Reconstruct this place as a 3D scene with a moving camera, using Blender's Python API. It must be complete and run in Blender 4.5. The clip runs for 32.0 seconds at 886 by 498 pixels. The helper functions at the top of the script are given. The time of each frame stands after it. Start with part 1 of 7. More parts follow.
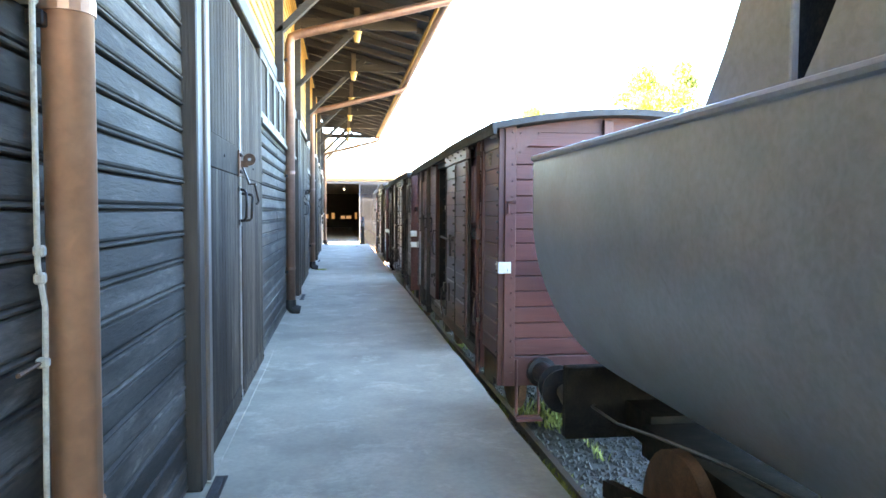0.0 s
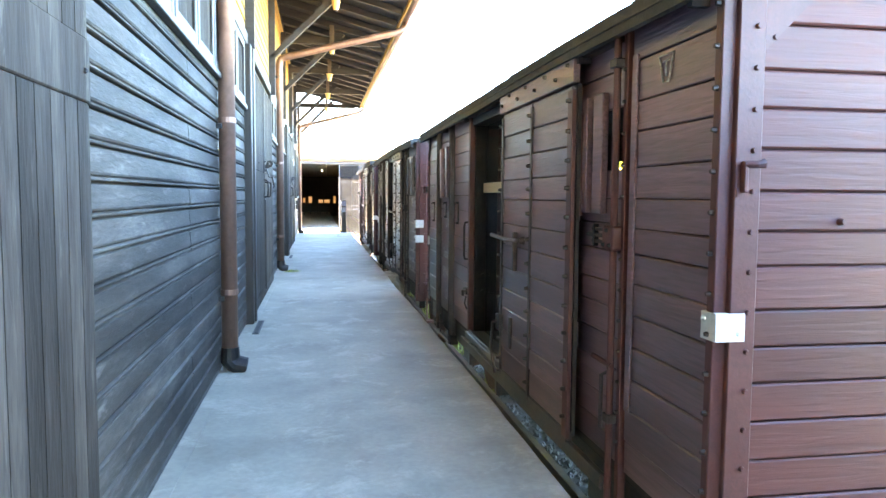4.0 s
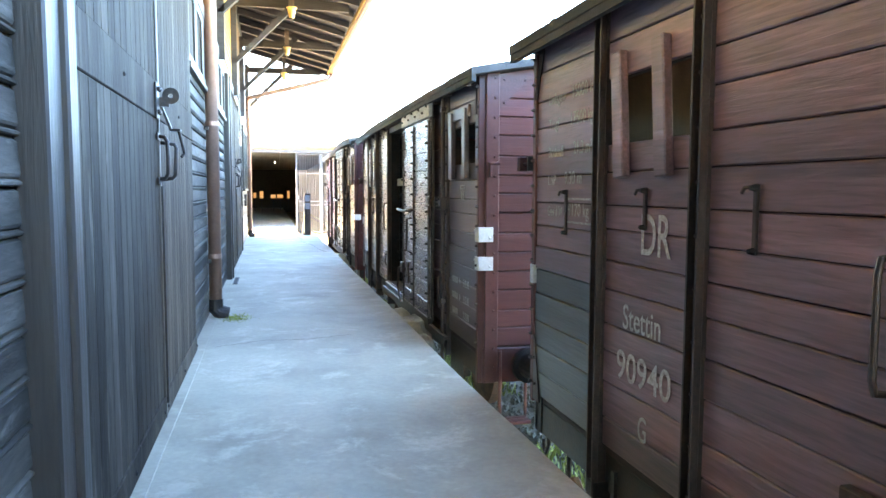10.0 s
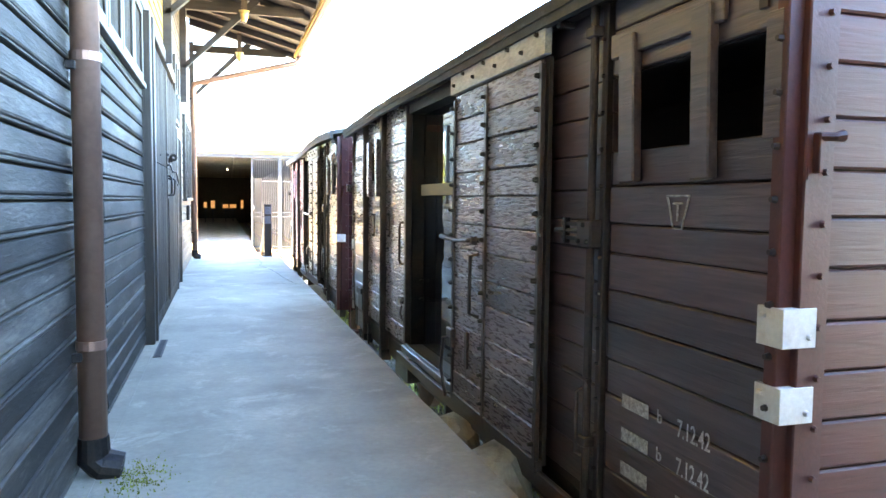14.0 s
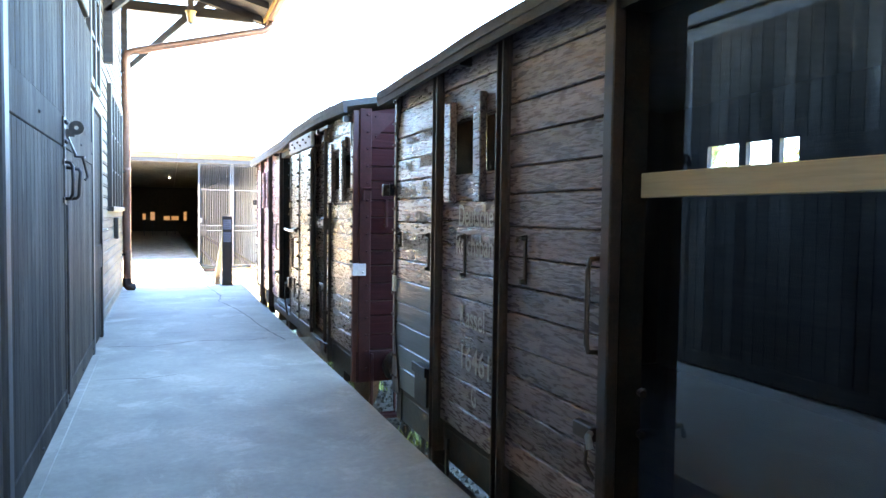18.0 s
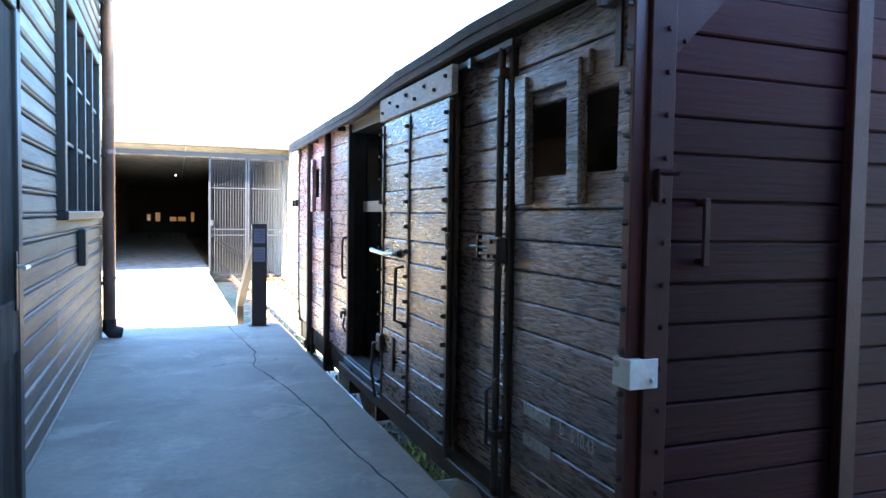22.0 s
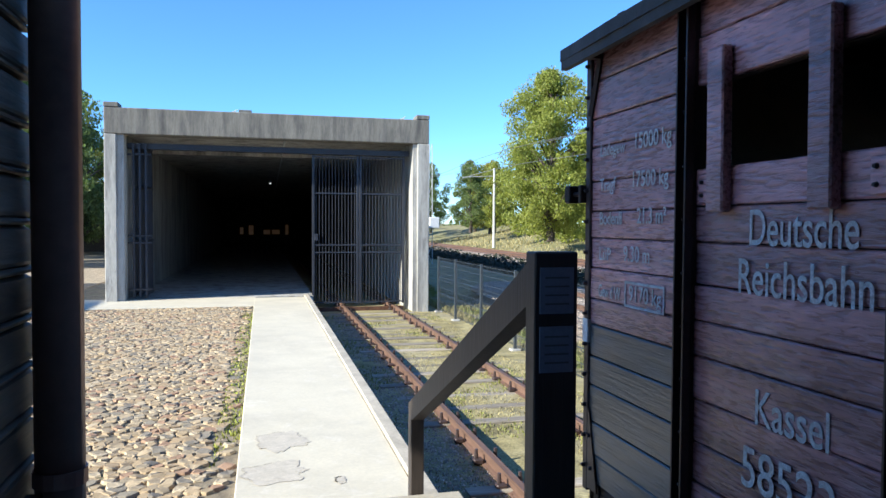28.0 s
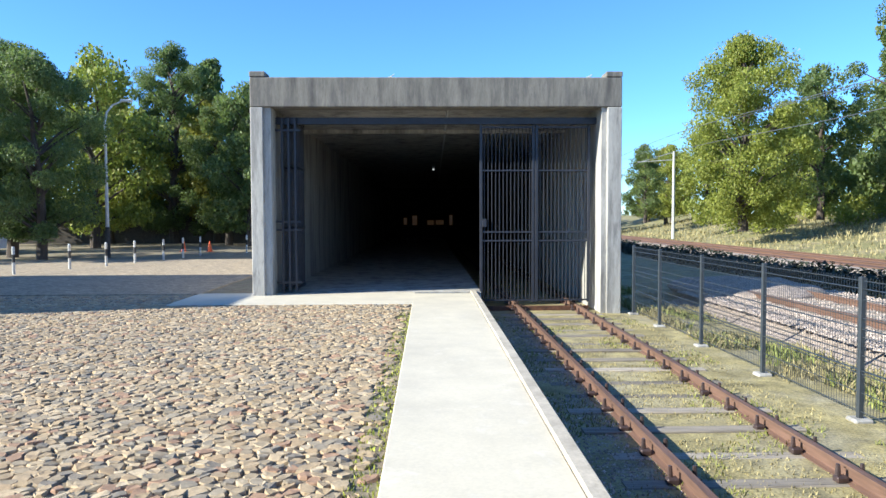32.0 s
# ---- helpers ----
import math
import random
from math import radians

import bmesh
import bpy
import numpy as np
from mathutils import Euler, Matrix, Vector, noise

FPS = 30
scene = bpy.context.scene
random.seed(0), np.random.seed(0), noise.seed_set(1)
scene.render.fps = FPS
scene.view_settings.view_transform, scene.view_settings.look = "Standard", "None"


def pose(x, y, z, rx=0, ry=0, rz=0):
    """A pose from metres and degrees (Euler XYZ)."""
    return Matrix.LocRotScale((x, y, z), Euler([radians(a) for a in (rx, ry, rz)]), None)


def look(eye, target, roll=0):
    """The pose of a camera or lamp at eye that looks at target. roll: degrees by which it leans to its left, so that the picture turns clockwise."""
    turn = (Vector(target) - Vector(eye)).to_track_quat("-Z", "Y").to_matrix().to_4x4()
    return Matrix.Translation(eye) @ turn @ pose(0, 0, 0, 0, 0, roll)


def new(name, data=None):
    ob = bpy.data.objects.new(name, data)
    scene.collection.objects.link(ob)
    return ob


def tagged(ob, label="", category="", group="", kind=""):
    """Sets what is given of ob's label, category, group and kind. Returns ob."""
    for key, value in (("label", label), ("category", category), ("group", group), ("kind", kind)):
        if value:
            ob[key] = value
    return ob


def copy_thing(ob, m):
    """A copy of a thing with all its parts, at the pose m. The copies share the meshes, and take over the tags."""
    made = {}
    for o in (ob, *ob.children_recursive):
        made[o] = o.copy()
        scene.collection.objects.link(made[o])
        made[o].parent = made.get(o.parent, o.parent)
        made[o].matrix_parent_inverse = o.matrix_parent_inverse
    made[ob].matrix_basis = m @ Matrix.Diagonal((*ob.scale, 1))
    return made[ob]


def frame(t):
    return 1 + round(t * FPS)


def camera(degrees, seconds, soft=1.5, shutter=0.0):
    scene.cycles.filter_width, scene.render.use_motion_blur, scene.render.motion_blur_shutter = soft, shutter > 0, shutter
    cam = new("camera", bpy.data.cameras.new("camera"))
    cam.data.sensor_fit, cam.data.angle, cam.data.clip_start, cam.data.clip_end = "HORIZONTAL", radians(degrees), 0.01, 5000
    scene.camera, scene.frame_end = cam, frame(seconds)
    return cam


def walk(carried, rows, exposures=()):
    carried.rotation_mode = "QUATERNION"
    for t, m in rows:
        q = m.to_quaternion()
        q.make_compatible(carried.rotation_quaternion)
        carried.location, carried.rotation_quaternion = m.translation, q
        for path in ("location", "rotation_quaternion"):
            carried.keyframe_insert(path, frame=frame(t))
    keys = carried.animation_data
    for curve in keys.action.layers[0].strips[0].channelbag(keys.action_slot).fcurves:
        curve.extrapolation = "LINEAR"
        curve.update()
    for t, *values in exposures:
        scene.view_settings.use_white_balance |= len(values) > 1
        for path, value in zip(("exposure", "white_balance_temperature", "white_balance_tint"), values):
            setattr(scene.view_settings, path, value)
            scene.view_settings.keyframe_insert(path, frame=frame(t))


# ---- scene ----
cam = camera(63.5, 32.0)
PATH = [
    (0, (0.052, -0.282, 1.501), (0.332, 1.695, 1.396), 0.3),
    (0.5, (0.067, 0.314, 1.498), (0.345, 2.291, 1.379), 0.4),
    (1, (0.038, 0.887, 1.49), (0.336, 2.861, 1.363), 0.4),
    (1.5, (0.047, 1.456, 1.475), (0.351, 3.428, 1.342), 0.4),
    (2, (0.044, 2.051, 1.472), (0.359, 4.021, 1.331), 0.3),
    (2.5, (0.037, 2.624, 1.491), (0.365, 4.592, 1.347), 0.1),
    (3, (0.062, 3.199, 1.493), (0.39, 5.166, 1.351), 0.3),
    (3.5, (0.059, 3.776, 1.482), (0.396, 5.742, 1.333), 0.3),
    (5.5, (-0.006, 5.841, 1.401), (0.334, 7.806, 1.255), 0.8),
    (6, (-0.01, 6.426, 1.413), (0.349, 8.388, 1.266), 0.3),
    (6.5, (0.014, 6.926, 1.378), (0.381, 8.887, 1.233), 0.6),
    (7, (0.006, 7.433, 1.376), (0.392, 9.391, 1.239), 0.6),
    (7.5, (-0.037, 7.95, 1.401), (0.371, 9.904, 1.272), 0.4),
    (8, (-0.046, 8.45, 1.393), (0.362, 10.404, 1.261), 0.4),
    (8.5, (-0.1, 8.904, 1.362), (0.317, 10.855, 1.223), 0.4),
    (9, (-0.15, 9.355, 1.381), (0.28, 11.302, 1.232), 0.2),
    (9.5, (-0.128, 9.844, 1.382), (0.313, 11.789, 1.227), 0.3),
    (10, (-0.104, 10.339, 1.36), (0.363, 12.277, 1.198), 0.2),
    (10.5, (-0.059, 10.807, 1.363), (0.419, 12.742, 1.195), 0.3),
    (11, (0.017, 11.333, 1.369), (0.503, 13.266, 1.198), 0.7),
    (11.5, (0.019, 11.866, 1.373), (0.512, 13.797, 1.205), 0.6),
    (12, (0.005, 12.38, 1.364), (0.501, 14.311, 1.204), 0.7),
    (12.5, (-0.015, 12.888, 1.36), (0.504, 14.813, 1.21), 0.7),
    (13, (-0.03, 13.39, 1.373), (0.504, 15.312, 1.23), 0.7),
    (13.5, (-0.037, 13.918, 1.383), (0.519, 15.834, 1.249), 0.7),
    (14, (-0.062, 14.447, 1.378), (0.525, 16.354, 1.246), 0.6),
    (14.5, (-0.055, 14.95, 1.354), (0.545, 16.854, 1.236), 0.7),
    (16.5, (-0.175, 16.976, 1.362), (0.504, 18.855, 1.28), 0.7),
    (17, (-0.154, 17.504, 1.341), (0.543, 19.377, 1.241), 0.7),
    (17.5, (-0.133, 18.073, 1.339), (0.583, 19.937, 1.234), 0.8),
    (18, (-0.114, 18.661, 1.35), (0.614, 20.521, 1.255), 0.8),
    (18.5, (-0.099, 19.27, 1.364), (0.632, 21.13, 1.285), 1.0),
    (19, (-0.094, 19.868, 1.363), (0.652, 21.722, 1.296), 0.9),
    (19.5, (-0.05, 20.446, 1.354), (0.692, 22.302, 1.299), 1.0),
    (20, (-0.057, 20.995, 1.348), (0.689, 22.85, 1.295), 1.2),
    (20.5, (-0.046, 21.543, 1.391), (0.691, 23.401, 1.314), 0.9),
    (21, (-0.02, 22.087, 1.419), (0.702, 23.95, 1.326), 0.7),
    (21.5, (-0.046, 22.651, 1.402), (0.676, 24.514, 1.313), 1.0),
    (22, (-0.057, 23.225, 1.415), (0.656, 25.091, 1.32), 0.9),
    (22.5, (-0.045, 23.799, 1.396), (0.67, 25.664, 1.299), 0.9),
    (23, (-0.039, 24.324, 1.407), (0.671, 26.192, 1.305), 1.0),
    (23.5, (-0.003, 24.927, 1.346), (0.677, 26.806, 1.263), 1.1),
    (24, (0.014, 25.545, 1.36), (0.679, 27.43, 1.273), 0.8),
    (24.5, (0.016, 26.128, 1.346), (0.676, 28.014, 1.254), 0.6),
    (26.5, (-0.046, 28.103, 1.409), (0.589, 29.998, 1.329), 0.3),
    (27, (-0.057, 28.647, 1.39), (0.531, 30.557, 1.318), 0.2),
    (27.5, (-0.106, 29.195, 1.372), (0.437, 31.118, 1.304), 0.2),
    (28, (-0.129, 29.724, 1.374), (0.36, 31.662, 1.306), 0.3),
    (28.5, (-0.167, 30.274, 1.386), (0.257, 32.228, 1.312), 0.2),
    (29, (-0.216, 30.851, 1.389), (0.137, 32.818, 1.308), -0.2),
    (29.5, (-0.18, 31.358, 1.431), (0.09, 33.338, 1.351), -0.4),
    (30, (-0.264, 31.931, 1.531), (-0.042, 33.916, 1.436), -0.2),
    (30.5, (-0.061, 32.259, 1.388), (0.084, 34.251, 1.278), -0.4),
    (31, (0.02, 32.572, 1.318), (0.102, 34.566, 1.191), -0.1),
    (31.5, (0.072, 32.922, 1.238), (0.116, 34.918, 1.118), -0.0),
    (32, (-0.002, 33.287, 1.129), (0.04, 35.284, 1.04), -0.2),
]
EXPOSURES = [(0.0, 5.85, 10100, 11), (3.0, 6.1, 10200, 10), (5.5, 6.5, 10300, 10), (10.0, 6.5, 10300, 10), (13.0, 6.4, 10400, 11), (17.0, 6.2, 9400, 10), (19.0, 5.65, 8500, 9), (21.0, 5.05, 7600, 8),
             (24.0, 3.9, 6800, 6), (26.5, 1.9, 5800, 6), (28.0, 1.3, 5800, 4), (29.0, 1.0, 5800, 4), (30.0, 0.98, 5800, 4), (31.0, 1.12, 5800, 4), (32.0, 1.33, 5800, 4)]
walk(cam, [(t, look(eye, target, roll)) for t, eye, target, roll in PATH], EXPOSURES)

# ---------------------------------------------------------------- light
SUN_TO = Vector((-0.86, -0.23, 0.454)).normalized()
world = bpy.data.worlds.new("world")
scene.world = world
world.use_nodes = True
wn = world.node_tree.nodes
sky = wn.new("ShaderNodeTexSky")
sky.sky_type = "NISHITA"
sky.sun_disc = False
sky.sun_elevation = math.asin(SUN_TO.z)
sky.sun_rotation = math.atan2(SUN_TO.x, SUN_TO.y)
sky.ozone_density = 8.5
sky.air_density = 1.0
sky.dust_density = 0.0
sky.altitude = 1200
wn["Background"].inputs["Strength"].default_value = 0.115
world.node_tree.links.new(sky.outputs[0], wn["Background"].inputs[0])
sun = new("sun", bpy.data.lights.new("sun", "SUN"))
sun.data.energy, sun.data.angle, sun.data.color = 5.0, radians(0.5), (1.0, 0.90, 0.75)
sun.matrix_world = look(SUN_TO * 60, (0, 0, 0))

# ---------------------------------------------------------------- materials
def material(name, color, rough=0.6, metal=0.0, vary=0.25, scale=6.0, stretch=(1, 1, 1), bump=0.15, fine=60.0,
             stain=None, stain_amount=0.35, per_object=0.0, islands=False, spec=0.5, stain_scale=1.2, spots=None, spots_amount=0.5, spots_scale=6.0, spots_from=0.56, gritty=0.0):
    """A procedural surface: base colour, two scales of variation, stains of a second colour, grain relief."""
    m = bpy.data.materials.new(name)
    m.use_nodes = True
    t = m.node_tree
    n, l = t.nodes, t.links
    b = n["Principled BSDF"]
    co = n.new("ShaderNodeTexCoord")
    mp = n.new("ShaderNodeMapping")
    mp.inputs["Scale"].default_value = stretch
    src = co.outputs["Object"]
    geo = n.new("ShaderNodeNewGeometry")
    l.new(geo.outputs["Position"], mp.inputs["Vector"])
    big = n.new("ShaderNodeTexNoise")
    big.inputs["Scale"].default_value, big.inputs["Detail"].default_value = scale, 5
    small = n.new("ShaderNodeTexNoise")
    small.inputs["Scale"].default_value, small.inputs["Detail"].default_value = fine, 6
    big.inputs["Distortion"].default_value, small.inputs["Distortion"].default_value = 1.0, 0.5
    for k in (big, small):
        l.new(mp.outputs[0], k.inputs["Vector"])
    r1 = n.new("ShaderNodeMapRange")
    r1.inputs["To Min"].default_value, r1.inputs["To Max"].default_value = 1 - vary, 1 + vary
    l.new(big.outputs[0], r1.inputs["Value"])
    r1.inputs["From Min"].default_value, r1.inputs["From Max"].default_value = 0.3, 0.7
    r2 = n.new("ShaderNodeMapRange")
    r2.inputs["To Min"].default_value, r2.inputs["To Max"].default_value = 1 - vary, 1 + vary
    r2.inputs["From Min"].default_value, r2.inputs["From Max"].default_value = 0.3, 0.7
    l.new(small.outputs[0], r2.inputs["Value"])
    mul = n.new("ShaderNodeMath")
    mul.operation = "MULTIPLY"
    l.new(r1.outputs[0], mul.inputs[0])
    l.new(r2.outputs[0], mul.inputs[1])
    value = mul.outputs[0]
    if per_object or islands:
        if islands:
            rnd = geo.outputs["Random Per Island"]
        else:
            rnd = n.new("ShaderNodeObjectInfo").outputs["Random"]
        r3 = n.new("ShaderNodeMapRange")
        r3.inputs["To Min"].default_value, r3.inputs["To Max"].default_value = 1 - (per_object or 0.3), 1 + (per_object or 0.3)
        l.new(rnd, r3.inputs["Value"])
        mul2 = n.new("ShaderNodeMath")
        mul2.operation = "MULTIPLY"
        l.new(value, mul2.inputs[0])
        l.new(r3.outputs[0], mul2.inputs[1])
        value = mul2.outputs[0]
    col = n.new("ShaderNodeRGB")
    col.outputs[0].default_value = (*color, 1)
    out = col.outputs[0]
    if stain:
        st = n.new("ShaderNodeTexNoise")
        st.inputs["Scale"].default_value, st.inputs["Detail"].default_value = stain_scale, 8
        st.inputs["Roughness"].default_value = 0.65
        l.new(mp.outputs[0], st.inputs["Vector"])
        rr = n.new("ShaderNodeMapRange")
        rr.inputs["From Min"].default_value, rr.inputs["From Max"].default_value = 0.45, 0.68
        rr.inputs["To Max"].default_value = stain_amount
        l.new(st.outputs[0], rr.inputs["Value"])
        mix = n.new("ShaderNodeMix")
        mix.data_type = "RGBA"
        l.new(rr.outputs[0], mix.inputs["Factor"])
        l.new(out, mix.inputs["A"])
        mix.inputs["B"].default_value = (*stain, 1)
        out = mix.outputs["Result"]
    if spots:
        sp = n.new("ShaderNodeTexNoise")
        sp.inputs["Scale"].default_value, sp.inputs["Detail"].default_value = spots_scale, 10
        sp.inputs["Roughness"].default_value, sp.inputs["Distortion"].default_value = 0.72, 0.4
        l.new(mp.outputs[0], sp.inputs["Vector"])
        sr = n.new("ShaderNodeMapRange")
        sr.inputs["From Min"].default_value, sr.inputs["From Max"].default_value = spots_from, spots_from + 0.10
        sr.inputs["To Max"].default_value = spots_amount
        l.new(sp.outputs[0], sr.inputs["Value"])
        mix2 = n.new("ShaderNodeMix")
        mix2.data_type = "RGBA"
        l.new(sr.outputs[0], mix2.inputs["Factor"])
        l.new(out, mix2.inputs["A"])
        mix2.inputs["B"].default_value = (*spots, 1)
        out = mix2.outputs["Result"]
    vm = n.new("ShaderNodeVectorMath")
    vm.operation = "SCALE"
    l.new(out, vm.inputs[0])
    l.new(value, vm.inputs["Scale"])
    l.new(vm.outputs[0], b.inputs["Base Color"])
    rg = n.new("ShaderNodeMapRange")
    rg.inputs["To Min"].default_value, rg.inputs["To Max"].default_value = max(0.05, rough - 0.12), min(1, rough + 0.15)
    l.new(small.outputs[0], rg.inputs["Value"])
    l.new(rg.outputs[0], b.inputs["Roughness"])
    b.inputs["Metallic"].default_value = metal
    b.inputs["Specular IOR Level"].default_value = spec
    if bump:
        bp = n.new("ShaderNodeBump")
        bp.inputs["Strength"].default_value, bp.inputs["Distance"].default_value = bump, 0.01
        l.new(small.outputs[0], bp.inputs["Height"])
        l.new(bp.outputs[0], b.inputs["Normal"])
    return m


GRAIN_Y = (1, 0.06, 1)     # boards that run along the platform
GRAIN_X = (0.06, 1, 1)
GRAIN_Z = (1, 1, 0.06)
M = {}
M["board"] = material("black_stained_board", (0.042, 0.036, 0.030), 0.66, vary=0.35, scale=5, stretch=(1, 0.16, 1), fine=60, bump=0.35,
                      stain=(0.122, 0.107, 0.090), stain_amount=0.75, per_object=0.4, stain_scale=4, spec=0.16, spots=(0.20, 0.178, 0.150), spots_amount=0.45, spots_scale=13, spots_from=0.57)
M["board_far"] = material("weathered_brown_board", (0.135, 0.092, 0.060), 0.55, vary=0.35, scale=3, stretch=(1, 0.09, 1), fine=45, bump=0.5,
                          stain=(0.24, 0.18, 0.12), stain_amount=0.6, per_object=0.35, stain_scale=4, spots=(0.045, 0.035, 0.028), spots_amount=0.7, spots_scale=7)
M["door_board"] = material("dark_door_board", (0.033, 0.026, 0.021), 0.75, vary=0.3, scale=3, stretch=(1, 1, 0.14), fine=40, bump=0.5,
                           stain=(0.082, 0.068, 0.056), stain_amount=0.65, per_object=0.35, stain_scale=4, spec=0.08, spots=(0.22, 0.19, 0.155), spots_amount=0.35, spots_scale=9, spots_from=0.58)
M["post_wood"] = material("dark_post_wood", (0.035, 0.027, 0.022), 0.5, vary=0.25, stretch=GRAIN_Z, bump=0.3)
M["trim_wood"] = material("grey_brown_trim", (0.11, 0.085, 0.068), 0.5, vary=0.2, stretch=GRAIN_Z, bump=0.3)
M["ochre"] = material("ochre_upper_boards", (0.42, 0.25, 0.07), 0.7, vary=0.2, stretch=(1, 0.1, 1), bump=0.3, per_object=0.2)
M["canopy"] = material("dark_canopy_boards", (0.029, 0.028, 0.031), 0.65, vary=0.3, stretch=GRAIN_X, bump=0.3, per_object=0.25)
M["concrete"] = material("platform_concrete", (0.39, 0.345, 0.265), 0.7, vary=0.09, scale=1.3, fine=25, bump=0.12,
                         stain=(0.26, 0.228, 0.175), stain_amount=0.8, stain_scale=1.1, spots=(0.49, 0.44, 0.345), spots_amount=0.8, spots_scale=2.0, spots_from=0.53)
M["walk_concrete"] = material("pale_walk_concrete", (0.56, 0.505, 0.395), 0.75, vary=0.06, scale=1.2, fine=30, bump=0.12,
                              stain=(0.38, 0.345, 0.29), stain_amount=0.45, stain_scale=0.8, spots=(0.62, 0.57, 0.49), spots_amount=0.5, spots_scale=3.0)
M["tunnel_concrete"] = material("weathered_concrete", (0.42, 0.40, 0.36), 0.85, vary=0.12, scale=2.0, stretch=(1.6, 1.6, 0.25), fine=30, bump=0.25,
                                stain=(0.11, 0.105, 0.10), stain_amount=0.85, stain_scale=1.6, spots=(0.16, 0.15, 0.14), spots_amount=0.6, spots_scale=5.0, spots_from=0.55)
M["kerb_concrete"] = material("dirty_kerb_concrete", (0.43, 0.38, 0.305), 0.8, vary=0.15, scale=3, fine=40, bump=0.3, stain=(0.30, 0.265, 0.21), stain_amount=0.7, stain_scale=2.5)
M["patch"] = material("mortar_patch", (0.47, 0.42, 0.345), 0.9, vary=0.10, scale=9, fine=50, bump=0.2, stain=(0.44, 0.39, 0.32), stain_amount=0.7, stain_scale=5)
M["lintel"] = material("streaked_concrete", (0.20, 0.185, 0.155), 0.85, vary=0.14, scale=2.0, stretch=(2.2, 2.2, 0.35), fine=30, bump=0.3,
                       stain=(0.075, 0.07, 0.065), stain_amount=0.9, stain_scale=1.6, spots=(0.13, 0.12, 0.11), spots_amount=0.8, spots_scale=4.0, spots_from=0.50)
M["dull_steel"] = material("dull_grey_steel", (0.20, 0.20, 0.195), 0.5, metal=0.3, vary=0.15, bump=0.08, stain=(0.10, 0.085, 0.07), stain_amount=0.5, stain_scale=8)
M["copper"] = material("brown_copper_pipe", (0.33, 0.178, 0.132), 0.38, metal=0.45, vary=0.12, scale=3, fine=20, bump=0.03, stain=(0.08, 0.045, 0.035), stain_amount=0.4)
M["copper_new"] = material("bright_copper_pipe", (0.60, 0.31, 0.19), 0.38, metal=0.45, vary=0.12, scale=3, fine=20, bump=0.03, stain=(0.30, 0.15, 0.10), stain_amount=0.35)
M["iron"] = material("black_iron", (0.022, 0.021, 0.022), 0.45, metal=0.5, vary=0.3, bump=0.15, stain=(0.07, 0.035, 0.02), stain_amount=0.4, stain_scale=8)
# near-black matt surface with the shade below the tender in its colour
M["shade_black"] = material("shade_black_underframe", (0.016, 0.014, 0.013), 0.9, vary=0.3, bump=0.4, spec=0.1, stain=(0.04, 0.033, 0.026), stain_amount=0.5, stain_scale=6)
M["rust"] = material("rusty_iron", (0.13, 0.062, 0.036), 0.7, metal=0.35, vary=0.3, bump=0.35, stain=(0.05, 0.03, 0.025), stain_amount=0.6, stain_scale=9)
M["steel_bar"] = material("worn_bright_steel", (0.45, 0.44, 0.42), 0.35, metal=0.9, vary=0.15, bump=0.05)
def plank_material(name, color, stain, amount=0.5):
    return material(name, color, 0.34, vary=0.32, scale=2.5, stretch=(1, 0.07, 1), fine=50, bump=0.45, stain=stain, stain_amount=amount, per_object=0.25, stain_scale=7, spec=1.0)
M["plank_maroon"] = plank_material("maroon_brown_plank", (0.215, 0.120, 0.143), (0.170, 0.108, 0.125))
M["plank_umber"] = plank_material("dark_umber_plank", (0.095, 0.060, 0.064), (0.072, 0.050, 0.054))
def worn_plank(name, color, stain, spots):
    """Old boards with raised grain, knots and paint worn off in patches."""
    return material(name, color, 0.27, vary=0.38, scale=5, stretch=(1, 0.14, 1), fine=70, bump=0.7, spec=1.0, stain=stain, stain_amount=0.6, per_object=0.3, stain_scale=6, spots=spots, spots_amount=0.5, spots_scale=12, spots_from=0.57)
M["plank_grey"] = worn_plank("worn_grey_brown_plank", (0.165, 0.116, 0.134), (0.205, 0.165, 0.180), (0.30, 0.27, 0.275))
M["plank_warm"] = worn_plank("worn_oak_plank", (0.185, 0.126, 0.116), (0.25, 0.195, 0.178), (0.38, 0.33, 0.305))
M["plank_old"] = worn_plank("old_maroon_plank", (0.40, 0.195, 0.205), (0.30, 0.155, 0.165), (0.48, 0.36, 0.38))
M["plank_slate"] = plank_material("slate_grey_painted_plank", (0.070, 0.082, 0.088), (0.11, 0.11, 0.11), 0.4)
M["plank_red"] = material("oxide_red_plank", (0.112, 0.028, 0.0235), 0.5, vary=0.15, scale=2.5, stretch=(0.07, 1, 1), fine=40, bump=0.35,
                          stain=(0.086, 0.022, 0.020), stain_amount=0.55, per_object=0.18, stain_scale=3)
# darker copy of the red boards, shade put into the colour
M["plank_red_shade"] = material("shade_dark_red_plank", (0.036, 0.0085, 0.0095), 0.7, vary=0.2, scale=2.5, stretch=(0.07, 1, 1), fine=40, bump=0.5,
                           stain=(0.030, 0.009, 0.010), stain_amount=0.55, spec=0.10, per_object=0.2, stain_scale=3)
M["red_iron"] = material("red_painted_iron", (0.115, 0.034, 0.029), 0.45, vary=0.15, bump=0.1, stain=(0.09, 0.035, 0.03), stain_amount=0.4)
# darker copy of the red iron, for parts in shade
M["red_iron_shade"] = material("shade_dark_red_iron", (0.050, 0.013, 0.013), 0.6, spec=0.2, vary=0.2, bump=0.1, stain=(0.04, 0.016, 0.015), stain_amount=0.4)
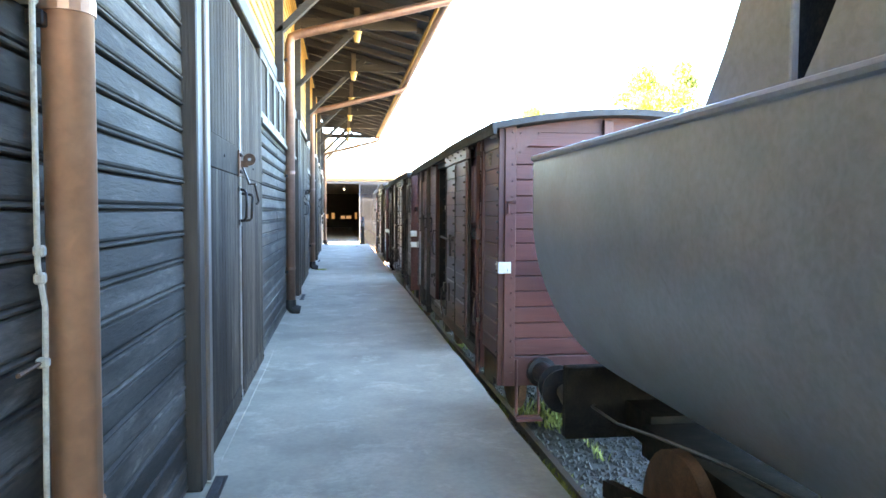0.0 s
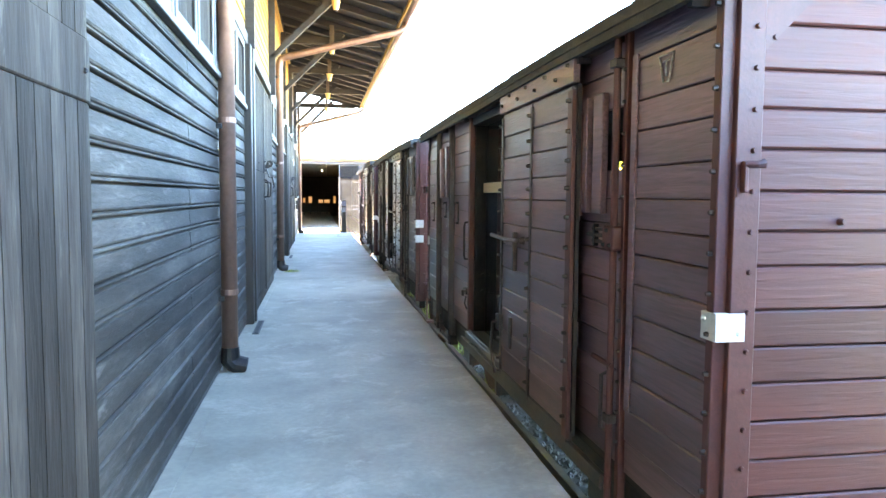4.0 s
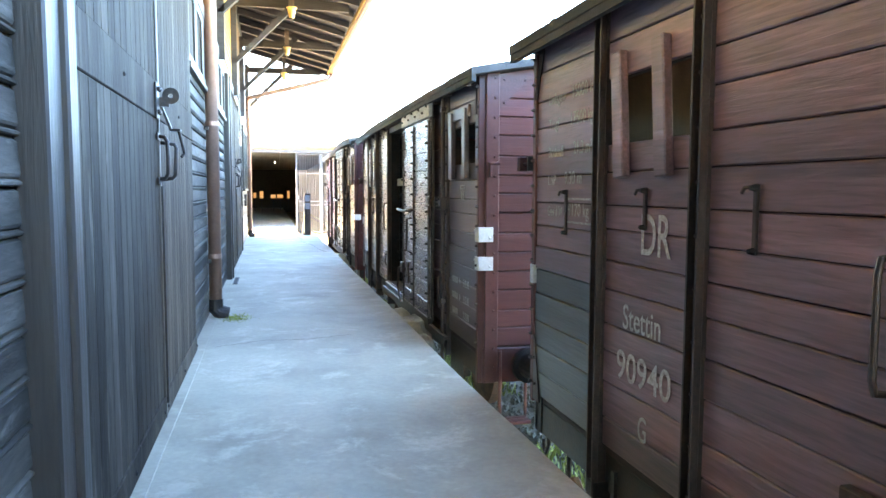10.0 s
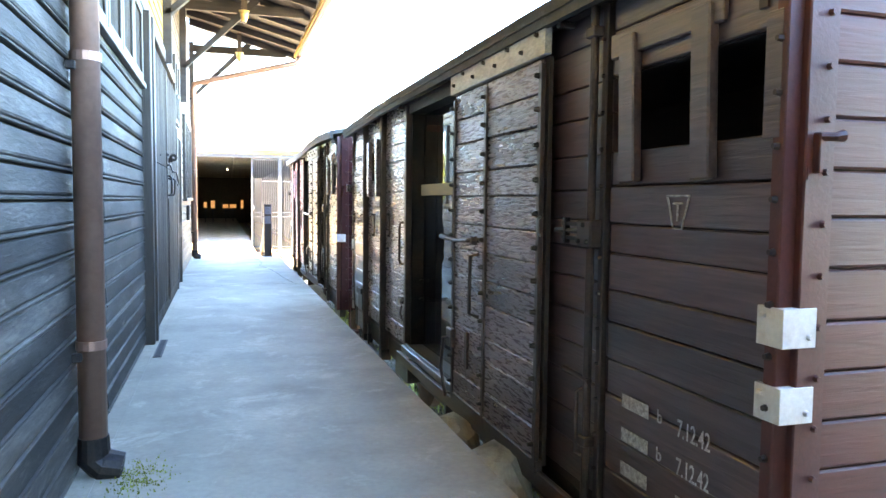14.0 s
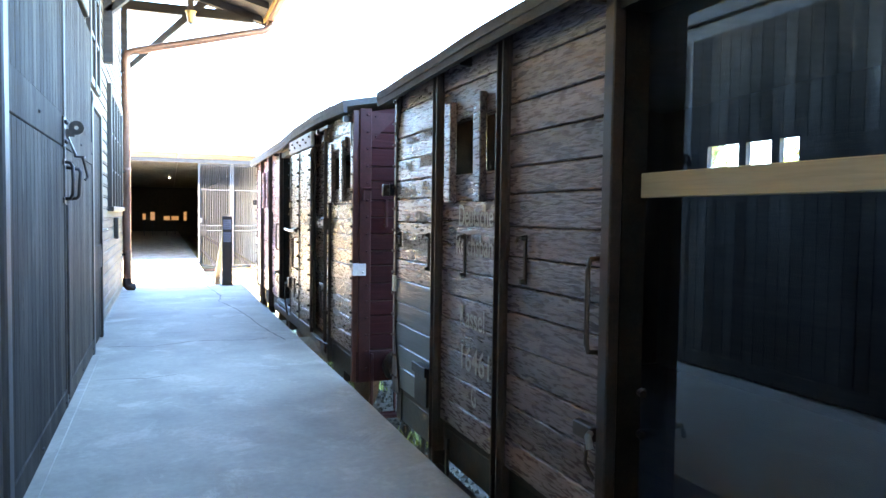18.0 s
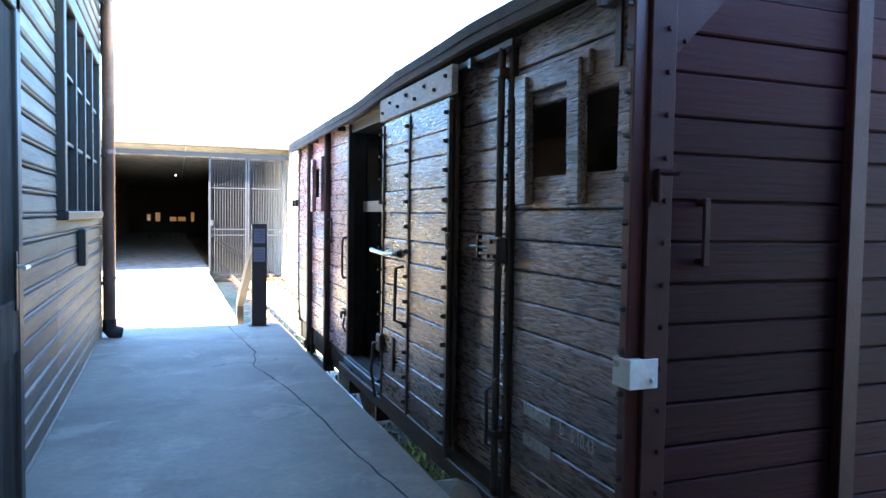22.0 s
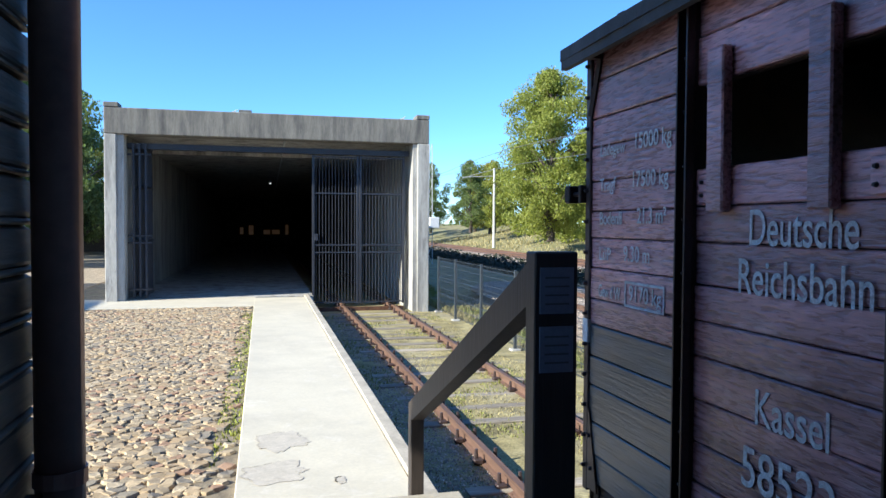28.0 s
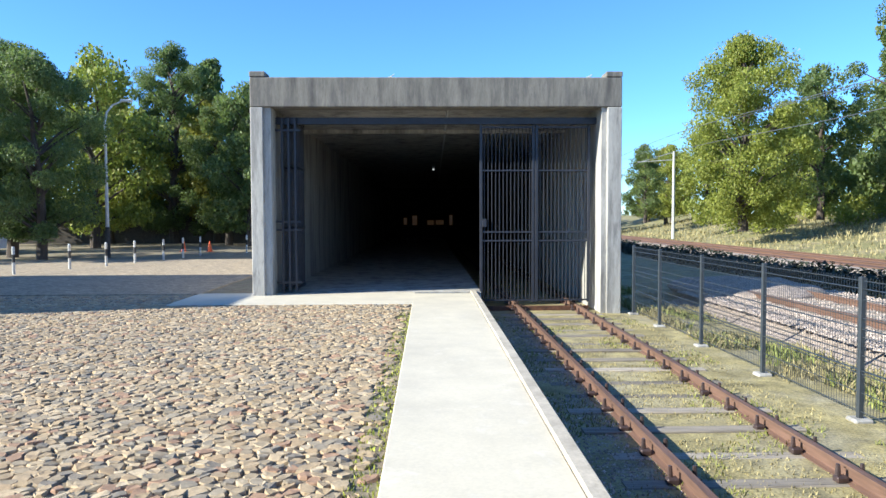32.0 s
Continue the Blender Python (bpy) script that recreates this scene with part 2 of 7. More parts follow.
M["brown_iron"] = material("dark_brown_iron", (0.060, 0.042, 0.040), 0.42, metal=0.2, vary=0.25, bump=0.12, stain=(0.075, 0.04, 0.03), stain_amount=0.4, stain_scale=6)
M["roof_felt"] = material("dark_roof_felt", (0.045, 0.047, 0.050), 0.75, vary=0.25, bump=0.3, stain=(0.09, 0.085, 0.08))
M["white_paint"] = material("chalky_white_paint", (0.52, 0.52, 0.51), 0.7, vary=0.25, scale=30, fine=120, bump=0.05, stain=(0.18, 0.14, 0.13), stain_amount=0.75, stain_scale=38)
M["white_fresh"] = material("pale_stencil_paint", (0.62, 0.63, 0.64), 0.6, vary=0.2, scale=30, fine=120, bump=0.05, stain=(0.26, 0.19, 0.18), stain_amount=0.55, stain_scale=40)
M["plate_white"] = material("white_plate", (0.75, 0.75, 0.73), 0.5, vary=0.06, bump=0.03, stain=(0.45, 0.40, 0.36), stain_amount=0.4, stain_scale=14)
M["cream"] = material("cream_bar", (0.50, 0.44, 0.33), 0.55, vary=0.12, stretch=GRAIN_Y, bump=0.1)
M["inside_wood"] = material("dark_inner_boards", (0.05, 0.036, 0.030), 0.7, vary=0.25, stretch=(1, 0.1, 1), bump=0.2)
M["tender"] = material("slate_grey_tender_plate", (0.36, 0.40, 0.475), 0.40, metal=0.05, vary=0.12, scale=1.2, fine=25, bump=0.05,
                       stain=(0.44, 0.46, 0.50), stain_amount=0.6, stain_scale=1.1, spots=(0.13, 0.11, 0.10), spots_amount=0.3, spots_scale=5.0, spots_from=0.62)
M["ground"] = material("dry_grass_and_soil", (0.28, 0.235, 0.105), 0.95, vary=0.4, scale=2, fine=35, bump=0.8, stain=(0.22, 0.20, 0.15), stain_amount=0.7, stain_scale=1.0)
# soil darkened in its colour for the shade under the wagons
M["track_soil"] = material("shade_dark_track_soil", (0.050, 0.044, 0.034), 0.95, vary=0.4, scale=4, fine=40, bump=0.8, stain=(0.11, 0.10, 0.07), stain_amount=0.6)
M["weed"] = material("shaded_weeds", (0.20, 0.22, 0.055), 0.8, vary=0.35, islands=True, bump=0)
M["yard_far"] = material("tan_paving", (0.33, 0.26, 0.175), 0.9, vary=0.35, scale=5, fine=14, bump=0.7, stain=(0.24, 0.20, 0.145), stain_amount=0.7, stain_scale=2.0)
M["soil"] = material("sandy_soil", (0.22, 0.175, 0.115), 0.95, vary=0.3, scale=3, fine=60, bump=0.7, stain=(0.14, 0.14, 0.07), stain_amount=0.7, stain_scale=1.5)
M["ballast"] = material("pinkish_ballast", (0.35, 0.285, 0.235), 0.9, vary=0.45, scale=9, fine=30, bump=0.9, islands=True)
def stone_material(name, islands):
    """Field stones of many colours: beige, grey, reddish, dark; each stone takes one."""
    m = material(name, (0.4, 0.33, 0.25), 0.8, vary=0.16, scale=14, fine=90, bump=0.6)
    n, l = m.node_tree.nodes, m.node_tree.links
    rnd_ = n.new("ShaderNodeNewGeometry").outputs["Random Per Island"] if islands else n.new("ShaderNodeObjectInfo").outputs["Random"]
    ramp = n.new("ShaderNodeValToRGB")
    ramp.color_ramp.interpolation = "CONSTANT"
    tones = ((0.377, 0.279, 0.168), (0.326, 0.240, 0.142), (0.428, 0.323, 0.198), (0.306, 0.240, 0.155), (0.357, 0.255, 0.146), (0.265, 0.221, 0.159), (0.398, 0.304, 0.189), (0.316, 0.196, 0.120), (0.367, 0.270, 0.155), (0.214, 0.181, 0.138), (0.337, 0.260, 0.163), (0.459, 0.363, 0.237))
    while len(ramp.color_ramp.elements) < len(tones):
        ramp.color_ramp.elements.new(0.5)
    for k, c in enumerate(tones):
        ramp.color_ramp.elements[k].position = k / len(tones)
        ramp.color_ramp.elements[k].color = (*c, 1)
    l.new(rnd_, ramp.inputs[0])
    sc = next(k for k in n if k.bl_idname == "ShaderNodeVectorMath")
    l.new(ramp.outputs[0], sc.inputs[0])
    return m


M["stone"] = stone_material("cobble_stone", False)
M["stone_field"] = stone_material("cobble_stone_field", True)
M["moss"] = material("moss_and_weeds", (0.27, 0.29, 0.045), 0.9, vary=0.4, scale=6, fine=60, bump=0.8, islands=True)
M["grass"] = material("grass_blades", (0.19, 0.20, 0.05), 0.8, vary=0.3, islands=True, bump=0)
M["dry_grass"] = material("dry_grass_blades", (0.30, 0.255, 0.12), 0.85, vary=0.3, islands=True, bump=0)
M["sleeper"] = material("grey_sleeper_wood", (0.25, 0.215, 0.17), 0.85, vary=0.3, stretch=GRAIN_X, bump=0.6, per_object=0.3)
M["rail"] = material("rusty_rail", (0.165, 0.098, 0.070), 0.6, metal=0.3, vary=0.2, stretch=GRAIN_Y, bump=0.2)
M["fence"] = material("anthracite_fence", (0.055, 0.065, 0.075), 0.45, metal=0.3, vary=0.1, bump=0.03)
M["gate"] = material("blue_black_gate_steel", (0.035, 0.038, 0.05), 0.42, metal=0.3, vary=0.15, bump=0.05)
M["black_post"] = material("black_brown_timber", (0.040, 0.030, 0.025), 0.5, vary=0.2, stretch=GRAIN_Z, bump=0.25)
M["leaf_green"] = material("green_leaves", (0.25, 0.27, 0.045), 0.55, vary=0.3, islands=True, per_object=0.4, bump=0)
M["leaf_dark"] = material("dark_green_leaves", (0.125, 0.165, 0.05), 0.55, vary=0.3, islands=True, per_object=0.4, bump=0)
M["leaf_yellow"] = material("yellowing_leaves", (0.25, 0.25, 0.04), 0.55, vary=0.3, islands=True, per_object=0.4, bump=0)
for key, tint in (("leaf_green", (0.26, 0.32, 0.05)), ("leaf_dark", (0.17, 0.24, 0.06)), ("leaf_yellow", (0.34, 0.33, 0.05))):
    # thin leaves let part of the light through
    nt_ = M[key].node_tree
    tl = nt_.nodes.new("ShaderNodeBsdfTranslucent")
    tl.inputs["Color"].default_value = (*tint, 1)
    ms = nt_.nodes.new("ShaderNodeMixShader")
    ms.inputs[0].default_value = 0.42
    nt_.links.new(nt_.nodes["Principled BSDF"].outputs[0], ms.inputs[1])
    nt_.links.new(tl.outputs[0], ms.inputs[2])
    nt_.links.new(ms.outputs[0], nt_.nodes["Material Output"].inputs["Surface"])
# leaf colour made near-black to carry the tunnel's shadow
M["scrub"] = material("shadow_dark_scrub_leaves", (0.030, 0.036, 0.020), 0.8, vary=0.35, islands=True, bump=0)
M["bark"] = material("bark", (0.075, 0.058, 0.045), 0.9, vary=0.3, stretch=(1, 1, 0.2), bump=0.7)
M["grey_pole"] = material("pale_grey_pole", (0.50, 0.50, 0.48), 0.5, vary=0.1, bump=0.05)
M["bank"] = material("sandy_grass_bank", (0.20, 0.185, 0.075), 0.95, vary=0.4, scale=1.5, fine=12, bump=0.6, stain=(0.27, 0.22, 0.14), stain_amount=0.7, stain_scale=0.5)
M["asphalt"] = material("asphalt", (0.10, 0.10, 0.105), 0.85, vary=0.15, fine=80, bump=0.3)
M["lamp_glass"] = material("frosted_amber_glass", (0.75, 0.52, 0.22), 0.3, vary=0.05, bump=0)
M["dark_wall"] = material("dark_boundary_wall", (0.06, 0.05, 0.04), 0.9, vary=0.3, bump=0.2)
M["orange"] = material("orange_plastic", (0.65, 0.10, 0.02), 0.5, vary=0.1, bump=0)
M["wire"] = material("dull_wire", (0.16, 0.16, 0.16), 0.5, metal=0.5, vary=0.1, bump=0)
M["crack"] = material("crack_dirt", (0.05, 0.05, 0.048), 0.95, vary=0.3, bump=0.2)
M["notice"] = material("blue_grey_notice", (0.25, 0.29, 0.37), 0.45, vary=0.08, bump=0)
M["header_plate"] = material("pale_worn_header", (0.58, 0.57, 0.54), 0.55, vary=0.2, scale=6, stretch=(1, 0.3, 1), bump=0.3, stain=(0.34, 0.30, 0.26), stain_amount=0.6, stain_scale=6)
M["white_faint"] = material("faded_stencil_paint", (0.36, 0.34, 0.34), 0.7, vary=0.3, scale=30, fine=120, bump=0.05, stain=(0.15, 0.11, 0.10), stain_amount=0.8, stain_scale=34)
M["rope"] = material("grey_beige_rope", (0.40, 0.36, 0.29), 0.8, vary=0.2, bump=0.2)
M["car_white"] = material("white_car_paint", (0.7, 0.7, 0.7), 0.25, vary=0.03, bump=0)
M["rubber"] = material("black_rubber", (0.02, 0.02, 0.02), 0.8, vary=0.1, bump=0.1)


def glass_material(name, tint=(0.85, 0.9, 0.9)):
    m = bpy.data.materials.new(name)
    m.use_nodes = True
    b = m.node_tree.nodes["Principled BSDF"]
    b.inputs["Base Color"].default_value = (*tint, 1)
    b.inputs["Transmission Weight"].default_value = 1.0
    b.inputs["Roughness"].default_value = 0.0
    b.inputs["IOR"].default_value = 1.5
    return m


M["glass"] = glass_material("clear_glass")
M["display_glass"] = glass_material("reflective_display_glass", (0.80, 0.86, 0.90))
M["display_glass"].node_tree.nodes["Principled BSDF"].inputs["IOR"].default_value = 1.72


def glow(name, color, strength):
    m = bpy.data.materials.new(name)
    m.use_nodes = True
    b = m.node_tree.nodes["Principled BSDF"]
    b.inputs["Emission Color"].default_value = (*color, 1)
    b.inputs["Emission Strength"].default_value = strength
    return m


M["glow_warm"] = glow("warm_lamp_glow", (1.0, 0.5, 0.2), 0.008)
M["glow_white"] = glow("white_lamp_glow", (1.0, 0.95, 0.9), 0.25)

# ---------------------------------------------------------------- mesh helpers
def mesh_from(bm, name, mat, smooth=False):
    me = bpy.data.meshes.new(name)
    bm.normal_update()
    bm.to_mesh(me)
    bm.free()
    me.materials.append(M[mat] if isinstance(mat, str) else mat)
    if smooth:
        me.polygons.foreach_set("use_smooth", [True] * len(me.polygons))
    return me


def part(name, bm, mat, parent, label="", smooth=False):
    me = bm if isinstance(bm, bpy.types.Mesh) else mesh_from(bm, name, mat, smooth)
    ob = new(name, me)
    if parent is not None:
        ob.parent = parent
    if label:
        ob["label"] = label
    return ob


def thing(name, label, category, at=(0, 0, 0), group="", kind=""):
    ob = new(name)
    ob.empty_display_size = 0.1
    ob.location = at
    return tagged(ob, label, category, group, kind)


def solid(name, bm, mat, label, category, group="", kind="", smooth=False):
    ob = new(name, bm if isinstance(bm, bpy.types.Mesh) else mesh_from(bm, name, mat, smooth))
    return tagged(ob, label, category, group, kind)


def box(bm, x0, x1, y0, y1, z0, z1, bevel=0.0):
    r = bmesh.ops.create_cube(bm, size=1.0)
    vs = r["verts"]
    for v in vs:
        v.co = Vector(((x0 + x1) / 2 + v.co.x * (x1 - x0), (y0 + y1) / 2 + v.co.y * (y1 - y0), (z0 + z1) / 2 + v.co.z * (z1 - z0)))
    if bevel:
        es = list({e for v in vs for e in v.link_edges})
        bmesh.ops.bevel(bm, geom=es, offset=bevel, segments=1, affect="EDGES")
    return bm


def B(*a, bevel=0.0):
    return box(bmesh.new(), *a, bevel=bevel)


def tube(bm, pts, r, n=10, cap=True):
    """A round bar along points; r is one radius or one for each point."""
    pts = [Vector(p) for p in pts]
    rs = r if isinstance(r, (list, tuple)) else [r] * len(pts)
    rings = []
    side = None
    for i, p in enumerate(pts):
        d = (pts[min(i + 1, len(pts) - 1)] - pts[max(i - 1, 0)]).normalized()
        if side is None:
            side = d.cross(Vector((0, 0, 1)) if abs(d.z) < 0.9 else Vector((0, 1, 0))).normalized()
        side = (side - d * side.dot(d)).normalized()
        up = d.cross(side)
        rings.append([bm.verts.new(p + (side * math.cos(a) + up * math.sin(a)) * rs[i]) for a in [2 * math.pi * k / n for k in range(n)]])
    for a, b in zip(rings, rings[1:]):
        for k in range(n):
            bm.faces.new((a[k], a[(k + 1) % n], b[(k + 1) % n], b[k]))
    if cap:
        bm.faces.new(rings[0][::-1])
        bm.faces.new(rings[-1])
    return bm


def T(pts, r, n=10):
    return tube(bmesh.new(), pts, r, n)


def sweep(profile, y0, y1, bm=None):
    """A prism of an (x, z) outline along y."""
    bm = bm or bmesh.new()
    a = [bm.verts.new((x, y0, z)) for x, z in profile]
    b = [bm.verts.new((x, y1, z)) for x, z in profile]
    n = len(a)
    for i in range(n):
        bm.faces.new((a[i], a[(i + 1) % n], b[(i + 1) % n], b[i]))
    bm.faces.new(a[::-1])
    bm.faces.new(b)
    bmesh.ops.recalc_face_normals(bm, faces=bm.faces)
    return bm


plank_meshes = {}


def plank(dx, dy, dz, mat, bevel=0.006):
    """A bevelled board, shared by all boards of the same size and surface; its origin is its centre."""
    key = (round(dx, 3), round(dy, 3), round(dz, 3), mat)
    if key not in plank_meshes:
        bm = B(-dx / 2, dx / 2, -dy / 2, dy / 2, -dz / 2, dz / 2)
        es = [e for e in bm.edges if (dy >= dx and abs((e.verts[0].co - e.verts[1].co).y) > dy * 0.5) or (dx > dy and abs((e.verts[0].co - e.verts[1].co).x) > dx * 0.5)]
        bmesh.ops.bevel(bm, geom=es, offset=bevel, segments=1, affect="EDGES")
        plank_meshes[key] = mesh_from(bm, "plank", mat)
    return plank_meshes[key]


def lay(name, me, parent, at, tilt=(0, 0, 0)):
    ob = new(name, me)
    ob.parent = parent
    ob.location = at
    ob.rotation_euler = tilt
    return ob


def lettering(text, parent, at, size, width, mat="white_paint"):
    """Painted letters that lie 4 mm proud of a wagon side facing -x; read along -y."""
    cu = bpy.data.curves.new("lettering", "FONT")
    cu.body, cu.size, cu.extrude, cu.offset = text, size, 0.0008, size * 0.006
    tmp = bpy.data.objects.new("tmp", cu)
    scene.collection.objects.link(tmp)
    bpy.context.view_layer.update()
    me = bpy.data.meshes.new_from_object(tmp.evaluated_get(bpy.context.evaluated_depsgraph_get()))
    bpy.data.objects.remove(tmp)
    me.materials.clear()
    me.materials.append(M[mat])
    xs_ = [v.co.x for v in me.vertices]
    narrow = width / max(0.01, max(xs_) - min(xs_))
    ob = new("lettering", me)
    ob.parent = parent
    ob.matrix_local = Matrix.Translation(at) @ Euler((radians(90), 0, radians(-90))).to_matrix().to_4x4() @ Matrix.Diagonal((narrow, 1, 1, 1))
    ob["label"] = "white stencilled lettering"
    return ob

# ---------------------------------------------------------------- ground, platform, walkway
WALL = -0.76          # face of the goods shed
EDGE = 1.27           # platform edge
RAILTOP = -1.08
WALK = -0.75

rnd = random.Random(7)
ground = solid("ground", B(-600, 600, -500, 700, -2.2, -1.24), "ground", "flat ground of dry grass and soil", "ground", kind="structure")
bm = bmesh.new()
n = 260
xs = []
for i in range(n + 1):
    y = -8 + (32.5 + 8) * i / n
    xs.append((y, EDGE + 0.03 * noise.noise(Vector((y * 0.35, 3, 0))) + 0.012 * noise.noise(Vector((y * 2.1, 9, 0)))))
rows_v = []
for y, x in xs:
    rows_v.append([bm.verts.new(c) for c in ((-6.0, y, 0), (x - 0.02, y, 0), (x, y, -0.025), (x - 0.015, y, -0.28), (x - 0.06, y, -1.3), (-6.0, y, -1.3))])
for a, b in zip(rows_v, rows_v[1:]):
    for k in range(5):
        bm.faces.new((a[k], a[k + 1], b[k + 1], b[k]))
bm.faces.new(rows_v[0])
bm.faces.new(rows_v[-1][::-1])
bmesh.ops.recalc_face_normals(bm, faces=bm.faces)
platform = solid("platform", bm, "concrete", "grey smoothed concrete loading platform with a worn edge", "platform", kind="structure")


def crack(points, width, z=0.0, on=None, tone="crack"):
    bm = bmesh.new()
    last = None
    for i in range(len(points) - 1):
        a, b = Vector(points[i]), Vector(points[i + 1])
        for k in range(6):
            p = a.lerp(b, k / 6) + Vector((rnd.uniform(-1, 1), rnd.uniform(-1, 1))) * 0.012
            w = width * rnd.uniform(0.35, 1.0)
            d = (b - a).normalized()
            s = Vector((-d.y, d.x)) * w
            cur = (bm.verts.new((p.x + s.x, p.y + s.y, z + 0.0025)), bm.verts.new((p.x - s.x, p.y - s.y, z + 0.0025)))
            if last:
                bm.faces.new((last[0], last[1], cur[1], cur[0]))
            last = cur
    bmesh.ops.recalc_face_normals(bm, faces=bm.faces)
    for f in bm.faces:
        if f.normal.z < 0:
            f.normal_flip()
    part("crack", bm, tone, on or platform, "dark hairline crack")


crack([(0.62, 32.4), (0.75, 30.6), (0.66, 29.9), (0.80, 29.2), (0.92, 28.0), (1.0, 26.9), (1.12, 26.2)], 0.008)
crack([(0.30, 30.0), (0.52, 30.15), (0.70, 30.05), (0.95, 30.2)], 0.007)
crack([(-0.62, 26.4), (-0.2, 26.3), (0.2, 26.5), (0.75, 26.4), (0.95, 26.5)], 0.009)
crack([(-0.62, 24.9), (-0.25, 24.85), (0.1, 24.95)], 0.006)
crack([(-0.60, 16.75), (-0.15, 16.95), (0.2, 16.9), (0.7, 17.1)], 0.005)

# steps down from the platform, the walkway and its kerb
steps = thing("steps", "grey concrete steps from the platform down to the walkway", "steps", (0, 0, 0), kind="structure")
for i in range(5):
    part("step", B(-0.35, 1.30, 32.5 + 0.47 * i, 32.5 + 0.47 * (i + 1), -1.3, -0.125 * (i + 1), bevel=0.008), "concrete", steps)
walkway = solid("walkway", B(-0.35, 1.06, 34.86, 50.9, -1.4, WALK, bevel=0.01), "walk_concrete", "pale concrete walkway with patched repairs", "walkway", kind="structure")
solid("kerb", B(1.063, 1.205, 34.86, 51.3, -1.4, WALK + 0.035, bevel=0.012), "kerb_concrete", "pale concrete kerb along the walkway", "kerb", kind="structure")
solid("threshold_slab", B(-5.7, -0.325, 48.9, 51.2, -1.4, WALK - 0.004, bevel=0.01), "walk_concrete", "concrete slab before the tunnel mouth", "slab", kind="structure")
for cx, cy, rx, ry in ((0.05, 36.82, 0.24, 0.32), (-0.03, 35.93, 0.30, 0.26), (0.50, 35.62, 0.05, 0.08)):
    pts = []
    for i in range(64):
        a = 2 * math.pi * i / 64
        k = 1 + 0.45 * noise.noise(Vector((math.cos(a) * 1.7, math.sin(a) * 1.7, cx + cy))) + 0.25 * noise.noise(Vector((math.cos(a) * 6, math.sin(a) * 6, cy)))
        pts.append((cx + rx * k * math.cos(a), cy + ry * k * math.sin(a)))
    bm = bmesh.new()
    bm.faces.new([bm.verts.new((x, y, WALK + 0.004)) for x, y in pts])
    solid("repair_patch", bm, "patch", "rough grey mortar patch in the walkway", "patch", group="walkway patches", kind="structure")
    crack(pts[16:42:2], 0.006, WALK + 0.003, walkway, "kerb_concrete")

# cobbled yard
solid("yard", B(-40, -0.325, 33, 95, -1.4, WALK - 0.038), "soil", "sandy bed of the cobbled yard", "yard", kind="structure")


def stone_shape(rs):
    """A rounded cobble as rings round a flat top: 5 + 5 corners."""
    k = 7
    top, low = [], []
    for i in range(k):
        a = 2 * math.pi * i / k + rs.uniform(-0.25, 0.25)
        r = rs.uniform(0.76, 1.18)
        top.append((0.52 * r * math.cos(a), 0.52 * r * math.sin(a), 1.0 + rs.uniform(-0.45, 0.2)))
        low.append((0.61 * r * math.cos(a), 0.61 * r * math.sin(a), 0.40))
    low2 = [(x, y, -0.8) for x, y, z in low]
    faces = [tuple(range(k))]
    for i in range(k):
        j = (i + 1) % k
        faces.append((i, k + i, k + j, j))
        faces.append((k + i, 2 * k + i, 2 * k + j, k + j))
    return top + low + low2, faces


stone_rs = random.Random(3)
shapes = [stone_shape(stone_rs) for _ in range(9)]
yard = bpy.data.objects["yard"]
near_meshes = []
for vs, fs in shapes:
    me = bpy.data.meshes.new("cobble")
    me.from_pydata([(x * 0.124, y * 0.098, z * 0.032) for x, y, z in vs], [], fs)
    me.materials.append(M["stone"])
    near_meshes.append(me)
far_v, far_f = [], []
cobbles = []
y = 34.6
row = 0
while y < 50.9:
    x = -0.46 - 0.07 * (row % 2)
    while x > -13.0:
        if not (y > 48.85 and x > -5.75):
            jx, jy = x + stone_rs.uniform(-0.022, 0.022), y + stone_rs.uniform(-0.035, 0.035)
            sc = stone_rs.uniform(0.85, 1.32)
            if not (x > -0.62 and stone_rs.random() < 0.5):
                cobbles.append((jx, jy, sc, stone_rs.uniform(0, 6.28), stone_rs.randrange(9)))
        x -= stone_rs.uniform(0.10, 0.155)
    y += 0.106
    row += 1
cobbles.sort(key=lambda c: abs(c[1] - 38.2) * 1.0 + abs(c[0] + 1.8) * 0.55)
near_cobbles, far_cobbles = cobbles[:300], cobbles[300:]
for cx, cy, sc, an, k in far_cobbles:
    vs, fs = shapes[k]
    o = len(far_v)
    ca, sa = math.cos(an), math.sin(an)
    for px, py, pz in vs:
        px, py = px * ca - py * sa, px * sa + py * ca
        far_v.append((cx + px * 0.112 * sc, cy + py * 0.112 * sc, WALK - 0.045 + pz * 0.032))
    far_f += [tuple(o + i for i in f) for f in fs]
me = bpy.data.meshes.new("cobblestones")
me.from_pydata(far_v, [], far_f)
me.materials.append(M["stone_field"])
tagged(new("cobblestones", me), "field of worn beige and grey cobblestones", "cobblestones", kind="stuff")

solid("far_yard", B(-40, -5.72, 51.25, 66.45, -1.3, WALK - 0.02), "yard_far", "tan cobbled paving further across the yard", "yard", kind="structure")
solid("side_yard", B(-40, -13.1, 33.2, 51.2, -1.3, WALK - 0.02), "yard_far", "tan cobbled paving at the side of the yard", "yard", kind="structure")

# ---------------------------------------------------------------- goods shed
shed = thing("shed_wall", "black-stained timber clapboard wall of the goods shed", "wall", kind="structure")
DOORS = ((3.72, 6.93), (12.62, 16.55), (21.75, 25.95))
CLAP = 0.1345
solid("wall_core", B(-6.0, WALL - 0.03, -8, 31.98, 0, 5.3), "post_wood", "timber core of the goods shed", "wall", kind="structure")
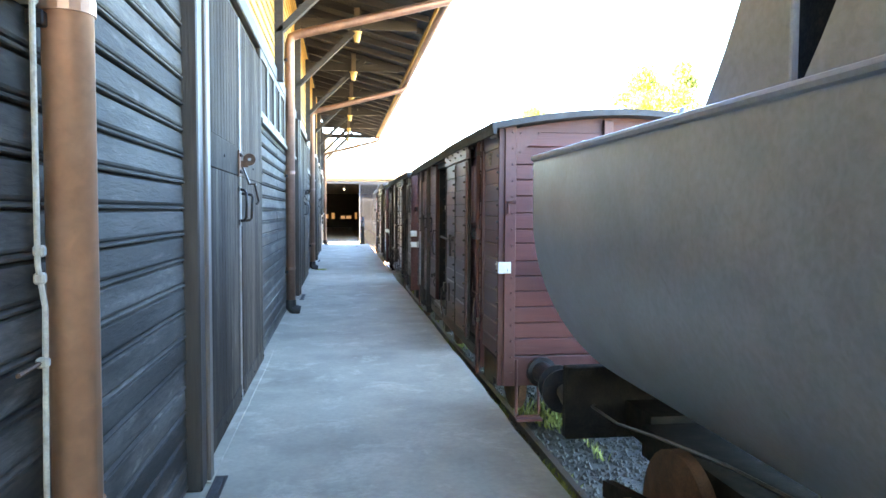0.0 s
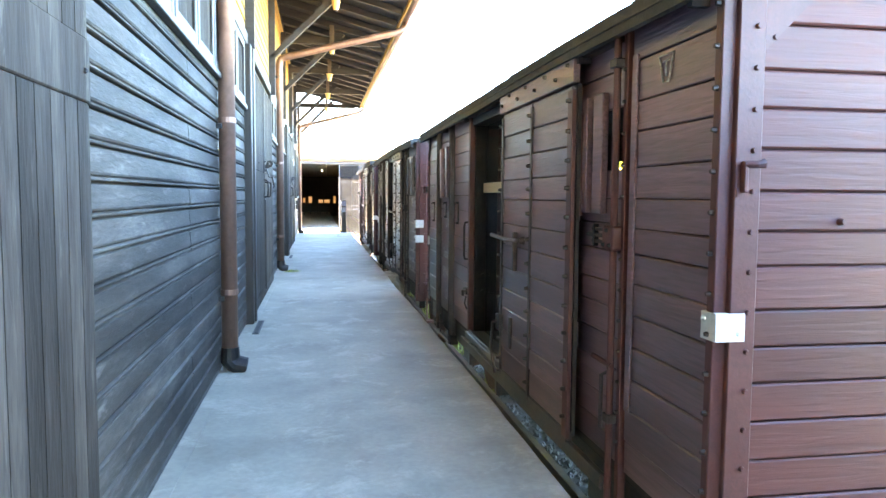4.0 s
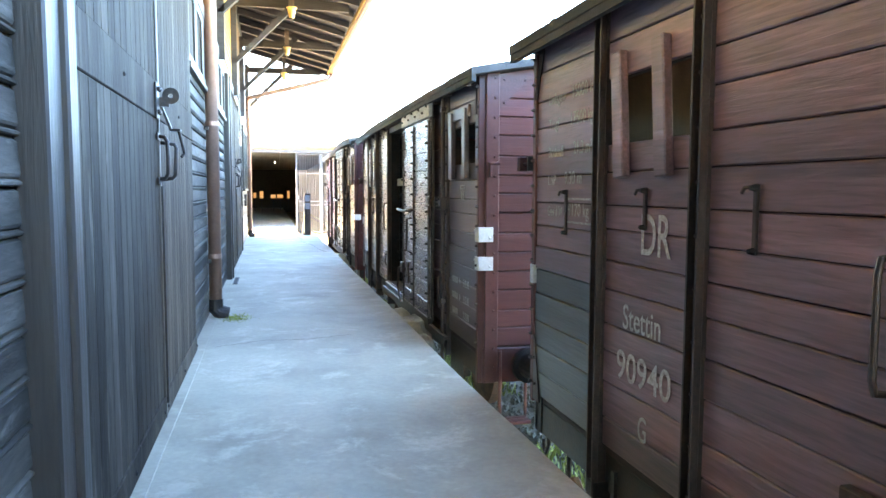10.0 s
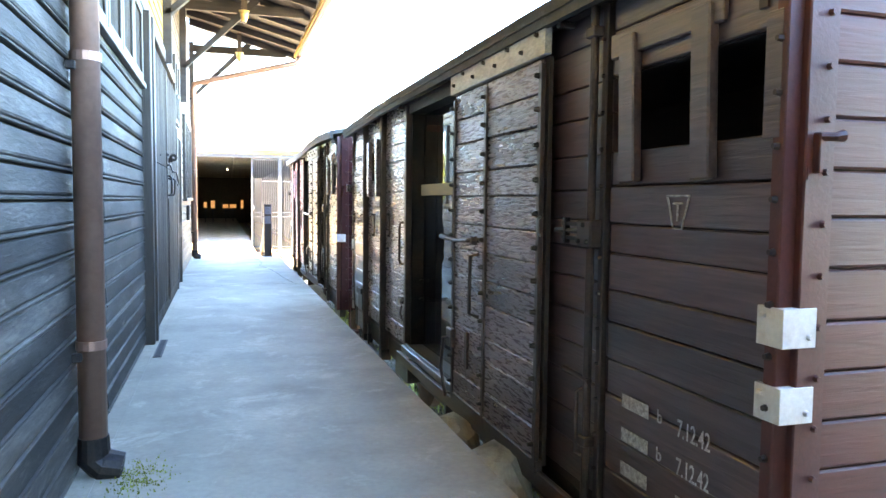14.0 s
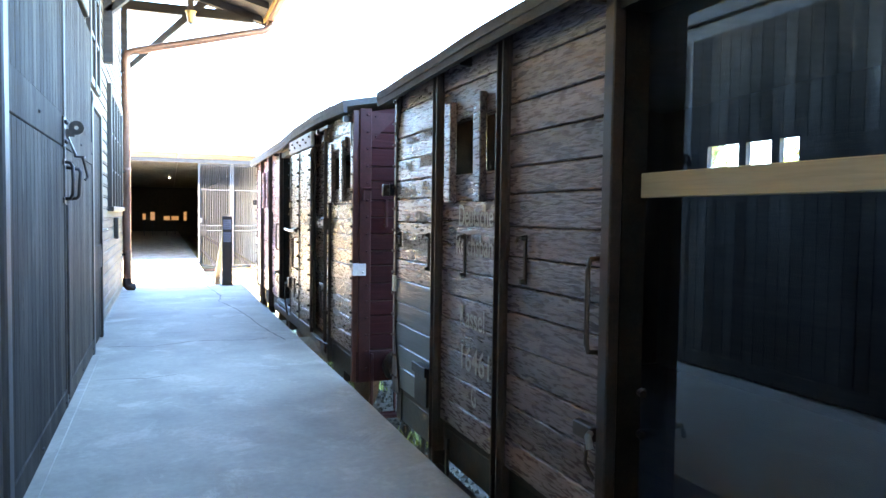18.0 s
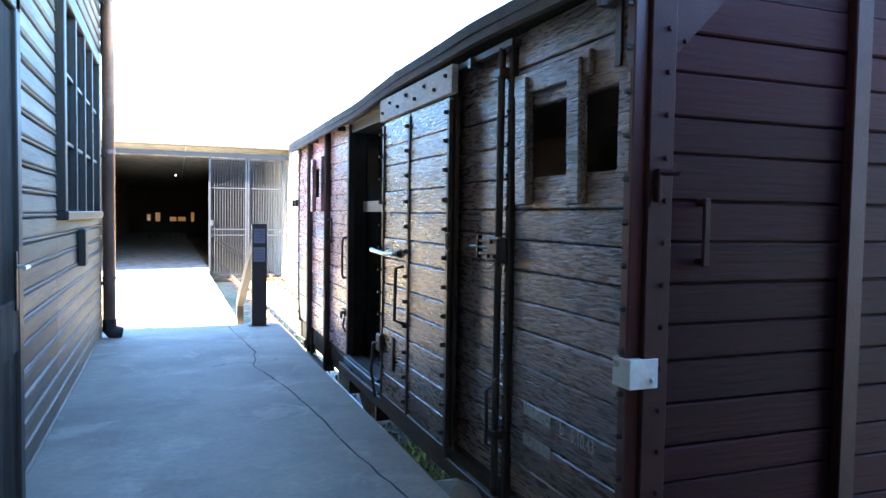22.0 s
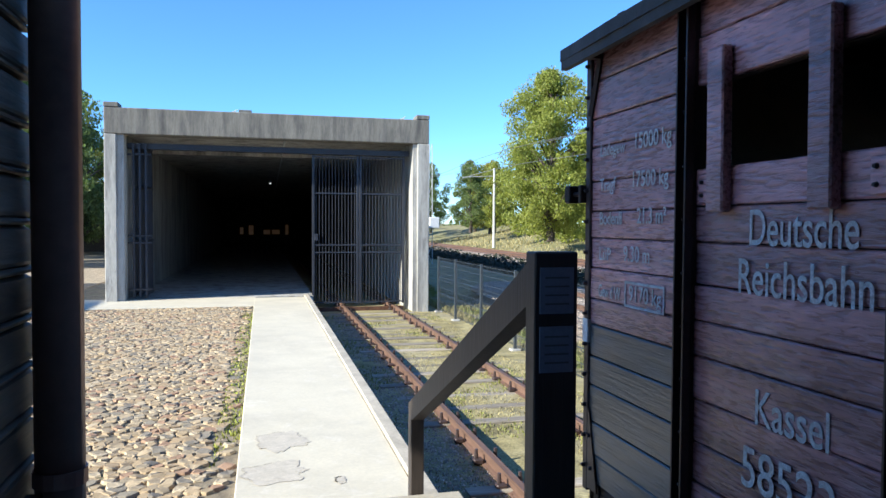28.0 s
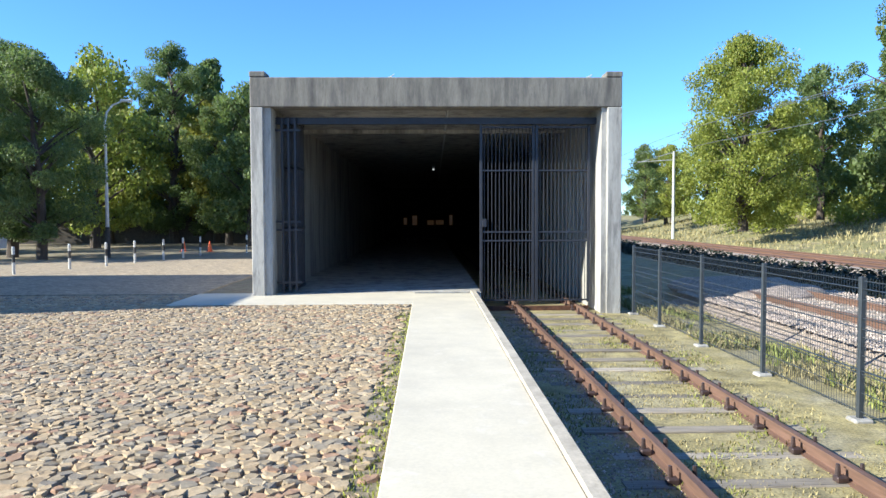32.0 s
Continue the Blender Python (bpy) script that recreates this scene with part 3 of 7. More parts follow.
# plinth ledge at the foot of the wall
for a, b in ((-8, DOORS[0][0] - 0.2), (DOORS[0][1] + 0.02, DOORS[1][0] - 0.2), (DOORS[1][1] + 0.02, DOORS[2][0] - 0.2)):
    part("plinth_ledge", B(WALL - 0.02, WALL + 0.09, a, b, 0.0, 0.006), "concrete", shed)
board_meshes = {}


def clapboard(length, mat):
    """A board with a bead along its lower edge; its origin is its centre."""
    key = (round(length, 3), mat)
    if key not in board_meshes:
        h = CLAP / 2 - 0.001
        prof = [(-0.016, -h), (0.014, -h), (0.021, -h + 0.004), (0.022, -h + 0.011), (0.014, -h + 0.016), (0.004, -h + 0.019), (0.014, -h + 0.025), (0.018, -h + 0.034), (0.012, h - 0.012), (-0.002, h - 0.003), (-0.004, h), (-0.016, h)]
        board_meshes[key] = mesh_from(sweep(prof, -length / 2, length / 2), "board", mat)
    return board_meshes[key]


segs = [(-8, 0.6), (0.6, DOORS[0][0] - 0.1), (DOORS[0][1], 9.05), (9.05, DOORS[1][0] - 0.12), (DOORS[1][1], 19.3), (19.3, DOORS[2][0] - 0.12)]
for k in range(20):
    z = 0.022 + CLAP * k + CLAP / 2
    for i, (a, b) in enumerate(segs):
        if (i in (2, 3, 4, 5)) and z > 2.42:
            continue
        lay("board", clapboard(b - a - 0.004, "board"), shed, (WALL - 0.018 + rnd.uniform(-0.002, 0.002), (a + b) / 2, z))
for k in range(38):
    z = 0.022 + CLAP * k + CLAP / 2
    for a, b in ((27.12, 28.6), (28.6, 31.98)):
        if b > 31 and 1.38 < z < 2.95:
            a = 31.32
        lay("board", clapboard(b - a - 0.004, "board_far"), shed, (WALL - 0.018, (a + b) / 2, z))
    if z > 2.5:
        lay("board", clapboard(1.13, "board_far"), shed, (WALL - 0.018, 26.55, z))
# upper boards in ochre above the shutters and doors
for k in range(15):
    z = 3.25 + CLAP * k + CLAP / 2
    for a, b in ((-8, 3.0), (3.0, 10.0), (10.0, 18.0), (18.0, 25.95)):
        lay("board", clapboard(b - a - 0.004, "ochre"), shed, (WALL - 0.018, (a + b) / 2, z))
solid("wall_beam", B(WALL - 0.03, WALL + 0.03, -8, 26, 3.10, 3.25, bevel=0.01), "post_wood", "dark timber rail along the shed wall", "beam", kind="structure")


def shutter_band(y0, y1, z0=2.42, z1=3.1, count=6):
    band = thing("shutter_window", "row of dark closed wooden shutters in the shed wall", "shutters", (WALL, (y0 + y1) / 2, z0), group="shutter bands")
    w = (y1 - y0) / count
    o = Vector((WALL, (y0 + y1) / 2, z0))
    part("sill", B(-0.02, 0.045, y0 - o.y, y1 - o.y, -0.05, 0.0, bevel=0.006), "post_wood", band)
    for i in range(count):
        a, b = y0 + w * i - o.y, y0 + w * (i + 1) - o.y
        sh = part("shutter", B(-0.02, 0.005, a + 0.02, b - 0.02, 0.0, z1 - z0), "door_board", band)
        for p0, p1, q0, q1 in ((a + 0.02, a + 0.09, 0.0, z1 - z0), (b - 0.09, b - 0.02, 0.0, z1 - z0)):
            part("stile", B(0.005, 0.025, p0, p1, q0, q1, bevel=0.005), "post_wood", sh)
        for q0, q1 in ((0.0, 0.08), (z1 - z0 - 0.08, z1 - z0)):
            part("rail", B(0.005, 0.024, a + 0.09, b - 0.09, q0, q1, bevel=0.005), "post_wood", sh)


shutter_band(DOORS[0][1] + 0.08, 12.4, count=7)
shutter_band(DOORS[1][1] + 0.08, 21.55, count=7)


def barn_door(number, y0, y1):
    """A pair of ledged board doors between dark posts, with an iron bar lock on the gap."""
    mid = (y0 + y1) / 2 + (0.04 if number == 1 else 0.12)
    top = 2.95
    d = thing(f"door_{number}", "closed pair of black-stained board doors with an iron hasp", "door", (WALL, mid, 0), group="loading doors", kind="structure")
    part("door_post", B(-0.02, 0.075, y0 - 0.12 - mid, y0 + 0.02 - mid, 0, 3.1, bevel=0.008), "post_wood", d)
    part("trim_strip", B(-0.02, 0.095, y0 + 0.022 - mid, y0 + 0.12 - mid, 0, 3.08, bevel=0.008), "trim_wood" if number == 1 else "post_wood", d)
    for side, (a, b) in (("near", (y0 + 0.13, mid - 0.008)), ("far", (mid + 0.008, y1 - 0.01))):
        leaf = part("door_leaf", B(-0.02, 0.02, a - mid, b - mid, 0.03, top), "post_wood", d)
        k = max(3, int((b - a) / 0.115))
        w = (b - a) / k
        for i in range(k):
            lay("plank", plank(0.02, w - 0.007, 1.60, "door_board", 0.004), leaf, (0.030, a - mid + w * (i + 0.5), 0.16 + 0.80), (0, 0, 0))
            lay("plank", plank(0.02, w - 0.007, 0.98, "door_board", 0.004), leaf, (0.030, a - mid + w * (i + 0.5), 1.97 + 0.49), (0, 0, 0))
        for q0, q1 in ((0.03, 0.16), (1.76, 1.97)):
            part("ledge", B(0.02, 0.047, a - mid, b - mid, q0, q1, bevel=0.005), "door_board", leaf)
        bmb = bmesh.new()
        for q in (0.08, 1.86):
            for yy in (a + 0.06, (a + b) / 2, b - 0.06):
                bmesh.ops.create_uvsphere(bmb, u_segments=8, v_segments=5, radius=0.011, matrix=Matrix.Translation((0.048, yy - mid, q)))
        part("bolts", bmb, "iron", leaf)
    part("cover_strip", B(0.02, 0.052, -0.022, 0.022, 0.03, top, bevel=0.006), "dull_steel" if number == 1 else "post_wood", d)
    tone = "rust" if number == 1 else "iron"
    hp = part("hasp_plate", B(0.047, 0.060, -0.135, -0.035, 1.755, 1.95, bevel=0.004), tone, d)
    for yy in (-0.11, -0.06):
        for zz in (1.79, 1.915):
            part("bolt", T([(0.06, yy, zz), (0.072, yy, zz), (0.078, yy, zz)], [0.014, 0.013, 0.006], 8), "iron", hp)
    # lug with a round hole, standing out from the plate
    bm = bmesh.new()
    ring = []
    for k in range(16):
        a = 2 * math.pi * k / 16
        ring.append([(0.122 + 0.013 * math.cos(a), 1.885 + 0.013 * math.sin(a)), (0.122 + 0.046 * math.cos(a), 1.885 + 0.046 * math.sin(a))])
    for yy in (-0.052, -0.042):
        for k in range(16):
            q = (ring[k][0], ring[k][1], ring[(k + 1) % 16][1], ring[(k + 1) % 16][0])
            bm.faces.new([bm.verts.new((x, yy, z)) for x, z in q])
    for k in range(16):
        for e in (0, 1):
            (x0, z0), (x1, z1) = ring[k][e], ring[(k + 1) % 16][e]
            bm.faces.new([bm.verts.new(c) for c in ((x0, -0.052, z0), (x1, -0.052, z1), (x1, -0.042, z1), (x0, -0.042, z0))])
    box(bm, 0.058, 0.112, -0.0515, -0.0425, 1.825, 1.875)
    bmesh.ops.remove_doubles(bm, verts=bm.verts, dist=0.0004)
    bmesh.ops.recalc_face_normals(bm, faces=bm.faces)
    part("hasp_lug", bm, tone, d, "rust-brown iron lug with a hole" if number == 1 else "")
    part("hasp_strap", sweep([(0.060, 1.83), (0.072, 1.83), (0.118, 1.71), (0.106, 1.70)], -0.02, 0.025), "iron", d)
    part("hasp_eye", B(0.104, 0.165, -0.02, 0.06, 1.695, 1.707, bevel=0.004), "iron", d)
    part("hasp_pin", T([(0.15, 0.04, 1.70), (0.17, 0.06, 1.60), (0.175, 0.065, 1.57), (0.16, 0.05, 1.55)], 0.009, 8), "iron", d)
    part("pull_handle", T([(0.05, 0.035, 1.63), (0.08, 0.035, 1.625), (0.125, 0.035, 1.62), (0.135, 0.035, 1.60), (0.125, 0.035, 1.44), (0.11, 0.035, 1.425), (0.05, 0.035, 1.42)], 0.0115, 10), "iron", d, smooth=True)
    part("pull_handle", T([(0.045, -0.06, 1.66), (0.085, -0.06, 1.655), (0.10, -0.075, 1.63), (0.105, -0.09, 1.54), (0.10, -0.075, 1.45), (0.085, -0.06, 1.425), (0.045, -0.06, 1.42)], 0.011, 10), "iron", d, smooth=True)
    for zz in (1.66, 1.41):
        part("pull_foot", B(0.045, 0.056, -0.10, -0.03, zz - 0.02, zz + 0.02, bevel=0.004), "iron", d)
    part("lock_rod", T([(0.056, 0.0, 1.38), (0.056, 0.0, 0.12)], 0.010, 8), "iron", d)
    part("threshold", B(-0.02, 0.10, y0 - mid, y1 - mid, 0.0, 0.010, bevel=0.003), "concrete", d)
    # drain slot beside the near post
    slot = thing("drain_slot", "narrow iron drain slot in the platform beside the wall", "drain", (WALL + 0.14, y0 - 0.25, 0.0), group="drain slots")
    part("slot_frame", B(-0.035, 0.035, -0.45, 0.35, -0.002, 0.006, bevel=0.002), "iron", slot)
    part("slot_grid", B(-0.02, 0.02, -0.42, 0.32, 0.0062, 0.009), "crack", slot)


for i, (a, b) in enumerate(DOORS):
    barn_door(i + 1, a, b)

# single board door and glazed window at the far end of the shed
d4 = thing("door_4", "narrow closed dark board door with a lever handle", "door", (WALL, 26.6, 0), kind="structure")
part("door_frame", B(-0.02, 0.05, -0.62, -0.5, 0, 2.42, bevel=0.006), "post_wood", d4)
part("door_frame", B(-0.02, 0.05, 0.42, 0.52, 0, 2.42, bevel=0.006), "post_wood", d4)
part("door_frame", B(-0.02, 0.05, -0.62, 0.52, 2.32, 2.44, bevel=0.006), "post_wood", d4)
leaf = part("door_leaf", B(-0.02, 0.01, -0.5, 0.42, 0.02, 2.32), "post_wood", d4)
for i in range(8):
    lay("plank", plank(0.02, 0.112, 2.28, "door_board", 0.004), leaf, (0.018, -0.44 + 0.115 * i, 1.17))
part("kick_board", B(0.028, 0.045, -0.5, 0.42, 0.75, 1.0, bevel=0.004), "door_board", leaf)
part("handle_plate", B(0.045, 0.055, 0.33, 0.37, 0.95, 1.22, bevel=0.003), "iron", d4)
part("lever", T([(0.05, 0.35, 1.15), (0.10, 0.35, 1.15), (0.10, 0.24, 1.15)], 0.010, 8), "steel_bar", d4)

w1 = thing("window_1", "tall multi-pane glazed window with dark wooden bars in the shed wall", "window", (WALL, 29.97, 1.4), kind="structure")
part("window_sill", B(-0.03, 0.07, -1.34, 1.34, -0.06, 0.0, bevel=0.006), "post_wood", w1)
for a, b in ((-1.32, -1.22), (1.22, 1.32)):
    part("window_frame", B(-0.03, 0.05, a, b, 0.0, 1.55, bevel=0.006), "post_wood", w1)
part("window_frame", B(-0.03, 0.05, -1.22, 1.22, 1.45, 1.55, bevel=0.006), "post_wood", w1)
for i in range(1, 4):
    part("mullion", B(-0.03, 0.045, -1.22 + 0.61 * i - 0.03, -1.22 + 0.61 * i + 0.03, 0.0, 1.45, bevel=0.005), "post_wood", w1)
for i in range(4):
    for j in range(3):
        a, z0 = -1.22 + 0.61 * i + 0.03, 0.0 + 0.485 * j
        if j:
            part("glazing_bar", B(-0.02, 0.025, a, a + 0.55, z0 - 0.012, z0 + 0.012), "post_wood", w1)
        pane = part("pane", B(0.0, 0.004, a, a + 0.55, z0 + 0.012, z0 + 0.473), "glass", w1)
solid("vent_box", B(WALL, WALL + 0.06, 29.74, 29.94, 0.95, 1.25, bevel=0.008), "post_wood", "small dark metal box on the shed wall", "box")
w2 = thing("window_2", "small upper window with dark bars over the last doors", "window", (WALL, 26.6, 2.55), kind="structure")
for a, b in ((-0.55, -0.47), (-0.04, 0.04), (0.47, 0.55)):
    part("window_frame", B(-0.02, 0.04, a, b, 0.0, 1.0, bevel=0.005), "post_wood", w2)
for a, b in ((0.0, 0.07), (0.46, 0.5), (0.93, 1.0)):
    part("glazing_bar", B(-0.01, 0.03, -0.47, 0.47, a, b), "post_wood", w2)
part("pane", B(-0.012, -0.008, -0.5, 0.5, 0.0, 1.0), "glass", w2)

# canopy: rafters, boards, gutter, brackets, roof
canopy = thing("canopy", "overhanging timber canopy roof over the platform, dark underneath", "canopy", (0, 0, 0), kind="structure")
GX, GZ = 1.60, 4.80          # gutter line
SL = 0.27                     # rise towards the wall


def roof_z(x):
    return GZ + 0.06 + (GX - x) * SL


Y1 = 32.15
bm = bmesh.new()
vs = [(GX + 0.04, roof_z(GX + 0.04)), (-4.6, roof_z(-4.6)), (-9.5, roof_z(-4.6) - 4.9 * SL), (-9.5, roof_z(-4.6) - 4.9 * SL + 0.08), (-4.6, roof_z(-4.6) + 0.09), (GX + 0.04, roof_z(GX + 0.04) + 0.05)]
part("roof_skin", sweep(vs, -9, Y1), "roof_felt", canopy)
nb = 12
for i in range(nb):
    x0 = WALL + (GX - WALL) * i / nb
    x1 = WALL + (GX - WALL) * (i + 1) / nb
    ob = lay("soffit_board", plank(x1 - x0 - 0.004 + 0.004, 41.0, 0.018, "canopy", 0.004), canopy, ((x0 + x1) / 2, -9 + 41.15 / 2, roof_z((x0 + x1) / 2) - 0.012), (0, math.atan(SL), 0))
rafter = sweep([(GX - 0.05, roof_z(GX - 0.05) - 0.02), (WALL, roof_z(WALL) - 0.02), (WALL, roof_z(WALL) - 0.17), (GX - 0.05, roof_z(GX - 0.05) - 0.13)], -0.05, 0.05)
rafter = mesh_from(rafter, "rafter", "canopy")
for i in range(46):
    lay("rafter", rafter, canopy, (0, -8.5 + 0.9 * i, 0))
part("eave_board", B(GX + 0.0, GX + 0.03, -9, Y1, GZ - 0.02, GZ + 0.11, bevel=0.004), "ochre", canopy, "sunlit ochre eave board")
part("barge_board", sweep([(GX + 0.05, roof_z(GX) + 0.07), (WALL, roof_z(WALL) + 0.07), (WALL, roof_z(WALL) - 0.15), (GX + 0.05, roof_z(GX) - 0.13)], Y1 + 0.003, Y1 + 0.035), "post_wood", canopy)
bm = bmesh.new()
prof = [(GX + 0.045 + 0.07 + 0.07 * math.cos(a), GZ + 0.03 + 0.07 * math.sin(a)) for a in [math.pi + i * math.pi / 8 for i in range(9)]]
prof += [(GX + 0.115 + (x - GX - 0.115) * 0.9, GZ + 0.03 + (z - GZ - 0.03) * 0.9) for x, z in prof[::-1]]
part("gutter", sweep(prof, -9, Y1 + 0.1), "copper", canopy, "brown copper gutter", smooth=False)
for i in range(11):
    yb = -6.5 + 3.85 * i
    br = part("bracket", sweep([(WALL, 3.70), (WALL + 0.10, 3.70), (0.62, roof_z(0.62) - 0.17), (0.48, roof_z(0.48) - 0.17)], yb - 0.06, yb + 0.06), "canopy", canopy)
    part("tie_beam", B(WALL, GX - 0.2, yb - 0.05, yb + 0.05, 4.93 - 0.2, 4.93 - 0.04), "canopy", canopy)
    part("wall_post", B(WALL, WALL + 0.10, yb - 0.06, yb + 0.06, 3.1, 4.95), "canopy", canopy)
for i in range(9):
    yl = 1.5 + 3.75 * i
    lamp = thing("canopy_lamp", "small amber glass lamp hanging under the canopy", "lamp", (0.33, yl, 4.66), group="canopy lamps")
    part("hanger", B(-0.05, 0.05, -0.03, 0.03, 0.02, 0.45), "trim_wood", lamp)
    bm = bmesh.new()
    bmesh.ops.create_cone(bm, segments=14, radius1=0.055, radius2=0.095, depth=0.05, cap_ends=True, matrix=Matrix.Translation((0, 0, -0.0)))
    part("cap", bm, "lamp_glass", lamp)
    bm = bmesh.new()
    bmesh.ops.create_cone(bm, segments=14, radius1=0.045, radius2=0.075, depth=0.14, cap_ends=True, matrix=Matrix.Translation((0, 0, -0.09)))
    part("shade", bm, "lamp_glass", lamp, "amber ribbed glass")
    part("bottom_ring", T([(0, 0, -0.165), (0, 0, -0.185)], 0.03), "iron", lamp)


def downpipe(y, mat="copper"):
    p = thing("downpipe", "brown copper downpipe with a cast boot, fixed to the shed wall", "downpipe", (WALL + 0.075, y, 0), group="downpipes")
    part("pipe", T([(0, 0, 0.12), (0, 0, 3.88), (0.03, 0, 3.99), (0.12, 0, 4.03), (GX + 0.115 - WALL - 0.075 - 0.12, 0, 4.60), (GX + 0.115 - WALL - 0.075, 0, 4.70), (GX + 0.115 - WALL - 0.075, 0, 4.80)], 0.066, 16), mat, p, smooth=True)
    for z in (0.66, 2.05, 3.7):
        part("collar", T([(0, 0, z - 0.022), (0, 0, z + 0.022)], 0.072, 16), mat, p)
        part("clip", B(-0.075, -0.03, -0.09, -0.05, z - 0.07, z - 0.03, bevel=0.004), "iron", p)
    part("boot", T([(0, 0, 0.20), (0, 0, 0.09), (0.04, 0, 0.05), (0.13, 0, 0.03)], [0.072, 0.080, 0.084, 0.076], 14), "iron", p, "black cast iron boot")
    part("boot_mouth", T([(0.128, 0, 0.031), (0.133, 0, 0.030)], 0.05, 14), "crack", p)


downpipe(1.82, "copper_new")
for y in (10.35, 18.28, 31.93):
    downpipe(y)
cable = thing("wall_cable", "thin pale cable tied to the shed wall beside the downpipe", "cable", (0, 0, 0))
part("cable", T([(WALL + 0.06, 1.655, 0.1), (WALL + 0.055, 1.66, 0.8), (WALL + 0.06, 1.665, 1.25), (WALL + 0.05, 1.65, 1.36), (WALL + 0.05, 1.655, 2.05), (WALL + 0.05, 1.65, 3.6)], 0.008, 8), "rope", cable)
part("cable_bracket", B(WALL, WALL + 0.05, 1.40, 1.70, 2.02, 2.05, bevel=0.006), "rope", cable)
for z in (1.38, 1.31):
    part("cable_knot", B(WALL + 0.038, WALL + 0.066, 1.645, 1.672, z, z + 0.030, bevel=0.006), "rope", cable)
part("cable_knot", B(WALL + 0.038, WALL + 0.07, 1.645, 1.672, 1.095, 1.122, bevel=0.006), "rope", cable)
part("knot_end", T([(WALL + 0.05, 1.66, 1.11), (WALL + 0.05, 1.56, 1.105), (WALL + 0.06, 1.50, 1.11)], 0.006, 6), "rust", cable)

# ---------------------------------------------------------------- goods wagons
WID = 2.66
ZB, ZT = -0.06, 2.37
SLATE_TOP, WIN0, WIN1 = 0.825, 1.615, 1.96


rivet_meshes = {}


def rivets(points, mat, parent, r=0.013, axis="x", tall=1.3):
    """Single rivet or bolt heads on one shared mesh."""
    key = (r, axis, mat, tall)
    if key not in rivet_meshes:
        bm = bmesh.new()
        rot = Euler((0, radians(-90), 0) if axis == "x" else (radians(90), 0, 0)).to_matrix().to_4x4()
        bmesh.ops.create_cone(bm, segments=7, radius1=r, radius2=r * 0.62, depth=r * tall, cap_ends=True, matrix=rot)
        rivet_meshes[key] = mesh_from(bm, "rivet", mat)
    for x, y, z in points:
        lay("rivet", rivet_meshes[key], parent, (x, y, z - RAILTOP))


def board_rows(rs, z0=ZB, z1=ZT):
    """Lower and upper edges of the boards of one panel, uneven in height; the slate paint and the window end on board edges."""
    edges = [z0]
    for a, b, count in ((z0, SLATE_TOP, 5), (SLATE_TOP, WIN0, 5), (WIN0, WIN1, 2), (WIN1, z1, 2)):
        for k in range(1, count + 1):
            edges.append(a + (b - a) * k / count + (rs.choice((-0.014, -0.007, 0.0, 0.007, 0.014)) if k < count else 0.0))
    return list(zip(edges, edges[1:]))


def leaning(bm, angle):
    """A part turned a little about its middle, in the plane of the wagon side."""
    c = sum((v.co for v in bm.verts), Vector()) / len(bm.verts)
    bm.transform(Matrix.Translation(c) @ Matrix.Rotation(angle, 4, "X") @ Matrix.Translation(-c))
    return bm


def bow(stations, s):
    """A height read off between stations along the wagon."""
    for (s0, h0), (s1, h1) in zip(stations, stations[1:]):
        if s <= s1:
            u = (s - s0) / (s1 - s0)
            u = u * u * (3 - 2 * u)
            return h0 + (h1 - h0) * u
    return stations[-1][1]


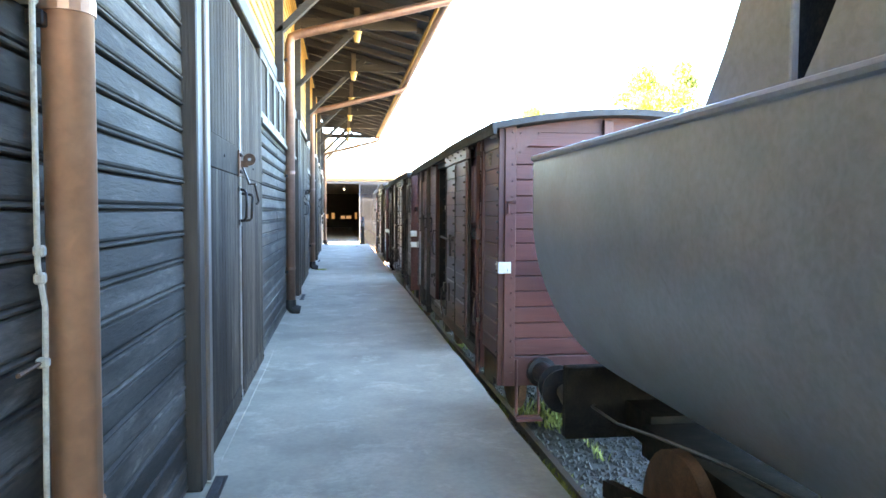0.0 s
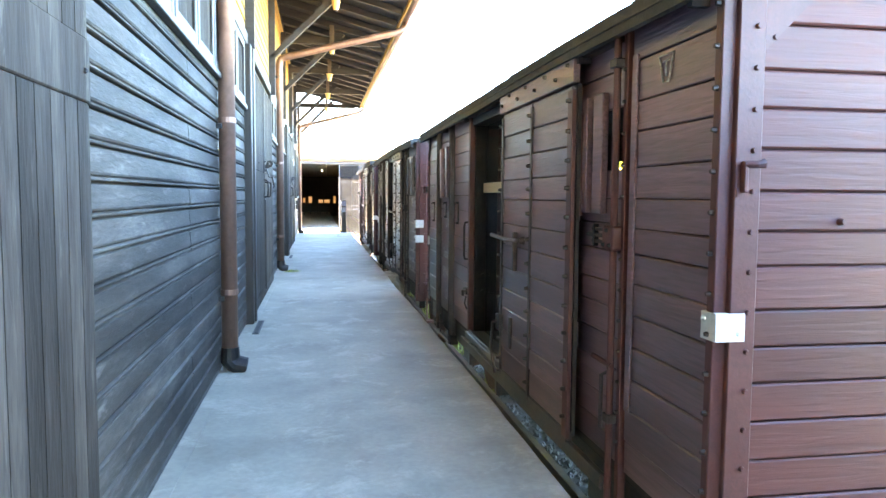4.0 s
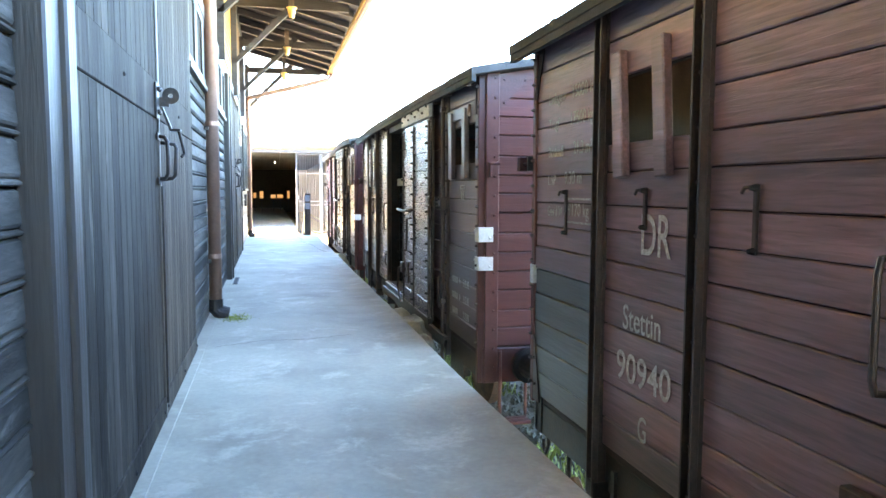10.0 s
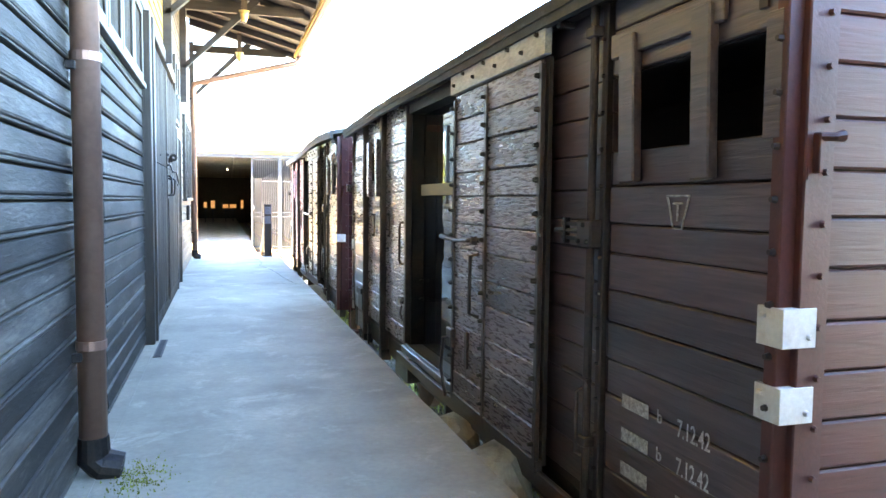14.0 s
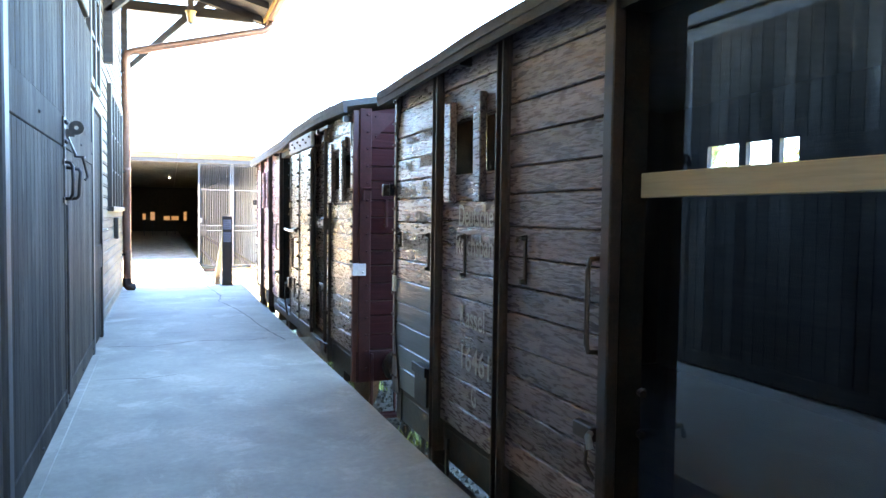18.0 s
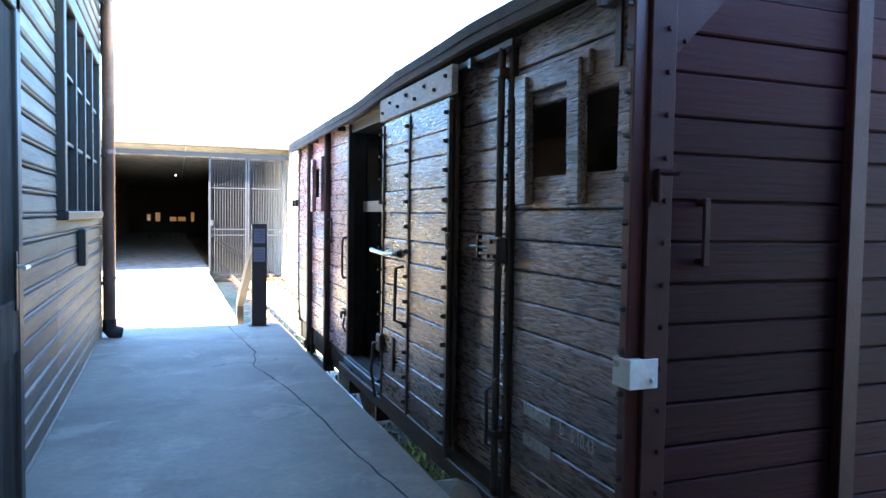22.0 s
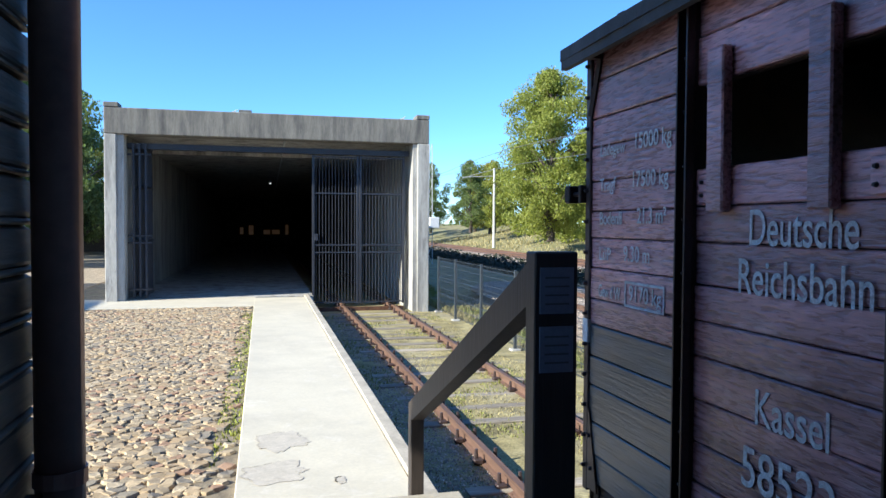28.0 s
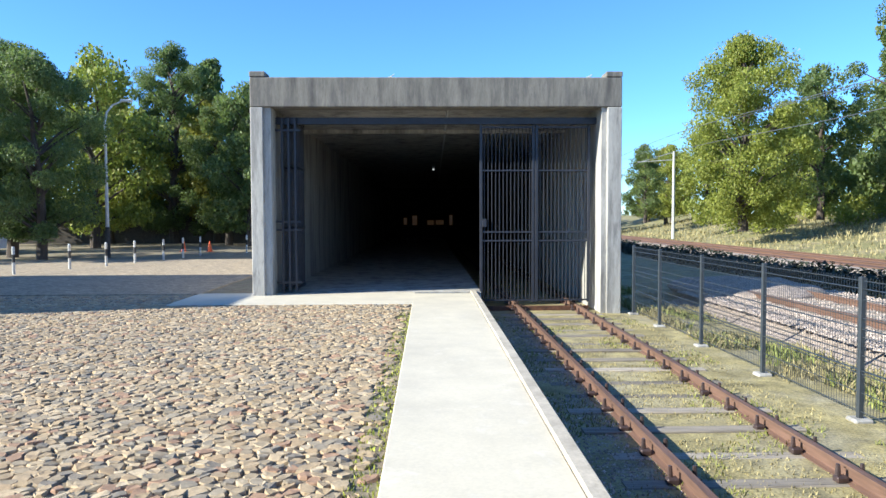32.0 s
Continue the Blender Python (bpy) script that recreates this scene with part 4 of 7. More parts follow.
def wagon(y0, xside, L, label, near, far, door_mat, post_mat, window_near, door, posts, jamb, texts, plates, roof, end_mat="plank_red",
          slate=True, iron="brown_iron", weight_box=(7.42, 1.05, 0.40, 0.13), bar_lift=0.0, paint="white_fresh", box_paint="white_paint", label_box=False, slat_lean=-0.01, lock=1.18, straps=(), header="header_plate", grip=(0.845, 1.03), seed=1):
    rs = random.Random(seed)
    w = thing("goods_wagon", label, "railway wagon", (xside, y0, RAILTOP), group="goods wagons")
    O = Vector((0, 0, -RAILTOP))     # local z of the platform level
    p2, p1 = posts
    J = jamb

    def P(name, bm, mat, parent=w, lab="", smooth=False):
        bm.transform(Matrix.Translation(O))
        return part(name, bm, mat, parent, lab, smooth)

    def boards(panel, s0, s1, mat, skip=lambda z: False, x=0.0, low=None):
        for a, b in board_rows(rs):
            z = (a + b) / 2
            if skip(z):
                continue
            mm = low if (low and z < SLATE_TOP) else mat
            lay("plank", plank(0.035, s1 - s0, round(b - a, 3) - 0.006, mm, 0.006), panel, (x + 0.018 + rs.uniform(-0.004, 0.004), (s0 + s1) / 2, z - RAILTOP), (0, rs.uniform(-0.012, 0.012), 0))

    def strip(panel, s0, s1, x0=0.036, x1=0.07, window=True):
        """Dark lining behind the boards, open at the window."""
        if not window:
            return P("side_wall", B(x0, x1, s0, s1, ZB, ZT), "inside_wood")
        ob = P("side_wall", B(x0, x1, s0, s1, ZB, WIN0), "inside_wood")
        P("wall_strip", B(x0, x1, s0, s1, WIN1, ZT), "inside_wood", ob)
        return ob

    in_window = lambda z: WIN0 < z < WIN1
    never = lambda z: False
    # near half: end panel, recessed panel behind the sliding door
    side = strip(w, 0.02, lock - 0.10, window=window_near)
    boards(side, 0.02, lock - 0.11, near, in_window if window_near else never)
    if window_near:
        for s0, s1, lean in ((0.34, 0.45, -0.03), (0.84, 0.96, -0.04)):
            P("window_slat", leaning(B(-0.05, -0.003, s0, s1, 1.47, 2.11, bevel=0.007), lean), near, side)
        P("window_rail", B(-0.03, -0.001, 0.30, lock - 0.12, 2.03, 2.14, bevel=0.006), near, side)
        P("corner_strap", sweep([(-0.012, 2.03), (0.0, 2.03), (0.0, 2.30), (-0.012, 2.30)], 0.10, 0.14), iron, side)
        P("window_batten", B(-0.016, -0.002, 0.02, 0.10, WIN0 - 0.02, WIN1 + 0.05, bevel=0.004), near, side)
    else:
        P("window_batten", B(-0.016, -0.002, 0.80, 0.86, 0.3, 2.2, bevel=0.004), near, side)
    back = strip(w, lock - 0.08, 3.05, 0.05, 0.08, window=not window_near)
    if window_near:
        boards(back, lock - 0.08, 3.05, near, x=0.015)
    else:
        boards(back, 1.66, 3.05, near, x=0.015)
        boards(back, lock - 0.08, 1.655, near, x=0.015, skip=in_window)
        P("side_wall", B(0.05, 0.08, 1.66, 3.05, WIN0, WIN1), "inside_wood")
        for s0, s1 in ((1.22, 1.36), (1.46, 1.53)):
            P("window_slat", B(-0.03, 0.012, s0, s1, 1.36, 2.06, bevel=0.006), near, back)
        P("loose_bar", T([(-0.02, 1.56, 1.34), (-0.02, 1.58, 1.97)], 0.018, 8), post_mat, back, "red iron bar")
    # upright locking rod with its box, fork and lower pin
    P("lock_rod", T([(-0.045, lock, -0.42), (-0.045, lock, 2.31)], 0.021, 10), post_mat, w)
    P("rod_guide", B(-0.02, 0.03, lock - 0.075, lock - 0.03, ZB - 0.28, ZT - 0.03, bevel=0.005), post_mat, w)
    rivets([(-0.026, lock - 0.052, 0.1 + 0.17 * k) for k in range(13)], iron, w, 0.013)
    for z in (0.22, 2.18):
        P("rod_eye", B(-0.075, 0.0, lock - 0.04, lock + 0.04, z - 0.025, z + 0.025, bevel=0.006), iron, w)
    box_ = P("lock_box", B(-0.085, -0.02, lock - 0.07, lock + 0.07, 1.165, 1.30, bevel=0.010), post_mat if not window_near else iron, w)
    P("lock_fork", B(-0.075, -0.055, lock + 0.07, lock + 0.25, 1.265, 1.285, bevel=0.003), "iron", box_)
    P("lock_fork", B(-0.075, -0.055, lock + 0.07, lock + 0.25, 1.195, 1.215, bevel=0.003), "iron", box_)
    P("lock_fork_end", B(-0.08, -0.05, lock + 0.20, lock + 0.225, 1.175, 1.305, bevel=0.003), "iron", box_)
    P("lock_pin", T([(-0.065, lock + 0.07, 1.24), (-0.065, lock + 0.33, 1.24)], 0.012, 8), "iron", box_)
    rivets([(-0.09, lock - 0.04, 1.195), (-0.09, lock + 0.04, 1.195), (-0.09, lock, 1.275)], "iron", box_, 0.014)
    P("rod_pin", T([(-0.05, lock - 0.03, 0.52), (-0.06, lock + 0.22, 0.53)], 0.016, 8), post_mat, w)
    P("rod_handle", T([(-0.05, lock + 0.02, 0.48), (-0.085, lock + 0.03, 0.46), (-0.085, lock + 0.03, 0.16), (-0.05, lock + 0.02, 0.14)], 0.011, 8), iron, w)
    # sliding door, pushed open towards the near end
    d0, dm, d1 = door
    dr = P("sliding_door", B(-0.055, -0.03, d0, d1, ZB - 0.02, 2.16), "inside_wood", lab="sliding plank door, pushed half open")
    edges = [ZB + 0.01]
    for k in range(1, 13):
        edges.append(ZB + 0.01 + (2.14 - ZB) * k / 12 + (rs.choice((-0.015, -0.008, 0.0, 0.008, 0.015)) if k < 12 else 0))
    for a, b in ((d0 + 0.04, dm - 0.012), (dm + 0.012, d1 - 0.04)):
        for z0, z1 in zip(edges, edges[1:]):
            lay("plank", plank(0.03, b - a, round(z1 - z0, 3) - 0.006, door_mat, 0.006), dr, (-0.07 + rs.uniform(-0.004, 0.004), (a + b) / 2, (z0 + z1) / 2 - RAILTOP), (0, rs.uniform(-0.015, 0.015), 0))
    for s in (d0 + 0.025, dm, d1 - 0.025):
        hw = 0.045 if (s < d0 + 0.1 and not window_near) else 0.021
        P("door_strap", B(-0.098, -0.072, s - hw, s + hw, ZB - 0.03, 2.12, bevel=0.003), post_mat if s < d0 + 0.1 else iron, dr)
        rivets([(-0.112, s + (0.012 if hw < 0.03 else 0.0), (a + b) / 2) for a, b in zip(edges, edges[1:])], "iron" if window_near else iron, dr, 0.017, tall=1.7)
    P("door_bottom", B(-0.095, -0.05, d0, d1, ZB - 0.06, ZB + 0.012, bevel=0.004), iron, dr)
    P("top_plate", B(-0.105, -0.06, d0 - 0.04, d1 + 0.05, 2.16, 2.335, bevel=0.005), header, dr, "pale worn door header board" if header == "header_plate" else "")
    rivets([(-0.112, d0 + 0.05 + (d1 - d0 - 0.1) * k / 7, 2.275 - 0.055 * (k % 2)) for k in range(8)], iron, dr, 0.016, tall=1.6)
    P("hanger", B(-0.04, -0.02, d0 + 0.1, d0 + 0.17, 2.16, 2.36), iron, dr)
    P("hanger", B(-0.04, -0.02, d1 - 0.17, d1 - 0.1, 2.16, 2.36), iron, dr)
    bar = "steel_bar" if end_mat != "plank_red" else iron
    hnd = P("door_handle", T([(-0.09, dm + 0.18, 1.115), (-0.135, dm + 0.22, 1.115), (-0.145, dm + 0.45, 1.105), (-0.15, d1 + 0.10, 1.12)], [0.012, 0.015, 0.016, 0.019], 8), bar, dr)
    P("handle_boss", T([(-0.085, dm + 0.18, 1.115), (-0.125, dm + 0.18, 1.115)], [0.034, 0.022], 10), iron, hnd)
    if window_near:
        P("grab_handle", T([(-0.09, dm + 0.10, 1.03), (-0.15, dm + 0.11, 1.015), (-0.155, dm + 0.11, 0.63), (-0.09, dm + 0.10, 0.60)], 0.013, 8), iron, dr)
        P("door_loop", T([(-0.09, d0 + 0.005, 1.30), (-0.13, d0 - 0.05, 1.29), (-0.13, d0 - 0.055, 1.22), (-0.09, d0 + 0.005, 1.20)], 0.008, 6), "steel_bar", dr)
    else:
        P("grab_handle", B(-0.12, -0.085, dm + 0.36, dm + 0.40, 0.86, 1.17, bevel=0.004), iron, dr)
    latch = P("lower_latch", B(-0.13, -0.09, d1 - 0.10, d1 + 0.02, 0.30, 0.44, bevel=0.008), iron, dr)
    P("latch_lever", T([(-0.12, d1 - 0.04, 0.37), (-0.15, d1 + 0.02, 0.36), (-0.155, d1 + 0.06, 0.12), (-0.12, d1 + 0.05, -0.10)], 0.013, 8), iron, latch)
    P("latch_plate", B(-0.105, -0.085, d1 - 0.38, d1 - 0.33, 0.20, 0.46, bevel=0.003), iron, dr)
    P("door_rail", T([(-0.05, 1.0, -0.14), (-0.05, J + 0.10, -0.14)], 0.022, 8), iron)
    P("door_rail_bar", B(-0.085, -0.065, 1.0, J + 0.10, -0.20, -0.11, bevel=0.003), iron)
    P("top_rail", B(-0.055, 0.0, 1.0, J + 0.12, 2.30, 2.335), iron)
    # doorway: jambs, sill, glass pane a hand's width behind the boards, pale bar against it
    P("door_jamb", B(-0.03, 0.03, J - 0.035, J + 0.035, ZB - 0.05, ZT, bevel=0.006), post_mat)
    P("door_jamb", B(0.034, 0.155, J - 0.03, J + 0.10, ZB - 0.05, ZT), "iron")
    P("door_jamb", B(0.084, 0.155, 3.05, 3.15, ZB - 0.05, ZT, bevel=0.006), iron)
    P("doorway_lintel", B(0.0, 0.155, 3.05, J, 2.22, ZT), "iron")
    P("door_sill", B(-0.06, 0.155, d1 - 0.6, J, -0.10, -0.035, bevel=0.006), "plank_slate")
    P("sill_strip", B(-0.03, 0.0, d1 - 0.6, J, -0.034, -0.018, bevel=0.003), iron)
    P("barrier_bar", B(0.125, 0.156, 3.15, J - 0.03, 1.435 + bar_lift, 1.54 + bar_lift, bevel=0.004), "cream", lab="pale wooden barrier bar")
    P("pane", B(0.158, 0.164, 3.06, J + 0.09, -0.03, 2.28), "display_glass", lab="large display glass pane")
    P("pane_frame", B(0.166, 0.20, J + 0.03, J + 0.09, -0.03, 2.28), "iron")
    for z in (0.42, 0.60):
        P("pane_clip", T([(0.150, J - 0.05, z), (0.120, J - 0.07, z), (0.115, J - 0.10, z)], 0.016, 8), "iron")
    P("floor", B(0.04, WID - 0.04, 0.04, L - 0.04, -0.12, -0.045), "inside_wood")
    # far half: three panels between steel channels
    for i, (s0, s1) in enumerate(((J + 0.04, p2 - 0.035), (p2 + 0.035, p1 - 0.035), (p1 + 0.035, L - 0.03))):
        win = i == 1
        pn = strip(w, s0, s1, window=win)
        boards(pn, s0, s1, far, in_window if win else never, low="plank_slate" if (slate and i == 2) else None)
        if win:
            for q, lean in ((p2 + 0.32, slat_lean), (p1 - 0.22, slat_lean)):
                P("window_slat", leaning(B(-0.052, -0.003, q - 0.055, q + 0.05, 1.43, 2.08, bevel=0.007), lean), near if not slate else far, pn)
    for s in (p2, p1):
        post = P("side_post", B(-0.02, 0.03, s - 0.037, s + 0.037, -0.36, ZT - 0.02, bevel=0.004), iron)
        for e in (-1, 1):
            P("post_flange", B(-0.058, -0.021, s + e * 0.035 - 0.006, s + e * 0.035 + 0.006, -0.36, ZT - 0.02, bevel=0.002), iron, post)
        P("post_shoe", B(-0.05, 0.06, s - 0.05, s + 0.05, -0.40, -0.28, bevel=0.006), "iron", post)
        rivets([(-0.026, s + 0.018 * (-1) ** k, 0.02 + 0.115 * k) for k in range(20)], iron, post, 0.012)
        rivets([(-0.012, s + 0.055, 0.04 + 0.17 * k) for k in range(14)], iron, post, 0.010)
    P("side_step", B(-0.06, 0.0, p2, p1, -0.40, -0.365, bevel=0.004), "iron")
    for s in (p2 + 0.02, p1 - 0.30):
        P("step_hanger", B(-0.055, -0.035, s, s + 0.03, -0.37, -0.12), "iron")
    for s in (0.0, L - 0.055):
        post = P("corner_post", B(-0.014, 0.10, s, s + 0.055, -0.34 if s == 0 else -0.12, ZT, bevel=0.005), "red_iron" if s == 0 else iron if post_mat != "red_iron" else post_mat)
        rivets([(-0.022, s + 0.028, 0.02 + 0.172 * k) for k in range(14)], iron, post, 0.015, tall=1.6)
    # iron corner braces at the far end
    P("corner_brace", T([(-0.010, L - 0.16, 2.31), (-0.012, L - 0.13, 2.20), (-0.012, L - 0.05, 1.98)], 0.016, 4), iron)
    foot = bmesh.new()
    fv = [foot.verts.new((x, y, z)) for x in (-0.012, 0.0) for y, z in ((L - 0.055, 0.36), (L - 0.055, -0.10), (L - 0.17, -0.10), (L - 0.075, 0.32))]
    for q in ((0, 1, 2, 3), (7, 6, 5, 4), (0, 4, 5, 1), (1, 5, 6, 2), (2, 6, 7, 3), (3, 7, 4, 0)):
        foot.faces.new([fv[k] for k in q])
    bmesh.ops.recalc_face_normals(foot, faces=foot.faces)
    P("corner_gusset", foot, iron)
    rivets([(-0.018, L - 0.10, 0.02), (-0.018, L - 0.08, 0.2), (-0.018, L - 0.075, 2.13)], iron, w, 0.013)
    # holders for route labels: thin upright straps on two bolts
    for s, z0, z1 in straps:
        st = P("label_strap", B(-0.022, -0.006, s - 0.011, s + 0.011, z0, z1, bevel=0.003), iron)
        rivets([(-0.03, s, z1 - 0.015), (-0.03, s, z0 + 0.015)], "iron", st, 0.016, tall=1.6)
        P("strap_hook", T([(-0.02, s, z1 - 0.01), (-0.045, s + 0.03, z1 - 0.015), (-0.045, s + 0.045, z1 - 0.035)], 0.008, 6), iron, st)
    gr = P("grab_rail", T([(0.0, J + 0.07, 1.17), (-0.055, J + 0.07, 1.165), (-0.065, J + 0.07, 1.12), (-0.065, J + 0.07, 0.80), (-0.055, J + 0.07, 0.76), (0.0, J + 0.07, 0.755)], 0.012, 8), iron)
    P("rail_foot", B(-0.012, 0.0, J + 0.05, J + 0.09, 1.15, 1.19), iron, gr)
    ct = P("door_catch", B(-0.045, 0.0, J + 0.05, J + 0.20, 0.36, 0.43, bevel=0.006), iron)
    P("catch_hook", T([(-0.04, J + 0.06, 0.40), (-0.09, J + 0.0, 0.41), (-0.09, J - 0.02, 0.36)], 0.016, 8), "steel_bar" if window_near else iron, ct)
    P("catch_chain", T([(-0.03, J + 0.10, 0.34), (-0.05, J + 0.08, 0.26), (-0.03, J + 0.04, 0.20)], 0.010, 6), iron, ct)
    for s in (d1 + 0.15, J - 0.35):
        P("sill_bracket", B(-0.08, 0.05, s, s + 0.05, -0.34, -0.10, bevel=0.004), iron)
    # far side wall with window gaps that let daylight in
    fx = WID - 0.05
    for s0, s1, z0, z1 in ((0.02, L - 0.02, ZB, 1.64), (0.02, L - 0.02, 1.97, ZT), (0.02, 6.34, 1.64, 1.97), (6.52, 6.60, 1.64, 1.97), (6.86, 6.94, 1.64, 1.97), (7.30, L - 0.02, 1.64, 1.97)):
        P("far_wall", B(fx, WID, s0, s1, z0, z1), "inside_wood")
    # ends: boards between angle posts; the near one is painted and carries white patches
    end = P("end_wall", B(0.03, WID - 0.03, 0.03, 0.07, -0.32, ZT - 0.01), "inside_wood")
    end_edges = [-0.02 + 0.1685 * k + (rs.choice((-0.010, 0.0, 0.010)) if 0 < k < 14 else 0) for k in range(15)]
    for a, b in zip(end_edges, end_edges[1:]):
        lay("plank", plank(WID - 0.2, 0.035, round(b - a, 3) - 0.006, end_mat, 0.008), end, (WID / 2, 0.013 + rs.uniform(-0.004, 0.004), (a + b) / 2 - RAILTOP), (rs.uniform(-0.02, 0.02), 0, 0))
    # ironwork follows its end boards: plain red, or the copy darkened for shade
    paint_end = "red_iron" if end_mat == "plank_red" else "red_iron_shade"
    P("end_post", B(0.045, 0.165, -0.028, 0.012, -0.34, ZT + 0.02, bevel=0.005), paint_end)
    P("end_post", B(1.10, 1.20, -0.055, -0.006, -0.34, ZT + 0.10, bevel=0.006), paint_end)
    P("end_post", B(WID - 0.165, WID - 0.045, -0.028, 0.012, -0.34, ZT + 0.02, bevel=0.005), paint_end)
    P("gusset", sweep([(0.165, 2.36), (0.46, 2.36), (0.165, 2.06)], -0.018, -0.007), paint_end)
    rivets([(x, -0.032, -0.2 + 0.1685 * k) for k in range(16) for x in (0.125, WID - 0.125)], paint_end, w, 0.014, "y", 1.5)
    rivets([(0.21, -0.020, 2.32), (0.40, -0.020, 2.32), (0.21, -0.020, 2.12)], paint_end, w, 0.013, "y")
    if grip:
        hs = P("end_handle", B(grip[0], grip[0] + 0.033, -0.058, -0.040, grip[1], grip[1] + 0.28, bevel=0.006), paint_end)
        for z in (grip[1] + 0.02, grip[1] + 0.26):
            P("handle_foot", T([(grip[0] + 0.016, -0.04, z), (grip[0] + 0.016, 0.0, z)], 0.016, 8), paint_end, hs)
    else:
        rivets([(0.56, -0.02, 1.36)], paint_end, w, 0.018, "y", 1.6)
    lb = P("lamp_bracket", B(0.07, 0.09, -0.060, -0.029, 1.48, 1.61, bevel=0.004), paint_end)
    P("bracket_peg", T([(0.08, -0.05, 1.595), (0.12, -0.07, 1.595), (0.15, -0.07, 1.60)], [0.014, 0.014, 0.02], 8), paint_end, lb)
    P("bracket_strap", B(0.055, 0.11, -0.032, -0.0285, 1.46, 1.50), paint_end, lb)
    P("end_wall_far", B(0.03, WID - 0.03, L - 0.06, L - 0.02, -0.32, ZT - 0.01), "inside_wood")
    over0, over1, lifts = roof
    crown = 0.17

    def arch(u):
        return ZT + 0.03 + crown - crown * abs(u) ** 1.75
    gab = [(WID / 2 + u * (WID / 2 - 0.10), arch(u * 0.92) - 0.07) for u in [-1 + i / 8 for i in range(17)]]
    P("gable_board", sweep([(0.10, ZT - 0.035)] + gab + [(WID - 0.10, ZT - 0.035)], -0.004, 0.028), end_mat)
    P("gable_board", sweep([(0.10, ZT - 0.035)] + gab + [(WID - 0.10, ZT - 0.035)], L - 0.05, L - 0.015), end_mat)
    for z0, z1 in plates:
        pl = P("number_plate", B(-0.020, 0.115, -0.034, 0.085, z0, z1, bevel=0.002), "plate_white", lab="white painted corner patch")
        rivets([(0.085, -0.038, z0 + 0.035), (-0.024, 0.05, z1 - 0.03)], "plate_white", pl, 0.013, "y")
    P("far_plate", B(-0.020, 0.02, L - 0.058, L + 0.004, 0.72, 0.85), "plate_white")
    tl = P("tail_lamp_iron", B(-0.05, 0.0, L - 0.01, L + 0.02, 1.50, 1.60, bevel=0.004), "iron")
    P("lamp_pocket", B(-0.075, -0.01, L + 0.085, L + 0.15, 1.50, 1.60, bevel=0.006), "iron" if post_mat != "red_iron" else "red_iron_shade", tl)
    P("pocket_arm", T([(-0.03, L + 0.0, 1.55), (-0.04, L + 0.09, 1.55)], 0.014, 6), "iron" if post_mat != "red_iron" else "red_iron_shade", tl)
    # roof: shallow arch that bows a little along the wagon, with a ragged felt edge
    bm = bmesh.new()
    rings = []
    stations = 40
    for j in range(stations + 1):
        s = -over0 + (L + over0 + over1) * j / stations
        h = bow(lifts, s)
        ring = []
        for side_ in (0, 1):
            pts = []
            for i in range(17):
                u = -1 + i / 8
                rag = 0.012 * noise.noise(Vector((s * 1.7, u * 3 + seed, 4))) if abs(u) == 1 else 0.0
                pts.append(bm.verts.new((WID / 2 + u * (WID / 2 + 0.13) + rag, s, arch(u) + h - 0.065 * side_)))
            ring += pts if side_ == 0 else pts[::-1]
        rings.append(ring)
    for a, b in zip(rings, rings[1:]):
        for k in range(34):
            bm.faces.new((a[k], a[(k + 1) % 34], b[(k + 1) % 34], b[k]))
    bm.faces.new(rings[0])
    bm.faces.new(rings[-1][::-1])
    bmesh.ops.recalc_face_normals(bm, faces=bm.faces)
    rf = P("roof", bm, "roof_felt", lab="dark arched felt roof")
    # eave lath under the felt edge, following the bow
    bm = bmesh.new()
    prev = None
    for j in range(stations + 1):
        s = -over0 + 0.01 + (L + over0 + over1 - 0.02) * j / stations
        z = ZT + 0.03 + bow(lifts, s)
        cur = [bm.verts.new(c) for c in ((-0.122, s, z - 0.035), (-0.085, s, z - 0.035), (-0.085, s, z - 0.115), (-0.122, s, z - 0.115))]
        if prev:
            for k in range(4):
                bm.faces.new((prev[k], prev[(k + 1) % 4], cur[(k + 1) % 4], cur[k]))
        else:
            bm.faces.new(cur)
        prev = cur
    bm.faces.new(prev[::-1])
    bmesh.ops.recalc_face_normals(bm, faces=bm.faces)
    P("eave_lath", bm, "roof_felt", rf)
    for j in range(4):
        s = 0.6 + j * (L - 1.2) / 3
        bm = bmesh.new()
        for i in range(16):
            u0, u1 = -1 + i / 8, -1 + (i + 1) / 8
            h = bow(lifts, s) + 0.006
            q = [(WID / 2 + u * (WID / 2 + 0.132), s + e, arch(u) + h) for u, e in ((u0, -0.03), (u1, -0.03), (u1, 0.03), (u0, 0.03))]
            bm.faces.new([bm.verts.new(c) for c in q])
        bmesh.ops.remove_doubles(bm, verts=bm.verts, dist=0.001)
        bmesh.ops.solidify(bm, geom=bm.faces[:], thickness=0.008)
        P("felt_seam", bm, "roof_felt", rf)
    for s in (0.15, 1.5, 3.0, 5.0, 6.45, L - 0.15):
        P("eave_bracket", B(-0.084, 0.0, s - 0.02, s + 0.02, ZT - 0.10, ZT - 0.045), iron)
    # underframe, buffers, wheels
    for x in (0.02, WID - 0.12):
        P("sole_bar", B(x + 0.02, x + 0.10, 0.0, L, -0.34, -0.12, bevel=0.006), "iron")
    for s in (0.0, L - 0.12):
        P("buffer_beam", B(0.03, WID - 0.03, s - (0.02 if s == 0 else 0), s + 0.12, -0.34, -0.03, bevel=0.006), paint_end if s == 0 else "iron")
